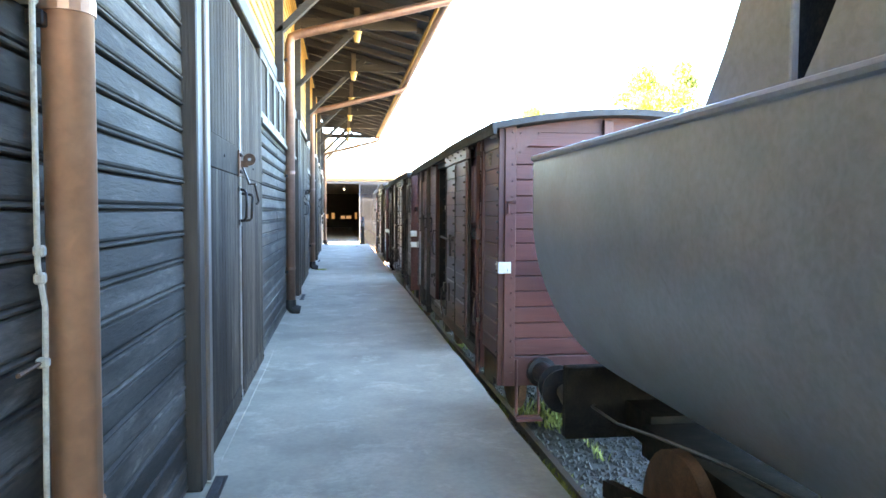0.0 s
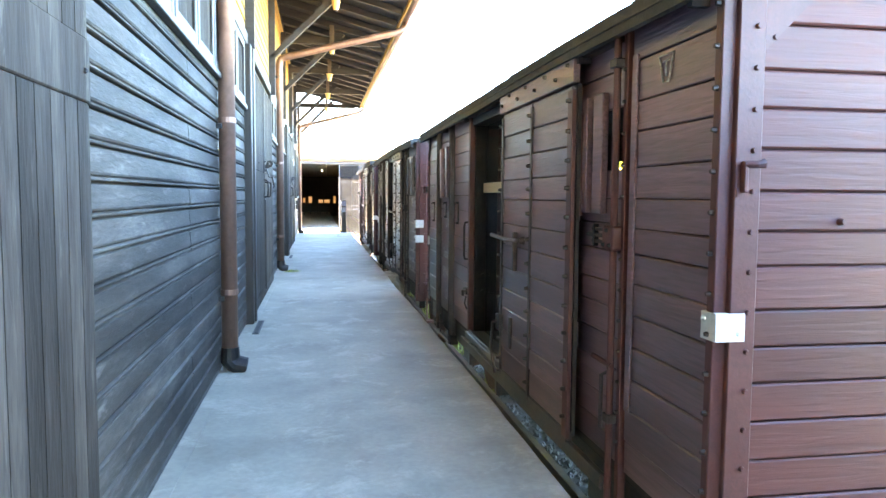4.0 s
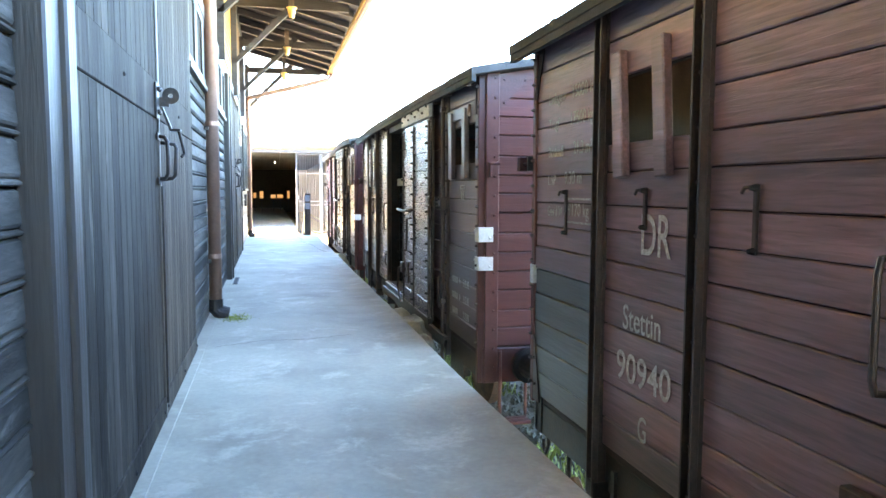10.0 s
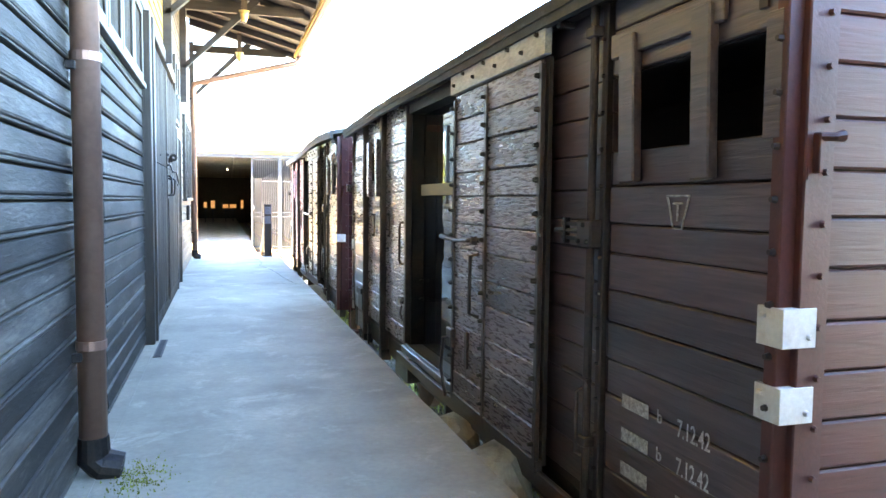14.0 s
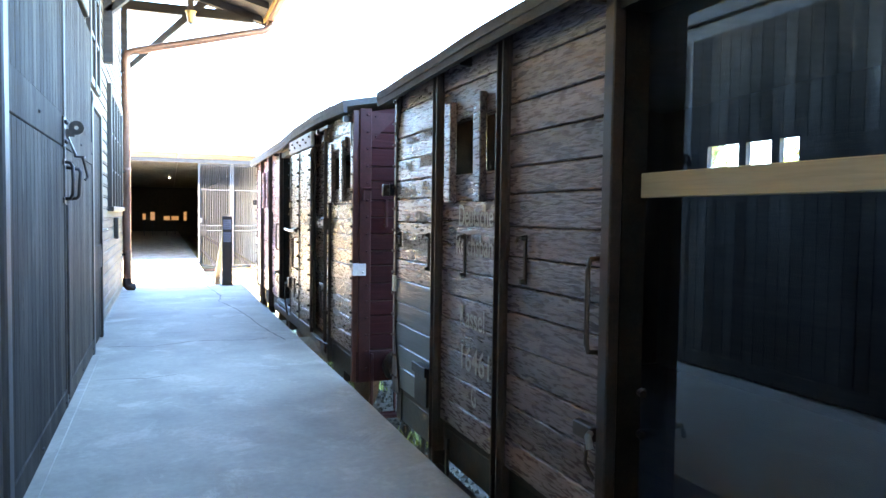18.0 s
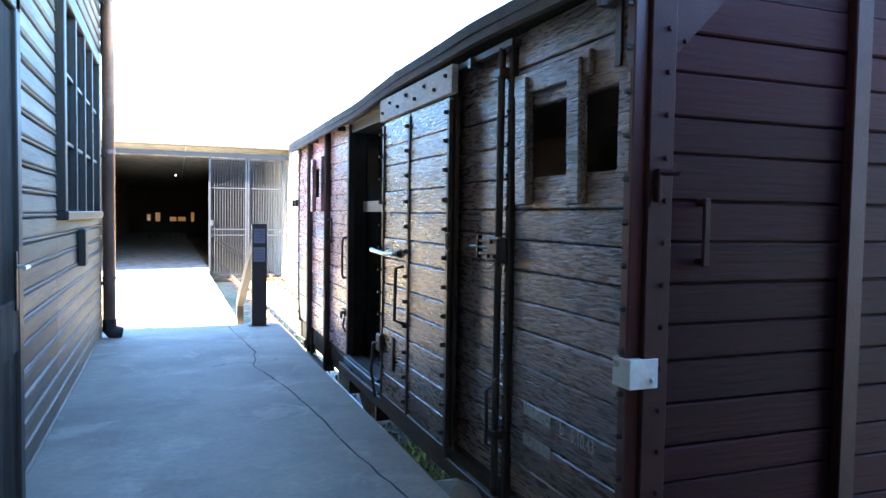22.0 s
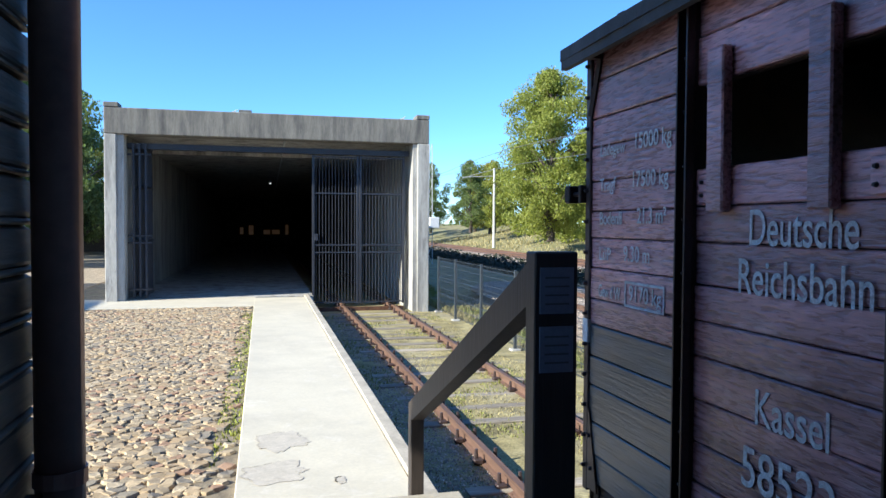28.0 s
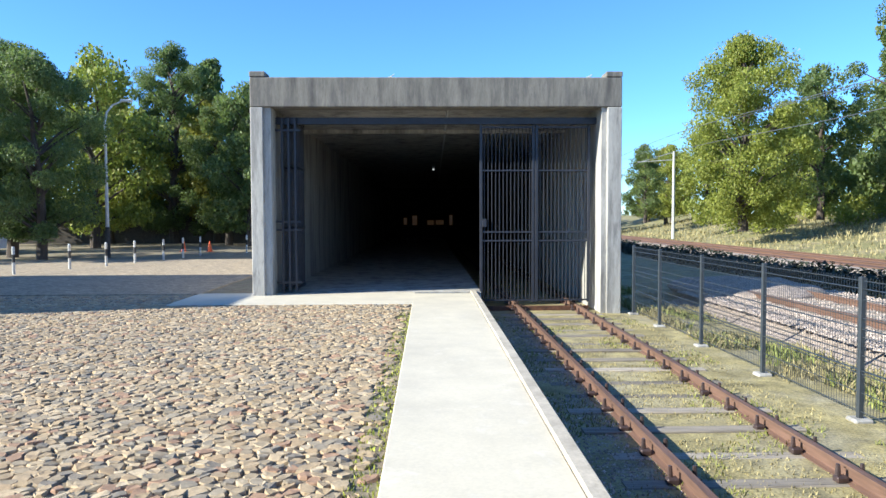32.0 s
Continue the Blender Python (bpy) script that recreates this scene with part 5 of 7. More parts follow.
    rung = P("shunter_step", T([(0.18, -0.05, -0.05), (0.18, -0.06, -0.60), (0.18, -0.06, -0.66), (0.42, -0.06, -0.66), (0.42, -0.06, -0.60), (0.42, -0.05, -0.34)], 0.016, 6), paint_end)
    P("step_tread", B(0.16, 0.44, -0.16, -0.02, -0.69, -0.66, bevel=0.004), paint_end, rung)
    for x in (WID / 2 - 0.875, WID / 2 + 0.875):
        for sgn, s in ((-1, -0.02), (1, L)):
            bf = P("buffer", T([(x, s, -0.19), (x, s + sgn * 0.06, -0.19), (x, s + sgn * 0.07, -0.19), (x, s + sgn * 0.34, -0.19), (x, s + sgn * 0.35, -0.19), (x, s + sgn * 0.56, -0.19)], [0.16, 0.16, 0.115, 0.10, 0.06, 0.06], 16), "iron", smooth=False)
            P("buffer_disc", T([(x, s + sgn * 0.555, -0.19), (x, s + sgn * 0.585, -0.19), (x, s + sgn * 0.60, -0.19)], [0.19, 0.19, 0.12], 22), "iron", bf)
    P("coupling", T([(WID / 2, -0.02, -0.20), (WID / 2, -0.25, -0.28), (WID / 2, -0.45, -0.42)], 0.03, 8), "iron")
    hk = P("rope_hook", T([(0.09, L - 0.10, -0.30), (0.09, L - 0.12, -0.42), (0.09, L - 0.07, -0.50), (0.09, L - 0.02, -0.46), (0.09, L - 0.02, -0.41)], 0.014, 8), "iron")
    P("hook_plate", B(0.06, 0.10, L - 0.55, L - 0.03, -0.36, -0.10, bevel=0.006), "iron", hk)
    br = P("brake_rod", T([(0.14, L - 0.36, -0.30), (0.14, L - 0.36, -0.66)], 0.018, 8), "iron")
    P("brake_shoe", T([(0.12, L - 0.36, -0.62), (0.14, L - 0.42, -0.60), (0.16, L - 0.52, -0.66)], [0.035, 0.07, 0.045], 9), "rust", br)
    P("coupling", T([(WID / 2, L, -0.20), (WID / 2, L + 0.3, -0.28), (WID / 2, L + 0.45, -0.42)], 0.03, 8), "iron")
    P("brake_hose", T([(WID / 2 - 0.35, -0.02, -0.22), (WID / 2 - 0.35, -0.14, -0.30), (WID / 2 - 0.35, -0.18, -0.55), (WID / 2 - 0.33, -0.12, -0.72)], 0.022, 8), "rubber")
    for s in (1.75, L - 1.75):
        wl = P("wheelset", T([(0.45, s, -0.58), (WID - 0.45, s, -0.58)], 0.07, 10), "iron")
        for x in (WID / 2 - 0.80, WID / 2 + 0.68):
            P("wheel", T([(x, s, -0.58), (x + 0.02, s, -0.58), (x + 0.025, s, -0.58), (x + 0.12, s, -0.58), (x + 0.125, s, -0.58)], [0.30, 0.42, 0.48, 0.48, 0.30], 28), "rust", wl)
        for x in (0.28, WID - 0.36):
            P("axle_box", B(x, x + 0.12, s - 0.14, s + 0.14, -0.72, -0.44, bevel=0.02), "iron")
            sp = P("leaf_spring", B(x + 0.02, x + 0.10, s - 0.52, s + 0.52, -0.375, -0.345, bevel=0.004), "iron")
            for k in range(1, 4):
                P("spring_leaf", B(x + 0.02, x + 0.10, s - 0.52 + 0.12 * k, s + 0.52 - 0.12 * k, -0.375 - 0.022 * k, -0.377 - 0.022 * (k - 1)), "iron", sp)
            P("axle_guard", B(x - 0.02, x + 0.0, s - 0.28, s + 0.28, -0.70, -0.30), "iron")
    P("brake_rod", T([(0.35, 1.9, -0.62), (0.35, L - 1.9, -0.62)], 0.018, 6), "iron")
    if label_box:
        lbx = P("label_box", B(-0.055, 0.0, p1 + 0.10, p1 + 0.36, -0.02, 0.26, bevel=0.006), "iron")
        P("box_lip", B(-0.075, -0.055, p1 + 0.09, p1 + 0.37, 0.20, 0.27, bevel=0.003), "iron", lbx)
    if end_mat != "plank_red":
        for s in (p1 - 0.13, p2 + 0.09):
            wp = P("window_plate", B(-0.014, -0.004, s - 0.06, s + 0.06, 1.47, 1.585, bevel=0.003), far)
            rivets([(-0.02, s + a, 1.50 + b) for a in (-0.035, 0.035) for b in (0.0, 0.055)], "iron", wp, 0.010)
    for text, s, z, size, wide, *tone in texts:
        lettering(text, w, (-0.006, s, z - RAILTOP), size, wide, tone[0] if tone else paint)
    bs, bz, bw, bh = weight_box
    for s0, s1, z0, z1 in ((bs - 0.012, bs, bz, bz + bh), (bs - bw, bs - bw + 0.012, bz, bz + bh), (bs - bw + 0.012, bs - 0.012, bz, bz + 0.012), (bs - bw + 0.012, bs - 0.012, bz + bh - 0.012, bz + bh)):
        P("frame_line", B(-0.0075, -0.005, s0, s1, z0, z1), box_paint)
    if end_mat == "plank_red":
        tz_, ts_ = (1.41, 0.56) if window_near else (2.14, 0.50)
        P("triangle_mark", T([(-0.006, ts_ + 0.075, tz_), (-0.006, ts_ - 0.075, tz_), (-0.006, ts_ - 0.06, tz_ - 0.03), (-0.006, ts_ - 0.028, tz_ - 0.13), (-0.006, ts_ + 0.028, tz_ - 0.13), (-0.006, ts_ + 0.06, tz_ - 0.03), (-0.006, ts_ + 0.075, tz_)], 0.005, 5), "white_paint", lab="white painted triangle mark")
        P("triangle_stroke", T([(-0.006, ts_ + 0.03, tz_ - 0.03), (-0.006, ts_ - 0.03, tz_ - 0.03)], 0.005, 5), "white_paint")
        P("triangle_stroke", T([(-0.006, ts_, tz_ - 0.03), (-0.006, ts_, tz_ - 0.10)], 0.005, 5), "white_paint")
    return w


def load_marks(s, z, rest, tone):
    """The painted loading table of a wagon: words at the corner, figures behind them, line by line."""
    rows = []
    for k, (word, width, figure, inset, fw) in enumerate((("Ladegew", 0.27, "15000 kg", 0.36, 0.32), ("Tragf", 0.18, "17500 kg", 0.34, 0.32), ("Bodenfl", 0.24, "21.3 m²", 0.40, 0.26), ("LüP", 0.13, "9.30 m", 0.27, 0.25))):
        rows.append((word, s, z[k], 0.095, width, tone))
        rows.append((figure, s - inset, z[k] + 0.005, 0.11, fw, tone))
    rows.append(("Gew d W", s, z[4], 0.095, 0.24, tone))
    rows.append((rest, s - 0.33, z[4] + 0.01, 0.11, 0.30, tone))
    return tuple(rows)


wagon(7.05, 1.69, 8.02, "brown plank goods wagon with red end and open sliding door", "plank_maroon", "plank_maroon", "plank_maroon", "red_iron", False,
      (1.55, 2.42, 3.28), (5.99, 6.94), 4.95,
      (("DR", 6.52, 1.05, 0.29, 0.27), ("Stettin", 6.68, 0.65, 0.18, 0.37), ("90940", 6.74, 0.375, 0.22, 0.53), ("G", 6.50, 0.11, 0.18, 0.08)) + load_marks(7.75, (1.92, 1.76, 1.58, 1.40, 1.20), "9170 kg", "white_paint"),
      ((0.855, 0.975),), (0.22, 0.20, ((-0.3, 0.0), (2.0, 0.02), (5.0, 0.0), (8.5, -0.02))), weight_box=(7.44, 1.165, 0.37, 0.155), bar_lift=0.06, lock=0.98, slat_lean=-0.09,
      straps=((7.43, 1.09, 1.37), (6.465, 1.17, 1.38), (5.64, 1.12, 1.39)), header="plank_maroon", grip=None, seed=11)
wagon(16.33, 1.668, 7.97, "worn grey-brown goods wagon with red end and two white patches", "plank_umber", "plank_grey", "plank_grey", "brown_iron", True,
      (1.66, 2.52, 3.20), (5.92, 6.93), 4.92,
      (("Deutsche", 6.60, 1.285, 0.19, 0.51), ("Reichsbahn", 6.64, 1.10, 0.19, 0.62), ("Kassel", 6.56, 0.65, 0.19, 0.37), ("16461", 6.56, 0.375, 0.22, 0.42), ("G", 6.36, 0.17, 0.18, 0.07),
       ("b", 0.66, 0.47, 0.08, 0.035), ("b", 0.66, 0.31, 0.08, 0.035), ("7.12.42", 0.52, 0.455, 0.10, 0.20), ("7.12.42", 0.52, 0.30, 0.10, 0.20), ("7.12.43", 0.52, 0.145, 0.10, 0.20)) + load_marks(7.72, (1.90, 1.70, 1.50, 1.29, 1.08), "10300 kg", "white_faint"),
      ((0.915, 1.045), (0.665, 0.785)), (0.16, 0.15, ((-0.3, -0.01), (2.0, 0.01), (5.5, 0.01), (8.5, -0.05))), weight_box=(7.41, 1.06, 0.36, 0.14), box_paint="white_faint", label_box=True, lock=1.19,
      straps=((7.13, 0.95, 1.22), (6.475, 0.96, 1.23), (5.665, 0.99, 1.25), (7.78, 1.09, 1.21)), seed=12)
# near end of this wagon wears the red with shade painted in
wagon(25.60, 1.652, 7.85, "weathered oak-brown goods wagon with red end and glazed doorway", "plank_warm", "plank_old", "plank_warm", "brown_iron", True,
      (1.76, 2.57, 3.26), (5.75, 6.84), 4.74,
      (("Deutsche", 6.46, 1.305, 0.19, 0.51), ("Reichsbahn", 6.52, 1.12, 0.19, 0.63), ("Kassel", 6.41, 0.64, 0.19, 0.36), ("58523", 6.48, 0.39, 0.22, 0.46), ("b", 0.52, 0.40, 0.08, 0.035), ("5.10.43", 0.42, 0.39, 0.09, 0.19)) + load_marks(7.69, (1.745, 1.56, 1.38, 1.19, 0.99), "9170 kg", "white_fresh"),
      ((0.735, 0.855),), (0.03, 0.12, ((-0.3, 0.05), (1.4, 0.09), (2.6, 0.08), (4.4, 0.01), (8.5, -0.03))), end_mat="plank_red_shade", box_paint="white_fresh", lock=1.14,
      straps=((5.585, 1.08, 1.36),), weight_box=(7.40, 0.965, 0.37, 0.13), grip=(0.30, 1.22), seed=13)
for k in range(3):
    part("faded_line", B(-0.007, -0.005, 0.72, 0.93, 1.54 - 0.155 * k, 1.60 - 0.155 * k), "white_paint", bpy.data.objects["goods_wagon.001"], "faded illegible lettering")
for k in range(2):
    part("faded_line", B(-0.007, -0.005, 0.60, 0.88, 1.48 - 0.155 * k, 1.54 - 0.155 * k), "white_paint", bpy.data.objects["goods_wagon.002"], "faded illegible lettering")

# ---------------------------------------------------------------- locomotive tender
tender = thing("locomotive_tender", "grey-black riveted tub tender of a steam locomotive on bogies", "tender", (3.0, 0, RAILTOP))
tz = -RAILTOP
TEND = 5.47         # far end of the tub


def tub(r, drop, z0, flat):
    pts = []
    for i in range(33):
        a = math.pi + math.pi * i / 32
        pts.append((r * math.cos(a), z0 + drop * math.sin(a)))
    return [(-r, flat)] + pts + [(r, flat)]


outer = tub(1.41, 1.53, 1.488, 1.93)
bm = bmesh.new()
rings = []
for y, k in ((-6.0, 1.0), (TEND - 0.10, 1.0), (TEND - 0.05, 0.992), (TEND - 0.015, 0.975), (TEND, 0.95)):
    rings.append([bm.verts.new((x * k, y, 1.3 + (z - 1.3) * (k if z < 1.3 else 1.0) + tz)) for x, z in outer])
for a, b in zip(rings, rings[1:]):
    for i in range(len(a) - 1):
        bm.faces.new((a[i], a[i + 1], b[i + 1], b[i]))
bm.faces.new(rings[-1])
bmesh.ops.recalc_face_normals(bm, faces=bm.faces)
body = part("tub", bm, "tender", tender, smooth=False)
for f in body.data.polygons:
    f.use_smooth = abs(f.normal.y) < 0.8
for sgn in (-1, 1):
    part("rim", T([(sgn * 1.41, -6.0, 1.93 + tz), (sgn * 1.41, TEND - 0.10, 1.93 + tz), (sgn * 1.37, TEND, 1.93 + tz)], 0.026, 8), "tender", tender)
part("rim", T([(-1.37, TEND, 1.93 + tz), (1.37, TEND, 1.93 + tz)], 0.026, 8), "tender", tender)
part("tank_top", B(-1.40, 1.40, -6.0, TEND - 0.03, 1.84 + tz, 1.88 + tz), "tender", tender)
def flared(y_edge, sweep_back, y_end, x):
    """Bunker side plate with a flaring rear edge, on both sides of the tender."""
    bm = bmesh.new()
    edge = [(y_edge - sweep_back * (1 - (1 - i / 16) ** 2.4), 1.88 + tz + 1.9 * i / 16) for i in range(17)]
    prof = [(y_end, 1.88 + tz)] + edge + [(y_end, 3.78 + tz)]
    for sgn in (-1, 1):
        a = [bm.verts.new((sgn * x, y, z)) for y, z in prof]
        b = [bm.verts.new((sgn * (x + 0.03), y, z)) for y, z in prof]
        bm.faces.new(a)
        bm.faces.new(b[::-1])
        for i in range(len(a)):
            bm.faces.new((a[i], b[i], b[(i + 1) % len(a)], a[(i + 1) % len(a)]))
    bmesh.ops.recalc_face_normals(bm, faces=bm.faces)
    return bm


part("coal_bunker", flared(3.03, 0.72, 2.27, 1.22), "tender", tender, "tall flared coal bunker plates")
part("bunker_seam", T([(-1.245, 2.272, 1.88 + tz), (-1.245, 2.272, 3.78 + tz)], 0.012, 6), "tender", tender)
part("front_bunker", flared(2.26, 0.66, -6.0, 1.235), "tender", tender, "second flared plate before the coal space")
# near-black block paints the shade of the recess between the plates
part("coal_space", B(-1.16, 1.16, -6.0, 2.45, 1.885 + tz, 2.95 + tz), "shade_black", tender)
part("tank_vent", B(-1.22, -1.15, 4.72, 4.79, 1.885 + tz, 2.02 + tz, bevel=0.01), "tender", tender)
part("filler_hatch", T([(-0.95, 3.75, 1.88 + tz), (-0.95, 3.75, 2.0 + tz), (-0.95, 3.75, 2.12 + tz)], [0.06, 0.045, 0.015], 12), "tender", tender)
part("top_step", T([(-1.15, 4.75, 1.90 + tz), (-1.15, 4.75, 1.97 + tz), (-1.15, 4.95, 1.97 + tz), (-1.15, 4.95, 1.90 + tz)], 0.012, 6), "tender", tender)
# welded lip and running plate below the tub
part("side_lip", T([(-0.98, 5.05, -0.01 + tz), (-1.06, 4.9, 0.02 + tz), (-1.14, 4.2, 0.10 + tz), (-1.22, 3.4, 0.26 + tz), (-1.29, 2.6, 0.40 + tz), (-1.34, 1.0, 0.55 + tz)], 0.010, 5), "iron", tender)
# frame, beam and bogies are blackened for the shade under the tub
part("frame", B(-0.62, 0.62, -6.0, TEND - 0.5, -0.40 + tz, -0.16 + tz), "shade_black", tender)
part("frame_tongue", B(-0.55, 0.55, TEND - 0.5, TEND + 0.05, -0.36 + tz, -0.10 + tz), "shade_black", tender)
part("buffer_beam", B(-1.08, 1.08, TEND + 0.0, TEND + 0.10, -0.42 + tz, 0.20 + tz, bevel=0.01), "shade_black", tender)
for x in (-0.875, 0.875):
    bf = part("buffer", T([(x, TEND + 0.1, -0.19 + tz), (x, TEND + 0.16, -0.19 + tz), (x, TEND + 0.17, -0.19 + tz), (x, TEND + 0.45, -0.19 + tz), (x, TEND + 0.70, -0.19 + tz)], [0.17, 0.17, 0.13, 0.11, 0.07], 16), "iron", tender)
    part("buffer_disc", T([(x, TEND + 0.70, -0.19 + tz), (x, TEND + 0.73, -0.19 + tz), (x, TEND + 0.75, -0.19 + tz)], [0.21, 0.21, 0.12], 22), "iron", bf)
for yc in (3.2, -2.5):
    for s in (-0.9, 0.9):
        ax = part("axle", T([(-0.75, yc + s, 0.5), (0.75, yc + s, 0.5)], 0.07, 10), "iron", tender)
        for x in (-0.80, 0.68):
            part("wheel", T([(x, yc + s, 0.5), (x + 0.02, yc + s, 0.5), (x + 0.03, yc + s, 0.5), (x + 0.12, yc + s, 0.5)], [0.32, 0.44, 0.5, 0.5], 28), "rust", ax)
    for x in (-1.02, 0.94):
        arc_ = [(yc - 1.55 + 3.1 * k / 12, 0.46 + 0.20 * math.sin(math.pi * k / 12)) for k in range(13)]
        bm = bmesh.new()
        ring = [[bm.verts.new((xx, yy, zz + dz)) for xx, dz in ((x, 0), (x + 0.07, 0), (x + 0.07, 0.12), (x, 0.12))] for yy, zz in arc_]
        for a, b in zip(ring, ring[1:]):
            for k in range(4):
                bm.faces.new((a[k], a[(k + 1) % 4], b[(k + 1) % 4], b[k]))
        bm.faces.new(ring[0])
        bm.faces.new(ring[-1][::-1])
        bmesh.ops.recalc_face_normals(bm, faces=bm.faces)
        part("bogie_frame", bm, "shade_black", tender)
        part("bogie_spring", B(x - 0.03, x + 0.1, yc - 0.5, yc + 0.5, 0.30, 0.42, bevel=0.03), "shade_black", tender)
        for s in (-0.9, 0.9):
            bx = part("axle_box", B(x - 0.08, x + 0.1, yc + s - 0.16, yc + s + 0.16, 0.34, 0.66, bevel=0.03), "rust", tender)
            part("box_lid", B(x - 0.10, x - 0.081, yc + s - 0.11, yc + s + 0.11, 0.40, 0.60, bevel=0.006), "iron", bx)

# ---------------------------------------------------------------- station track
track = thing("station_track", "rusty rails on grey wooden sleepers, overgrown with dry grass", "railway track", (0, 0, 0), kind="structure")
RP = [(-0.036, 0), (0.036, 0), (0.036, -0.035), (0.010, -0.05), (0.010, -0.125), (0.065, -0.14), (0.065, -0.15), (-0.065, -0.15), (-0.065, -0.14), (-0.010, -0.125), (-0.010, -0.05), (-0.036, -0.035)]
for x in (2.235, 3.735):
    part("rail", sweep([(x + a, RAILTOP + b) for a, b in RP], 33.2, 95), "rail", track)
    # same rail in a darker colour, standing in for the wagons' shade
    part("rail", sweep([(x + a, RAILTOP + b) for a, b in RP], -10, 33.195), "brown_iron", track)
chair = mesh_from(B(-0.055, 0.055, -0.045, 0.045, -0.02, 0.04, bevel=0.012), "rail_clamp", "brown_iron")
bolt = mesh_from(T([(0, 0, 0), (0, 0, 0.10)], [0.026, 0.018], 7), "track_bolt", "brown_iron")
for i in range(30):
    y = 33.2 + 0.78 * i
    lay("sleeper", plank(2.45, 0.20, 0.12, "sleeper", 0.012), track, (2.985 + rnd.uniform(-0.08, 0.08), y + rnd.uniform(-0.04, 0.04), RAILTOP - 0.195 + rnd.uniform(-0.03, 0.015)), (0, 0, rnd.uniform(-0.03, 0.03)))
    for x in (2.235, 3.735):
        for dx in (-0.11, 0.11):
            lay("rail_clamp", chair, track, (x + dx * 0.9, y, RAILTOP - 0.125))
            lay("track_bolt", bolt, track, (x + dx, y + 0.03, RAILTOP - 0.09))
# bed under the wagons: shade is painted in with the darker soil
solid("shaded_bed", B(1.22, 4.75, -10, 33.3, -1.6, RAILTOP - 0.12), "track_soil", "track bed under the wagons, shade put into its dark colour", "track bed", kind="structure")
solid("track_bed", B(1.21, 4.75, 33.304, 52.0, -1.6, RAILTOP - 0.155), "ground", "grassy bed of the station track", "track bed", kind="structure")


def tufts(name, label, mat, count, area, hmin, hmax, rs, width=0.012):
    """Many bent blades, three corners and a base each, in one sheet of stuff."""
    vs, fs = [], []
    for _ in range(count):
        x, y, z = area(rs)
        if x is None:
            continue
        h = rs.uniform(hmin, hmax)
        a = rs.uniform(0, 6.28)
        bx, by = rs.uniform(-0.5, 0.5) * h, rs.uniform(-0.5, 0.5) * h
        w = width * rs.uniform(0.6, 1.4)
        o = len(vs)
        vs += [(x - w * math.cos(a), y - w * math.sin(a), z), (x + w * math.cos(a), y + w * math.sin(a), z), (x + bx * 0.4 + w * 0.6 * math.cos(a), y + by * 0.4 + w * 0.6 * math.sin(a), z + h * 0.6), (x + bx, y + by, z + h)]
        fs += [(o, o + 1, o + 2), (o, o + 2, o + 3)]
    me = bpy.data.meshes.new(name)
    me.from_pydata(vs, [], fs)
    me.materials.append(M[mat])
    return tagged(new(name, me), label, "grass", kind="stuff")


def patchy(x0, x1, y0, y1, z, cut, seed):
    def area(rs):
        for _ in range(6):
            x, y = rs.uniform(x0, x1), y0 + (y1 - y0) * rs.random() ** 1.35
            if noise.noise(Vector((x * 0.9 + seed, y * 0.7, seed))) > cut:
                return x, y, z
        return None, None, None
    return area


grs = random.Random(11)
tufts("track_grass", "dry grass and weeds between the rails", "dry_grass", 14000, patchy(1.5, 4.7, 33, 50, RAILTOP - 0.16, -0.15, 1), 0.012, 0.045, grs, 0.008)
tufts("track_weeds", "green weeds between the rails", "grass", 6000, patchy(1.4, 4.7, 33, 50, RAILTOP - 0.16, 0.12, 4), 0.02, 0.07, grs, 0.009)
tufts("platform_weeds", "green weeds along the platform edge below the wagons", "weed", 5000, patchy(1.3, 1.75, 8.5, 33, RAILTOP - 0.13, 0.0, 8), 0.05, 0.20, grs, 0.012)
tufts("walkway_moss", "yellow-green moss along the walkway edge", "moss", 1700, patchy(-0.60, -0.325, 34.8, 48, WALK - 0.04, 0.0, 5), 0.02, 0.05, grs, 0.010)
tufts("fence_grass", "tall dry grass behind the fence", "dry_grass", 9000, patchy(5.1, 6.6, 33, 60, -1.24, 0.0, 6), 0.05, 0.22, grs, 0.008)
tufts("fence_weeds", "green weeds behind the fence", "weed", 5000, patchy(5.1, 6.4, 33, 60, -1.24, 0.05, 3), 0.06, 0.20, grs, 0.010)


def stones(name, label, count, area, smin, smax, rs, mat="ballast"):
    vs, fs = [], []
    for _ in range(count):
        x, y, z = area(rs)
        if x is None:
            continue
        s = rs.uniform(smin, smax)
        o = len(vs)
        for d in ((1, 0, 0), (0, 1, 0), (-1, 0, 0), (0, -1, 0), (0, 0, 0.8)):
            vs.append((x + d[0] * s * rs.uniform(0.6, 1.2), y + d[1] * s * rs.uniform(0.6, 1.2), z + d[2] * s))
        fs += [(o, o + 1, o + 4), (o + 1, o + 2, o + 4), (o + 2, o + 3, o + 4), (o + 3, o, o + 4)]
    me = bpy.data.meshes.new(name)
    me.from_pydata(vs, [], fs)
    me.materials.append(M[mat])
    return tagged(new(name, me), label, "gravel", kind="stuff")


tufts("pipe_moss", "patch of moss at the foot of a downpipe", "moss", 500, lambda rs: (rs.gauss(-0.48, 0.07), rs.gauss(18.2, 0.12), -0.004), 0.006, 0.02, grs, 0.006)
stones("track_gravel", "grey gravel beside the kerb and rail", 9000, patchy(1.35, 2.2, 33, 50, RAILTOP - 0.16, -0.5, 2), 0.012, 0.03, grs)
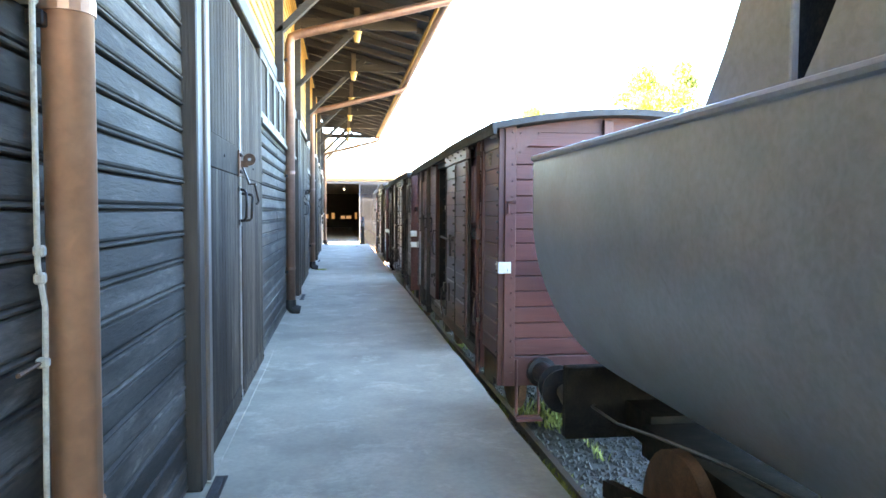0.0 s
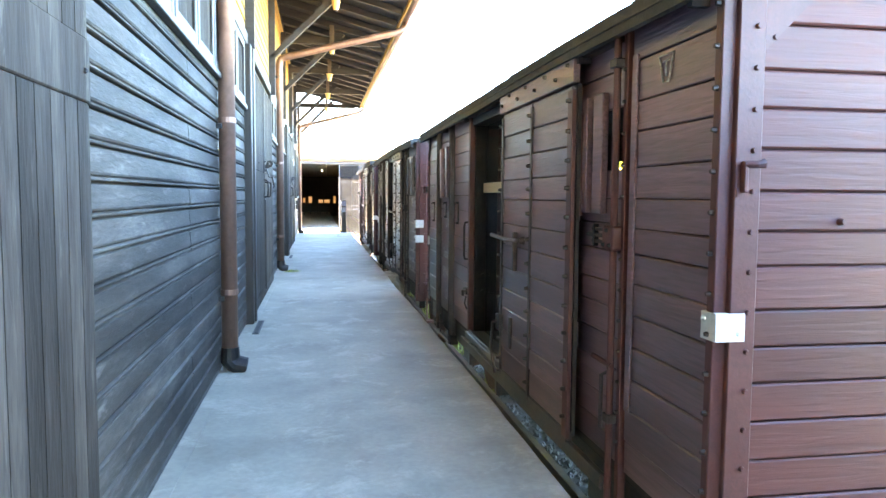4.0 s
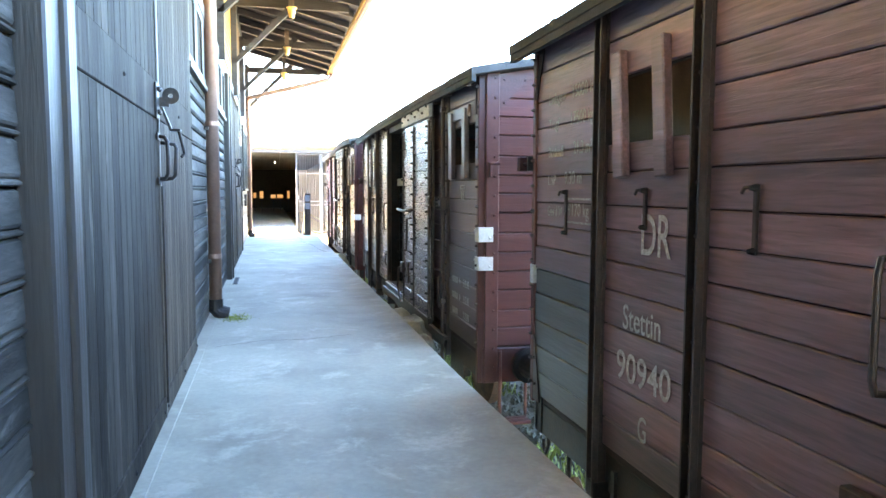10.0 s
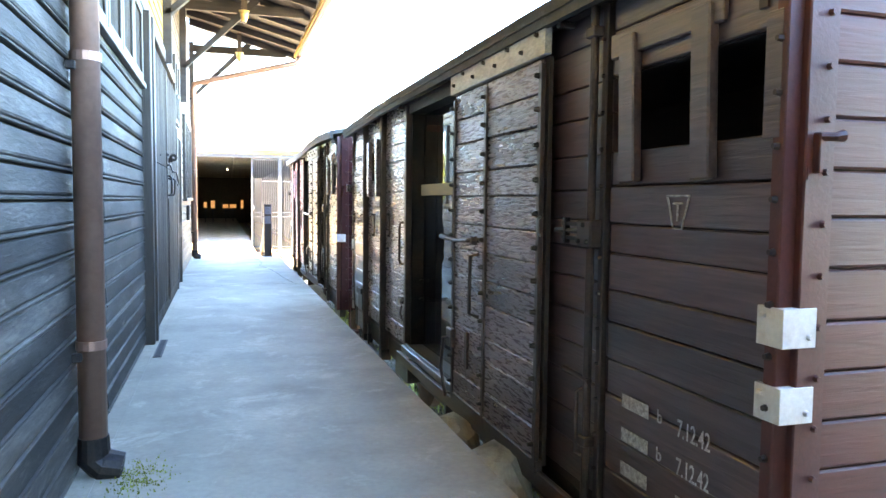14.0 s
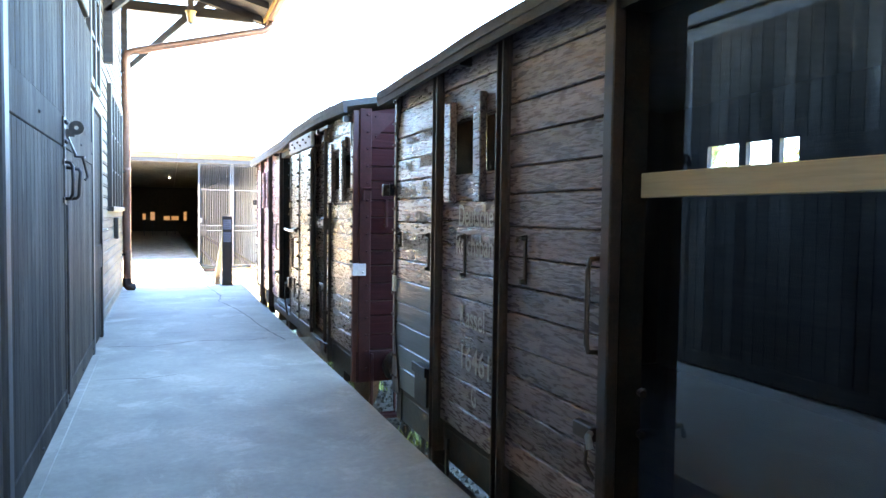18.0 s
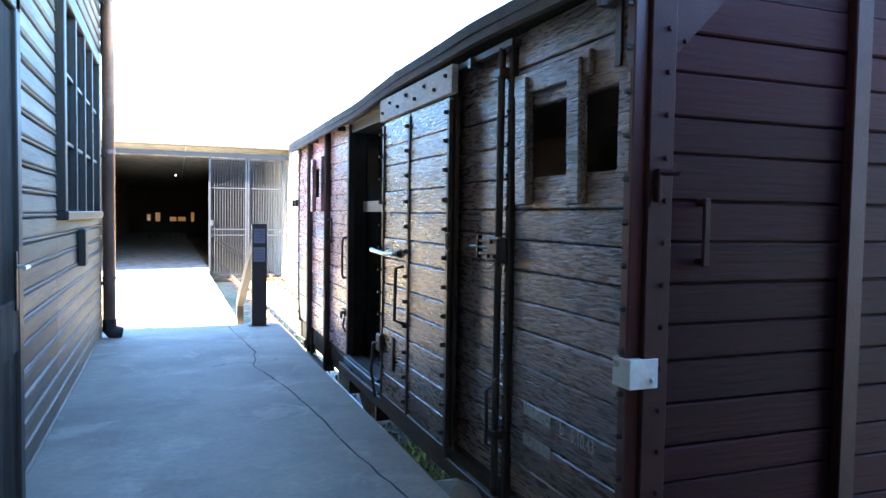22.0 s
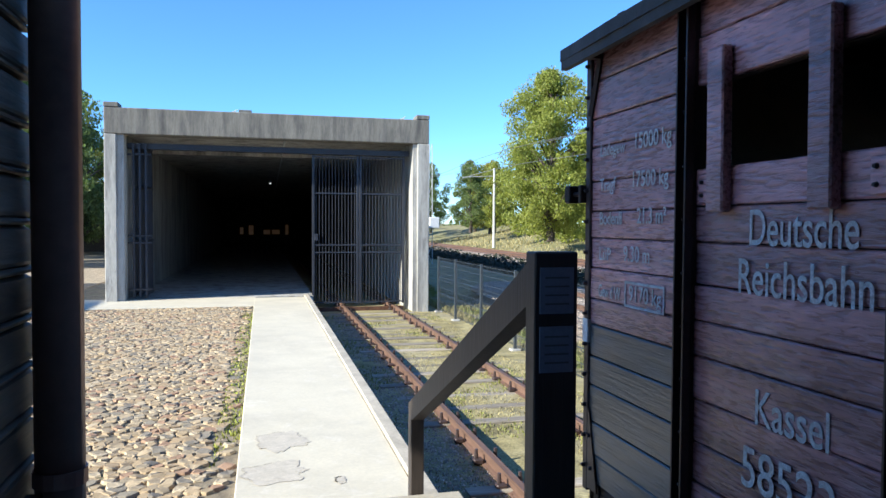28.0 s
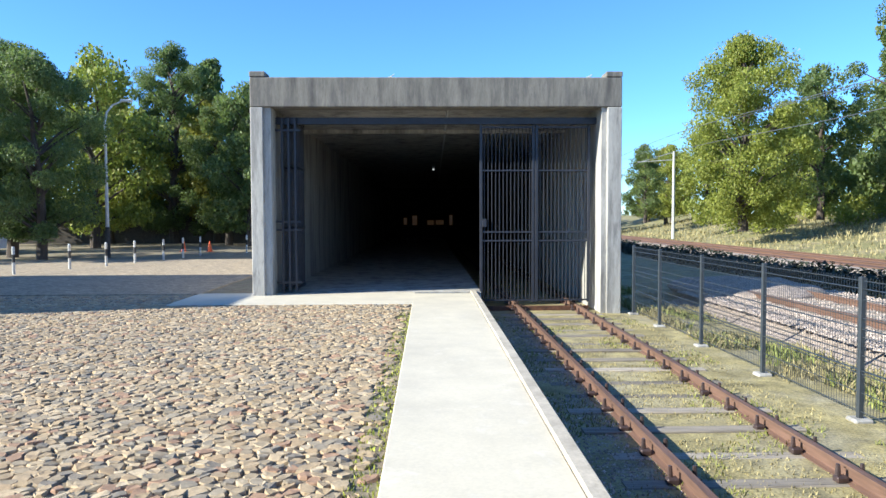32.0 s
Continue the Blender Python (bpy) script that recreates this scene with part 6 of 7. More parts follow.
stones("rubble", "broken stones between the platform and the wagons", 420, patchy(1.32, 1.7, 6, 32, RAILTOP - 0.13, 0.1, 9), 0.04, 0.12, grs, "tunnel_concrete")
# gravel takes the shade-darkened soil colour too
stones("shaded_gravel", "gravel under the wagons, shade put into its dark colour", 14000, patchy(1.3, 3.6, 3.5, 33.2, RAILTOP - 0.125, -0.6, 12), 0.02, 0.055, grs, "track_soil")
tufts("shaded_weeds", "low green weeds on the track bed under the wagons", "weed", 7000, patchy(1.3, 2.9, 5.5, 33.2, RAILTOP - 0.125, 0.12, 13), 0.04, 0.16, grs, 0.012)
for yb, s in ((19.1, 0.2), (18.3, 0.26), (17.7, 0.16), (26.9, 0.24)):
    bm = bmesh.new()
    bmesh.ops.create_icosphere(bm, subdivisions=2, radius=s)
    for v in bm.verts:
        v.co *= 1 + 0.35 * noise.noise(v.co * 5 + Vector((yb, 0, 0)))
    bm.transform(Matrix.Translation((1.46, yb, -0.24 - s * 0.4)))
    for v in bm.verts:
        if v.co.z < -0.45:
            v.co.z = RAILTOP - 0.25
    solid("concrete_lump", bm, "tunnel_concrete", "broken grey concrete lump below the platform edge", "rubble", group="concrete lumps")

# ---------------------------------------------------------------- handrail at the steps
rail = thing("handrail", "black-brown timber handrail post with two notices and sloping rail", "handrail", (0.98, 32.36, 0))
part("post", B(-0.09, 0.09, -0.05, 0.05, 0, 1.27, bevel=0.006), "black_post", rail)
bm = bmesh.new()
rv = [[bm.verts.new((x, y, z)) for y, z in ((0.051, 1.262), (2.60, 0.035), (2.60, -0.12), (0.051, 1.085))] for x in (-0.048, 0.048)]
for k in range(4):
    bm.faces.new((rv[0][k], rv[0][(k + 1) % 4], rv[1][(k + 1) % 4], rv[1][k]))
bm.faces.new(rv[0][::-1])
bm.faces.new(rv[1])
bmesh.ops.recalc_face_normals(bm, faces=bm.faces)
part("sloping_rail", bm, "black_post", rail)
part("lower_post", B(-0.05, 0.05, 2.50, 2.602, -0.75, -0.06, bevel=0.006), "black_post", rail)
for z0, z1 in ((1.03, 1.21), (0.80, 0.98)):
    nt = part("notice", B(-0.07, 0.07, -0.056, -0.051, z0, z1), "notice", rail, "small pale notice plate")
    for k in range(4):
        part("notice_line", B(-0.05, 0.05, -0.059, -0.0565, z0 + 0.035 + 0.034 * k, z0 + 0.042 + 0.034 * k), "wire", nt)
part("foot_plate", B(-0.12, 0.12, -0.08, 0.08, 0.0, 0.008), "iron", rail)

# ---------------------------------------------------------------- concrete tunnel
TY = 50.65
TX0, TX1 = -4.21, 4.67
tun = thing("tunnel", "long rectangular tunnel of rain-streaked grey concrete", "tunnel", (0, 0, 0), kind="structure")
TE = TY + 48
part("side_wall", B(TX0, TX0 + 0.45, TY + 0.02, TE, -1.6, 3.9), "tunnel_concrete", tun)
part("side_wall", B(TX1 - 0.45, TX1, TY + 0.02, TE, -1.7, 3.9), "tunnel_concrete", tun)
part("roof_slab", B(TX0, TX1, TY + 0.35, TE, 3.80, 4.30), "tunnel_concrete", tun)
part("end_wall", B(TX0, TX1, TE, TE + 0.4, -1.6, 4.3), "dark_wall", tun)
part("front_pillar", B(TX0 - 0.03, TX0 + 0.27, TY - 0.05, TY + 0.5, -1.5, 3.768, bevel=0.015), "tunnel_concrete", tun)
part("front_pillar", B(TX1 - 0.32, TX1 + 0.03, TY - 0.05, TY + 0.5, -1.7, 3.768, bevel=0.015), "tunnel_concrete", tun)
part("front_lintel", B(TX0 - 0.03, TX1 + 0.03, TY - 0.05, TY + 0.5, 3.772, 4.48, bevel=0.02), "lintel", tun)
for a, b in ((TX0 - 0.04, TX0 + 0.34), (TX1 - 0.36, TX1 + 0.04)):
    part("corner_block", B(a, b, TY - 0.06, TY + 0.45, 4.484, 4.62, bevel=0.02), "lintel", tun)
part("floor_slab", B(TX0 + 0.45, 1.33, TY + 0.56, TE, -1.5, WALK), "tunnel_concrete", tun)
part("pit_floor", B(1.335, TX1 - 0.45, TY + 0.5, TE, -1.7, -1.28), "soil", tun)
part("gate_track", B(TX0 + 0.3, TX1 - 0.4, TY + 0.55, TY + 0.68, 3.44, 3.60), "gate", tun)
part("conduit", T([(0.5, TY + 0.5, 3.76), (0.9, TE - 2, 3.76)], 0.03, 6), "grey_pole", tun)
part("inner_beam", B(TX0 + 0.45, TX1 - 0.45, TY + 4.6, TY + 4.9, 3.68, 3.795), "tunnel_concrete", tun)
for x, z, w, h in ((-0.95, 0.55, 0.35, 0.7), (-1.6, 0.6, 0.25, 0.5), (0.2, 0.55, 0.5, 0.35), (0.9, 0.55, 0.6, 0.35), (1.8, 0.5, 0.25, 0.8)):
    dsp = thing("lit_display", "small warm-lit display panel deep in the tunnel", "display", (x, TE - 12 + x * 1.5, WALK), group="lit displays")
    part("stand", B(-0.04, 0.04, -0.04, 0.04, 0, z + 0.75), "gate", dsp)
    part("panel", B(-w / 2, w / 2, -0.06, -0.045, z + 0.75, z + 0.75 + h), "glow_warm", dsp)
lm = thing("tunnel_lamp", "small white ceiling lamp in the tunnel", "lamp", (0.3, TY + 20, 3.6))
part("lamp_body", B(-0.06, 0.06, -0.06, 0.06, 0.05, 0.2), "gate", lm)
part("lamp_bulb", T([(0, 0, 0.05), (0, 0, -0.03)], 0.05, 10), "glow_white", lm)
tip = thing("concrete_tower", "pale square concrete tower standing behind the tunnel", "tower", (-1.85, TE + 3.5, -1.2))
part("shaft", B(-0.45, 0.75, -0.6, 0.6, 0, 13.5, bevel=0.03), "lintel", tip)
part("side_slab", B(-0.95, -0.50, -0.5, 0.5, 0, 13.3, bevel=0.03), "walk_concrete", tip)
for x, s in ((-0.9, 0.02), (3.9, 0.05)):
    fx = thing("roof_fixture", "small lightning conductor fitting on the tunnel roof", "fitting", (x, TY + 0.1, 4.47))
    part("base", B(-0.05, 0.05, -0.05, 0.05, 0, 0.04), "grey_pole", fx)
    part("rod", T([(0, 0, 0.04), (0.1, 0, 0.10)], 0.012, 6), "grey_pole", fx)

# barred gate leaves in the right half of the mouth, folded leaf on the left
GY = TY + 0.62


def gate_leaf(x0, x1, z0, z1, bars):
    g = thing("barred_gate", "tall blue-black steel gate leaf of upright bars", "gate", ((x0 + x1) / 2, GY, z0), group="tunnel gates")
    hw, h = (x1 - x0) / 2, z1 - z0
    for a, b in ((-hw, -hw + 0.07), (hw - 0.07, hw)):
        part("stile", B(a, b, -0.035, 0.035, 0, h, bevel=0.004), "gate", g)
    for z in (0.03, 1.53, 1.75, h - 1.15, h - 0.07):
        part("rail", B(-hw + 0.07, hw - 0.07, -0.02, 0.02, z, z + 0.04), "gate", g)
    bar = mesh_from(T([(0, 0, 0.05), (0, 0, h - 0.05)], 0.011, 6), "bar", "gate")
    for i in range(bars):
        lay("bar", bar, g, (-hw + 0.07 + (2 * hw - 0.14) * (i + 0.5) / bars, 0, 0))
    return g


gate_leaf(1.30, 2.68, -1.02, 3.42, 13)
gate_leaf(2.70, 4.08, -1.02, 3.42, 13)
part("lock_box", B(-0.62, -0.52, -0.06, 0.05, 1.9, 2.1, bevel=0.006), "gate", bpy.data.objects["barred_gate"])
fg = thing("folded_gate", "folded steel gate leaf standing against the tunnel wall", "gate", (-3.62, TY + 0.5, WALK))
for i, x in enumerate((0.0, 0.16, 0.32)):
    lf = part("leaf", B(x, x + 0.06, -0.05, 0.02, 0.05, 4.33, bevel=0.004), "gate", fg)
    bar = mesh_from(T([(x + 0.03, 0, 0.1), (x + 0.03, 0, 4.25)], 0.012, 6), "bar", "gate")
    for j in range(8):
        lay("bar", bar, lf, (0, 0.10 + 0.15 * j, 0))
    for z in (0.1, 1.6, 3.1, 4.25):
        part("rail", B(x + 0.01, x + 0.05, 0.02, 1.25, z, z + 0.05), "gate", lf)
for z in (0.25, 1.55, 1.75, 4.0):
    part("hinge", B(-0.12, 0.5, -0.09, -0.052, z, z + 0.05), "gate", fg)
solid("gate_sill", B(1.36, 4.05, GY - 0.06, GY + 0.06, -1.29, -1.12, bevel=0.006), "rust", "rusty steel sill under the gate", "sill", kind="structure")

# ---------------------------------------------------------------- mesh fence beside the track
fence = thing("mesh_fence", "anthracite welded-mesh fence with square posts", "fence", (0, 0, 0))
FY = (33.9, 36.4, 38.85, 41.35, 43.75, 46.15, 48.5, 50.45)
for i, y in enumerate(FY):
    x = 4.97
    part("post", B(x - 0.03, x + 0.03, y - 0.03, y + 0.03, -1.25, 0.43, bevel=0.004), "fence", fence)
    part("post_foot", B(x - 0.11, x + 0.11, y - 0.11, y + 0.11, -1.26, -1.20, bevel=0.02), "tunnel_concrete", fence)
    if i + 1 < len(FY):
        y1 = FY[i + 1]
        bm = bmesh.new()
        nv = int((y1 - y) / 0.055)
        for k in range(nv):
            yy = y + (y1 - y) * (k + 0.5) / nv
            box(bm, x - 0.002, x + 0.002, yy - 0.002, yy + 0.002, -1.15, 0.42)
        for k in range(8):
            zz = -1.12 + 0.215 * k
            box(bm, x - 0.005, x + 0.005, y + 0.03, y1 - 0.03, zz - 0.004, zz + 0.004)
        for zz in (-0.62, -0.14, 0.32):
            box(bm, x - 0.02, x + 0.02, y + 0.03, y1 - 0.03, zz - 0.03, zz - 0.024)
        part("mesh_panel", bm, "fence", fence)

# ---------------------------------------------------------------- main line beyond the fence
solid("ballast_bed", sweep([(6.6, -1.3), (7.4, -0.95), (11.2, -0.95), (12.0, -1.3)], 10, 53), "ballast", "ballast bed of a siding", "ballast", kind="structure")
stones("siding_ballast", "loose pinkish ballast stones", 16000, lambda rs: (rs.uniform(6.9, 8.15) if rs.random() < 0.6 else rs.uniform(8.5, 11.4), rs.uniform(36, 53), -0.96), 0.025, 0.06, grs)
siding = thing("siding_track", "rusty siding track on ballast", "railway track", (0, 0, 0), kind="structure")
for x in (8.3, 9.8):
    part("rail", sweep([(x + a, -0.80 + b) for a, b in RP], 10, 52.5), "rail", siding)
for i in range(34):
    lay("sleeper", plank(2.5, 0.24, 0.14, "sleeper", 0.012), siding, (9.05, 30.2 + 0.65 * i, -1.005))
bm = bmesh.new()
bmesh.ops.create_icosphere(bm, subdivisions=4, radius=1.0)
for v in bm.verts:
    v.co = Vector((v.co.x * 2.0, v.co.y * 2.6, max(-0.4, v.co.z * 0.30) * (1 + 0.3 * noise.noise(v.co * 3))))
bm.transform(Matrix.Translation((9.0, 53.5, -0.95)))
solid("ballast_heap", bm, "ballast", "low heap of ballast at the end of the siding", "ballast heap", kind="structure", smooth=True)
solid("main_bed", sweep([(14.6, -1.3), (15.8, -0.85), (20.2, -0.85), (21.4, -1.3)], -40, 260), "ballast", "ballast bed of the main line", "ballast", kind="structure")
main = thing("main_track", "orange-rusty main line track", "railway track", (0, 0, 0), kind="structure")
for x in (17.2, 18.7):
    part("rail", sweep([(x + a * 1.4, -0.68 + b) for a, b in RP], -40, 260), "rail", main)
solid("sleeper_band", B(16.6, 19.3, -40, 260, -0.95, -0.80), "rail", "row of rust-stained sleepers", "sleepers", kind="structure")
bm = bmesh.new()
NY, NX = 120, 14
grid = []
for j in range(NY + 1):
    y = -40 + 300 * j / NY
    grid.append([bm.verts.new((22 + 3.2 * i + (0.8 * noise.noise(Vector((y * 0.1, i, 0)))), y, -1.3 + 2.6 * min(1, i / 5) ** 1.2 + 0.5 * noise.noise(Vector((i * 0.5, y * 0.08, 2))) * min(1, i / 2))) for i in range(NX + 1)])
for a, b in zip(grid, grid[1:]):
    for i in range(NX):
        bm.faces.new((a[i], a[i + 1], b[i + 1], b[i]))
solid("embankment", bm, "bank", "sandy grassed bank beyond the main line", "bank", kind="structure", smooth=True)
def bank_place(rs):
    x = rs.uniform(22.5, 40)
    return x, rs.uniform(45, 130), -1.35 + 2.6 * min(1, (x - 22) / 16) ** 1.2


tufts("bank_grass", "dry grass on the bank", "dry_grass", 9000, bank_place, 0.15, 0.5, grs, 0.04)
# band of dark leaves that stands in for the tunnel's cast shadow
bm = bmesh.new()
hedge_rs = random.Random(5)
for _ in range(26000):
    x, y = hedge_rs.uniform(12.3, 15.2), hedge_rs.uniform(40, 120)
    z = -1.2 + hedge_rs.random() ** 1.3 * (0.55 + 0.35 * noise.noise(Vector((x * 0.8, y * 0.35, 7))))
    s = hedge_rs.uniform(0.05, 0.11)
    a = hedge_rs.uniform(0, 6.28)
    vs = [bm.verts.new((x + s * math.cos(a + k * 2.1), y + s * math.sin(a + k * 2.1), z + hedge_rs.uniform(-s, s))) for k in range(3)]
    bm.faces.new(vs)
solid("low_scrub", bm, "scrub", "low scrub between the tracks, coloured dark as the tunnel's shadow", "scrub", kind="stuff")


# ---------------------------------------------------------------- trees
def leaf_cloud(rs, clumps, per, size):
    vs, fs = [], []
    for (cx, cy, cz, r) in clumps:
        for _ in range(per):
            u = rs.uniform(-1, 1)
            a = rs.uniform(0, 6.28)
            q = r * (rs.random() ** 0.4)
            w = math.sqrt(1 - u * u)
            px, py, pz = cx + q * w * math.cos(a), cy + q * w * math.sin(a), cz + q * u * 0.85
            s = size * rs.uniform(0.6, 1.4)
            e = Euler((rs.uniform(0, 6.28), rs.uniform(0, 6.28), rs.uniform(0, 6.28)))
            o = len(vs)
            for d in ((-s, 0, 0), (0, -s * 0.55, 0), (s, 0, 0), (0, s * 0.55, 0)):
                v = Vector(d)
                v.rotate(e)
                vs.append((px + v.x, py + v.y, pz + v.z))
            fs.append((o, o + 1, o + 2, o + 3))
    me = bpy.data.meshes.new("crown")
    me.from_pydata(vs, [], fs)
    return me


def tree_meshes(seed, h, spread, mat, clumps_n=46, per=420, size=0.15, start=0.22, cone=0.0, clump=(0.24, 0.46)):
    rs = random.Random(seed)
    clumps = []
    bm = bmesh.new()
    top = h * 0.88
    trunk = [(rs.uniform(-0.1, 0.1) * k, rs.uniform(-0.1, 0.1) * k, top * k / 6) for k in range(7)]
    tube(bm, trunk, [max(0.03, 0.028 * h * (1 - 0.14 * k)) for k in range(7)], 9)
    for i in range(clumps_n):
        f = start + (1 - start) * (i + rs.random()) / clumps_n
        z = h * f
        a = rs.uniform(0, 6.28)
        prof = math.sin(math.pi * min(1, (f - start) / (1 - start) * 0.92 + 0.08)) ** 0.6
        if cone:
            prof = (1 - (f - start) / (1 - start)) ** 0.8 * 0.9 + 0.1
        r = spread * prof * rs.uniform(0.25, 1.0)
        c = (r * math.cos(a), r * math.sin(a), z + rs.uniform(-0.3, 0.3))
        clumps.append((*c, rs.uniform(*clump) * spread))
        z0 = max(h * 0.12, z - r * 0.7)
        if i % 2 == 0:
            tube(bm, [(0, 0, z0), (c[0] * 0.5, c[1] * 0.5, (z0 + c[2]) / 2 + 0.1), c], [0.012 * h * (1 - f * 0.6), 0.008 * h * (1 - f * 0.6), 0.01], 5)
    crown = leaf_cloud(rs, clumps, per, size)
    crown.materials.append(M[mat])
    return mesh_from(bm, "trunk", "bark"), crown


def plant_tree(meshes, x, y, z, label, scale=1.0, turn=0.0, group="trees"):
    t = thing("tree", label, "tree", (x, y, z), group=group)
    t.rotation_euler = (0, 0, turn)
    t.scale = (scale, scale, scale)
    part("trunk", meshes[0], None, t)
    part("crown", meshes[1], None, t)
    return t


green = tree_meshes(1, 10, 3.7, "leaf_green", 54, 250, 0.115, 0.12, clump=(0.17, 0.34))
dark = tree_meshes(2, 11, 3.4, "leaf_dark", 54, 250, 0.115, 0.12, clump=(0.17, 0.34))
yellow = tree_meshes(3, 9, 3.2, "leaf_yellow", 54, 250, 0.115, 0.12, clump=(0.17, 0.34))
tall = tree_meshes(4, 15, 3.0, "leaf_dark", 50, 230, 0.18, 0.12, cone=1)
oak = tree_meshes(21, 13.4, 5.0, "leaf_green", 150, 440, 0.088, 0.08, clump=(0.14, 0.27))
elm = tree_meshes(22, 18, 5.6, "leaf_dark", 130, 700, 0.08, 0.06, clump=(0.10, 0.20))
lime = tree_meshes(23, 11, 3.8, "leaf_dark", 90, 600, 0.068, 0.12, clump=(0.13, 0.25))
LG, LD, LY = "leafy green deciduous tree in early autumn", "dark green dense broadleaf tree", "yellowing broadleaf tree in early autumn"
# beyond the main line
rail_trees_a = (
    (oak, 23.4, 86, 0.0, 1.04, 0.3, LG),
    (elm, 38.5, 88, 0.8, 1.02, 1.0, LD),
    (dark, 45, 84, 0.8, 1.2, 2.0, LD),
    (green, 15, 128, -1, 0.8, 2.3, LG),
    (dark, 20, 124, -1, 0.85, 0.6, LD),
    (yellow, 31, 126, 0, 1.1, 1.3, LY),
    (green, 38, 130, 0, 1.3, 2.6, LG),
    (dark, 46, 126, 0, 1.3, 0.2, LD),
    (green, 54, 122, 0, 1.3, 1.2, LG),
    (dark, 32.5, 92, 0.8, 1.1, 1.0, LD),
    (tall, 43, 98, 1.0, 1.25, 0.5, LD),
    (tall, 46, 92, 1.0, 1.35, 2.4, LD),
)
rail_trees_b = (
    (dark, 24, 112, 0.4, 0.75, 1.5, LD),
    (green, 29, 118, 0.4, 0.85, 0.8, LG),
    (dark, 34, 112, 0.6, 0.9, 2.9, LD),
    (green, 39, 108, 0.8, 1.0, 1.1, LG),
    (dark, 50, 104, 1, 1.3, 0.1, LD),
    (green, 22, 140, 0, 0.9, 0.2, LG),
    (dark, 27, 146, 0, 1.0, 0.7, LD),
    (yellow, 19, 150, 0, 0.9, 1.7, LY),
    (green, 33, 140, 0, 1.0, 2.2, LG),
    (dark, 16, 160, 0, 0.9, 3.0, LD),
    (green, 12, 165, 0, 0.8, 0.9, LG),
    (green, 42, 72, 1, 1.1, 0.9, LG),
)
rail_trees_c = (
    (dark, 50, 78, 1, 1.2, 1.9, LD),
    (tall, 56, 84, 1, 1.2, 2.9, LD),
    (green, 44, 120, 1, 1.1, 0.4, LG),
    (dark, 56, 112, 1, 1.2, 2.1, LD),
    (green, 60, 96, 1, 1.2, 0.6, LG),
)
for kind, x, y, z, s, r, lab in rail_trees_a + rail_trees_b + rail_trees_c:
    plant_tree(kind, x, y, z, lab, s, r, "trees beyond the railway")
# yard side
yard_trees_a = (
    (lime, -18.0, 67, -0.8, 0.84, 0.4, LD),
    (yellow, -16.0, 88, -0.8, 1.2, 0.7, LY),
    (dark, -21.0, 95, -0.8, 1.2, 1.9, LD),
    (dark, -12.0, 82, -0.8, 0.95, 1.2, LD),
    (dark, -8.5, 88, -0.8, 0.9, 2.0, LD),
    (lime, -20.5, 69, -0.8, 0.92, 1.8, LD),
    (elm, -19.2, 88, -0.8, 0.80, 1.1, LG),
    (lime, -14.0, 84, -0.8, 0.90, 2.2, LD),
    (green, -21.5, 80, -0.8, 1.2, 0.2, LG),
    (tall, -17.5, 92, -0.8, 0.95, 2.6, LD),
    (yellow, -24, 88, -0.8, 1.25, 0.9, LY),
    (green, -11.5, 92, -0.8, 0.95, 1.6, LG),
)
yard_trees_b = (
    (dark, -9.0, 95, -0.8, 0.9, 0.3, LD),
    (dark, -24, 64, -0.8, 0.9, 3.0, LD),
    (green, -28, 74, -0.8, 1.1, 2.0, LG),
    (dark, -30, 84, -0.8, 1.2, 1.4, LD),
    (yellow, -13, 100, -0.8, 1.05, 0.5, LY),
    (dark, -20, 104, -0.8, 1.2, 0.1, LD),
    (green, -28, 100, -0.8, 1.2, 0.7, LG),
    (dark, -34, 92, -0.8, 1.2, 2.7, LD),
)
for kind, x, y, z, s, r, lab in yard_trees_a + yard_trees_b:
    plant_tree(kind, x, y, z, lab, s, r, "trees beyond the yard")
far_rs = random.Random(31)
far_clumps = [(x + far_rs.uniform(-4, 4), 172 + far_rs.uniform(-8, 8), far_rs.uniform(0, 8), far_rs.uniform(1.6, 3.0)) for x in range(-60, 140, 2)]
far_clumps += [(62 + far_rs.uniform(-4, 4), y, far_rs.uniform(0, 8), far_rs.uniform(1.6, 3.0)) for y in range(40, 170, 2)]
fw = leaf_cloud(far_rs, far_clumps, 150, 0.42)
fw.materials.append(M["leaf_dark"])
tagged(new("far_woods", fw), "belt of distant green woods", "woods", kind="stuff")
shrub_rs = random.Random(33)
sc_ = [(x + shrub_rs.uniform(-1, 1), 92 + shrub_rs.uniform(-3, 10), 0.4 + shrub_rs.uniform(0, 2.0), shrub_rs.uniform(0.7, 1.5)) for x in [24 + 0.45 * k for k in range(80)]]
sh_ = leaf_cloud(shrub_rs, sc_, 240, 0.13)
sh_.materials.append(M["leaf_green"])
tagged(new("undergrowth", sh_), "green undergrowth below the trees on the bank", "bushes", kind="stuff")
# plain neighbouring building whose shadow lies on the yard
nbh = thing("neighbour_building", "plain dark building beside the yard that shades the cobbles", "building", (-21.5, 49.6, -0.8))
part("wall", B(-4.5, 4.5, -4.3, 4.3, 0, 6.55), "dark_wall", nbh)
part("roof", B(-4.6, 4.6, -4.35, 4.35, 6.554, 6.72), "roof_felt", nbh)
solid("boundary_wall", B(-60, -5, 88, 88.4, -1.0, 1.6), "dark_wall", "long dark boundary wall behind the trees", "wall", kind="structure")
solid("lawn", B(-60, -5.5, 73.5, 88, -1.3, -0.79), "moss", "strip of green lawn beyond the yard", "lawn", kind="structure")
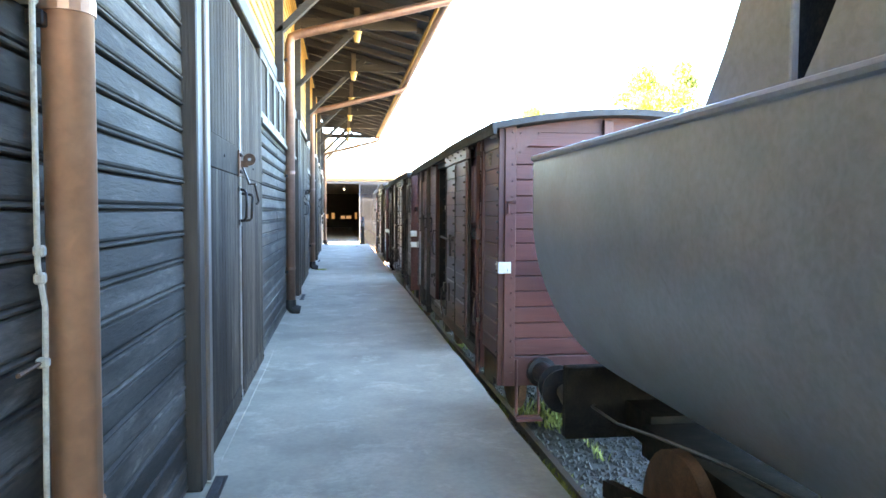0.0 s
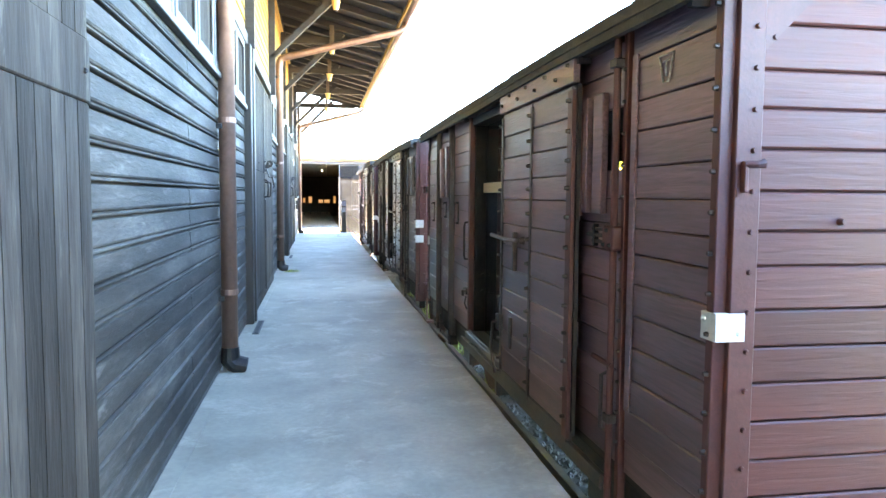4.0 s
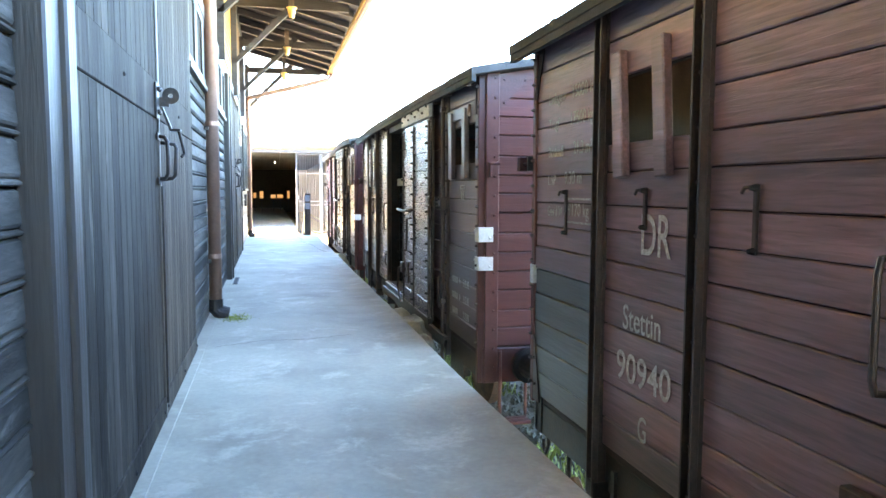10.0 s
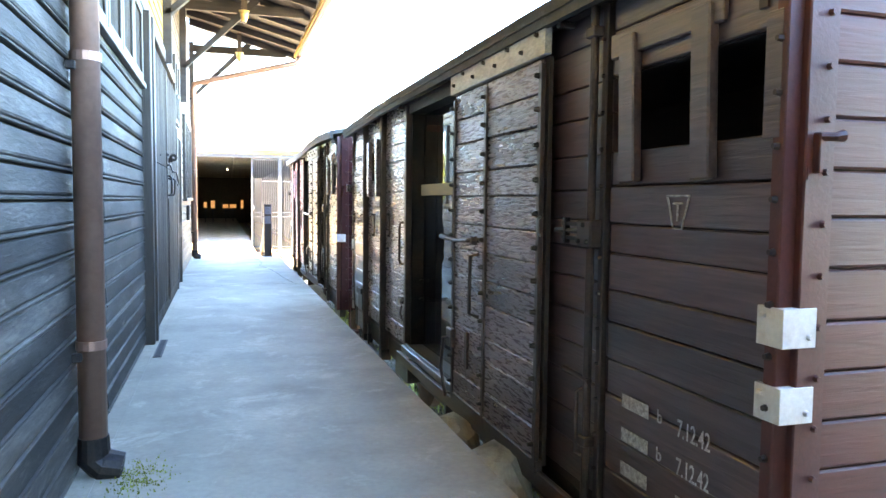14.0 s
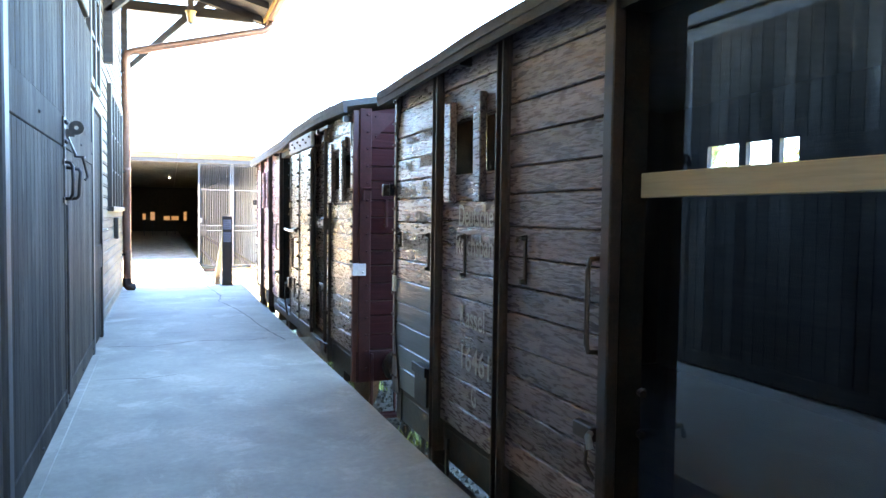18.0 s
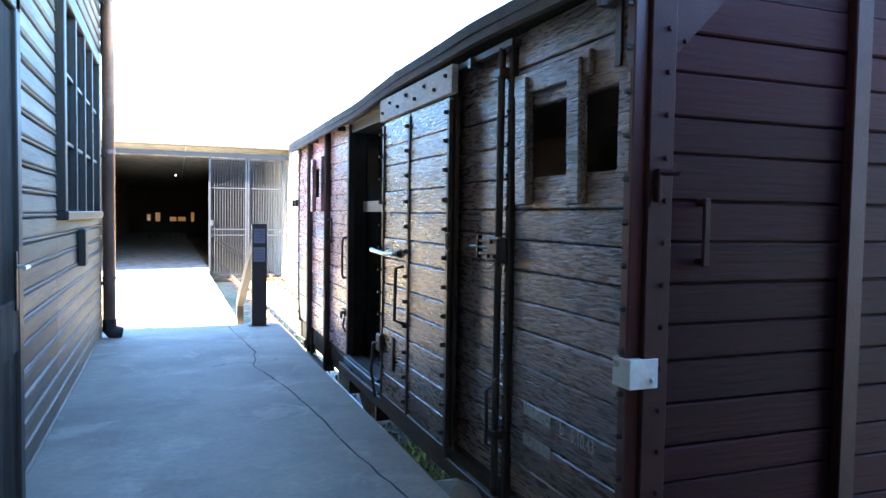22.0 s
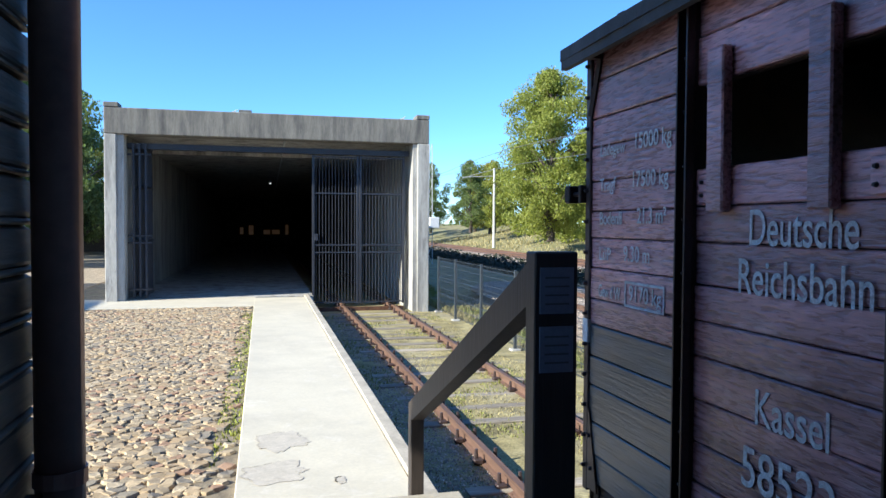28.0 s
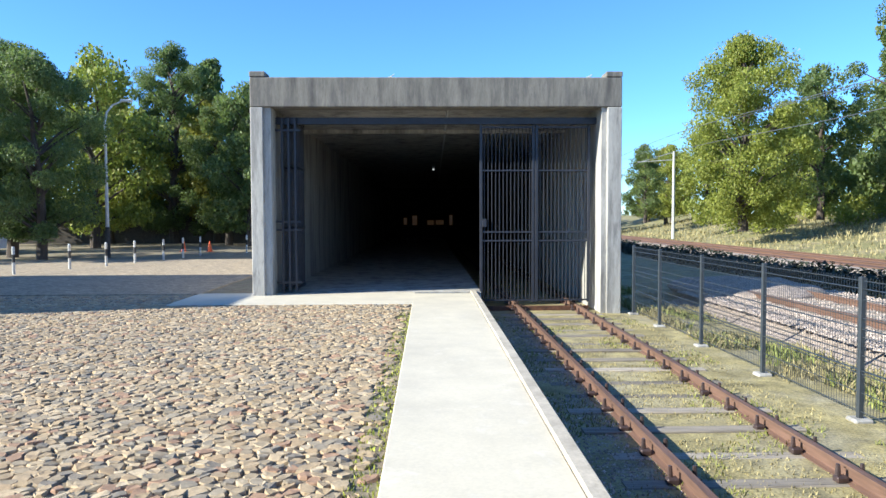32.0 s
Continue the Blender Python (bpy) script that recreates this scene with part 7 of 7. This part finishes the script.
solid("road", B(-60, -4.5, 66.5, 73.4, -1.3, -0.795), "asphalt", "asphalt road beyond the yard", "road", kind="structure")

# bollards, cones, lamp, catenary poles and wires
bol = thing("bollard", "white and grey steel bollard on the yard edge", "bollard", (-14.1, 57.9, -0.81), group="bollards")
part("tube", T([(0, 0, 0), (0, 0, 0.95)], 0.05, 10), "grey_pole", bol)
part("band", T([(0, 0, 0.45), (0, 0, 0.72)], 0.053, 10), "crack", bol)
part("cap", T([(0, 0, 0.95), (0, 0, 0.99)], [0.05, 0.03], 10), "grey_pole", bol)
for x, y in ((-13.4, 60.3), (-12.8, 62.0), (-12.4, 63.8), (-12.0, 66.0), (-11.8, 68.0), (-11.6, 70.0), (-10.0, 73.0), (-15.0, 56.0), (-16.0, 54.2)):
    copy_thing(bol, pose(x, y, -0.81))
cone = thing("traffic_cone", "small orange and white traffic cone on the road edge", "cone", (-12.4, 74.2, -0.8), group="cones")
part("cone_body", T([(0, 0, 0.02), (0, 0, 0.6)], [0.16, 0.03], 10), "orange", cone)
part("cone_base", B(-0.2, 0.2, -0.2, 0.2, 0, 0.03), "orange", cone)
copy_thing(cone, pose(-14.0, 74.6, -0.8))
lampp = thing("street_lamp", "tall grey steel street lamp with a curved arm", "street lamp", (-15.6, 68.5, -0.8))
part("pole", T([(0, 0, 0), (0, 0, 3), (0, 0, 6.6), (0.10, 0, 7.05), (0.40, 0, 7.4), (0.85, 0, 7.58)], [0.10, 0.08, 0.055, 0.05, 0.045, 0.04], 10), "grey_pole", lampp)
part("head", B(0.78, 1.32, -0.12, 0.12, 7.55, 7.66, bevel=0.03), "grey_pole", lampp)
part("sleeve", T([(0, 0, 0), (0, 0, 1.5)], 0.115, 10), "crack", lampp)
for x, y in ((23.0, 100.0), (21.5, 34.0), (14.2, 130.0), (22.0, 180.0)):
    p = thing("catenary_mast", "pale concrete mast of the overhead line", "mast", (x, y, -1.0), group="catenary masts")
    part("mast", T([(0, 0, 0), (0, 0, 8.2)], [0.15, 0.11], 8), "grey_pole", p)
    part("arm", T([(0, 0, 7.4), (-3.4, 0, 7.2)], 0.035, 6), "grey_pole", p)
    part("stay", T([(0, 0, 8.1), (-3.0, 0, 7.25)], 0.02, 6), "grey_pole", p)
wires = thing("overhead_wires", "thin overhead wires along the main line", "wires", (0, 0, 0))
for x, z in ((18.0, 5.6), (18.1, 6.9), (21.3, 7.6)):
    pts = []
    for i in range(61):
        y = -40 + 220 * i / 60
        pts.append((x, y, z - 0.0 + 0.25 * math.cos((y - 84) * 2 * math.pi / 50)))
    part("wire", T(pts, 0.018, 5), "wire", wires)
lp = thing("line_pole", "slender lattice mast with a white cabinet beside the tunnel", "mast", (10.45, 75, -1.2))
for dx in (-0.13, 0.13):
    part("leg", T([(dx, 0, 0), (dx * 0.7, 0, 7.8)], 0.025, 6), "grey_pole", lp)
for k in range(12):
    u, v = k / 12, (k + 1) / 12
    part("brace", T([(0.13 * (1 - 0.3 * u) * (-1) ** k, 0, 7.8 * u), (0.13 * (1 - 0.3 * v) * (-1) ** (k + 1), 0, 7.8 * v)], 0.015, 5), "grey_pole", lp)
part("cabinet", B(-0.1, 0.55, -0.2, 0.2, 2.35, 3.05, bevel=0.03), "plate_white", lp, "white equipment cabinet")

# parked car far off in the yard
car = thing("car", "white parked car at the far edge of the yard", "car", (-24.0, 73.0, -0.79))
bm = sweep([(-0.85, 0.3), (0.85, 0.3), (0.85, 0.8), (0.7, 0.95), (0.6, 1.42), (-0.6, 1.42), (-0.7, 0.95), (-0.85, 0.8)], -1.2, 1.2)
part("body", bm, "car_white", car)
part("bonnet", B(-0.83, 0.83, -2.0, -1.203, 0.3, 0.9, bevel=0.08), "car_white", car)
part("window", B(-0.6, 0.6, -1.225, -1.204, 0.98, 1.36), "glass", car)
for x in (-0.85, 0.7):
    for y in (-1.4, 1.0):
        part("wheel", T([(x, y, 0.3), (x + 0.16, y, 0.3)], 0.3, 14), "rubber", car)

# tree tops over the wagons, seen from the near end of the platform
plant_tree(green, 24.5, 56.0, -0.9, LG, 1.35, 0.5, "trees beyond the railway")

# the nearest cobbles, each laid singly
for cx, cy, sc, an, k in near_cobbles:
    ob = new("cobble", near_meshes[k])
    ob.parent = yard
    ob.location = (cx, cy, WALK - 0.045)
    ob.rotation_euler = (0, 0, an)
    ob.scale = (sc, sc, 1)
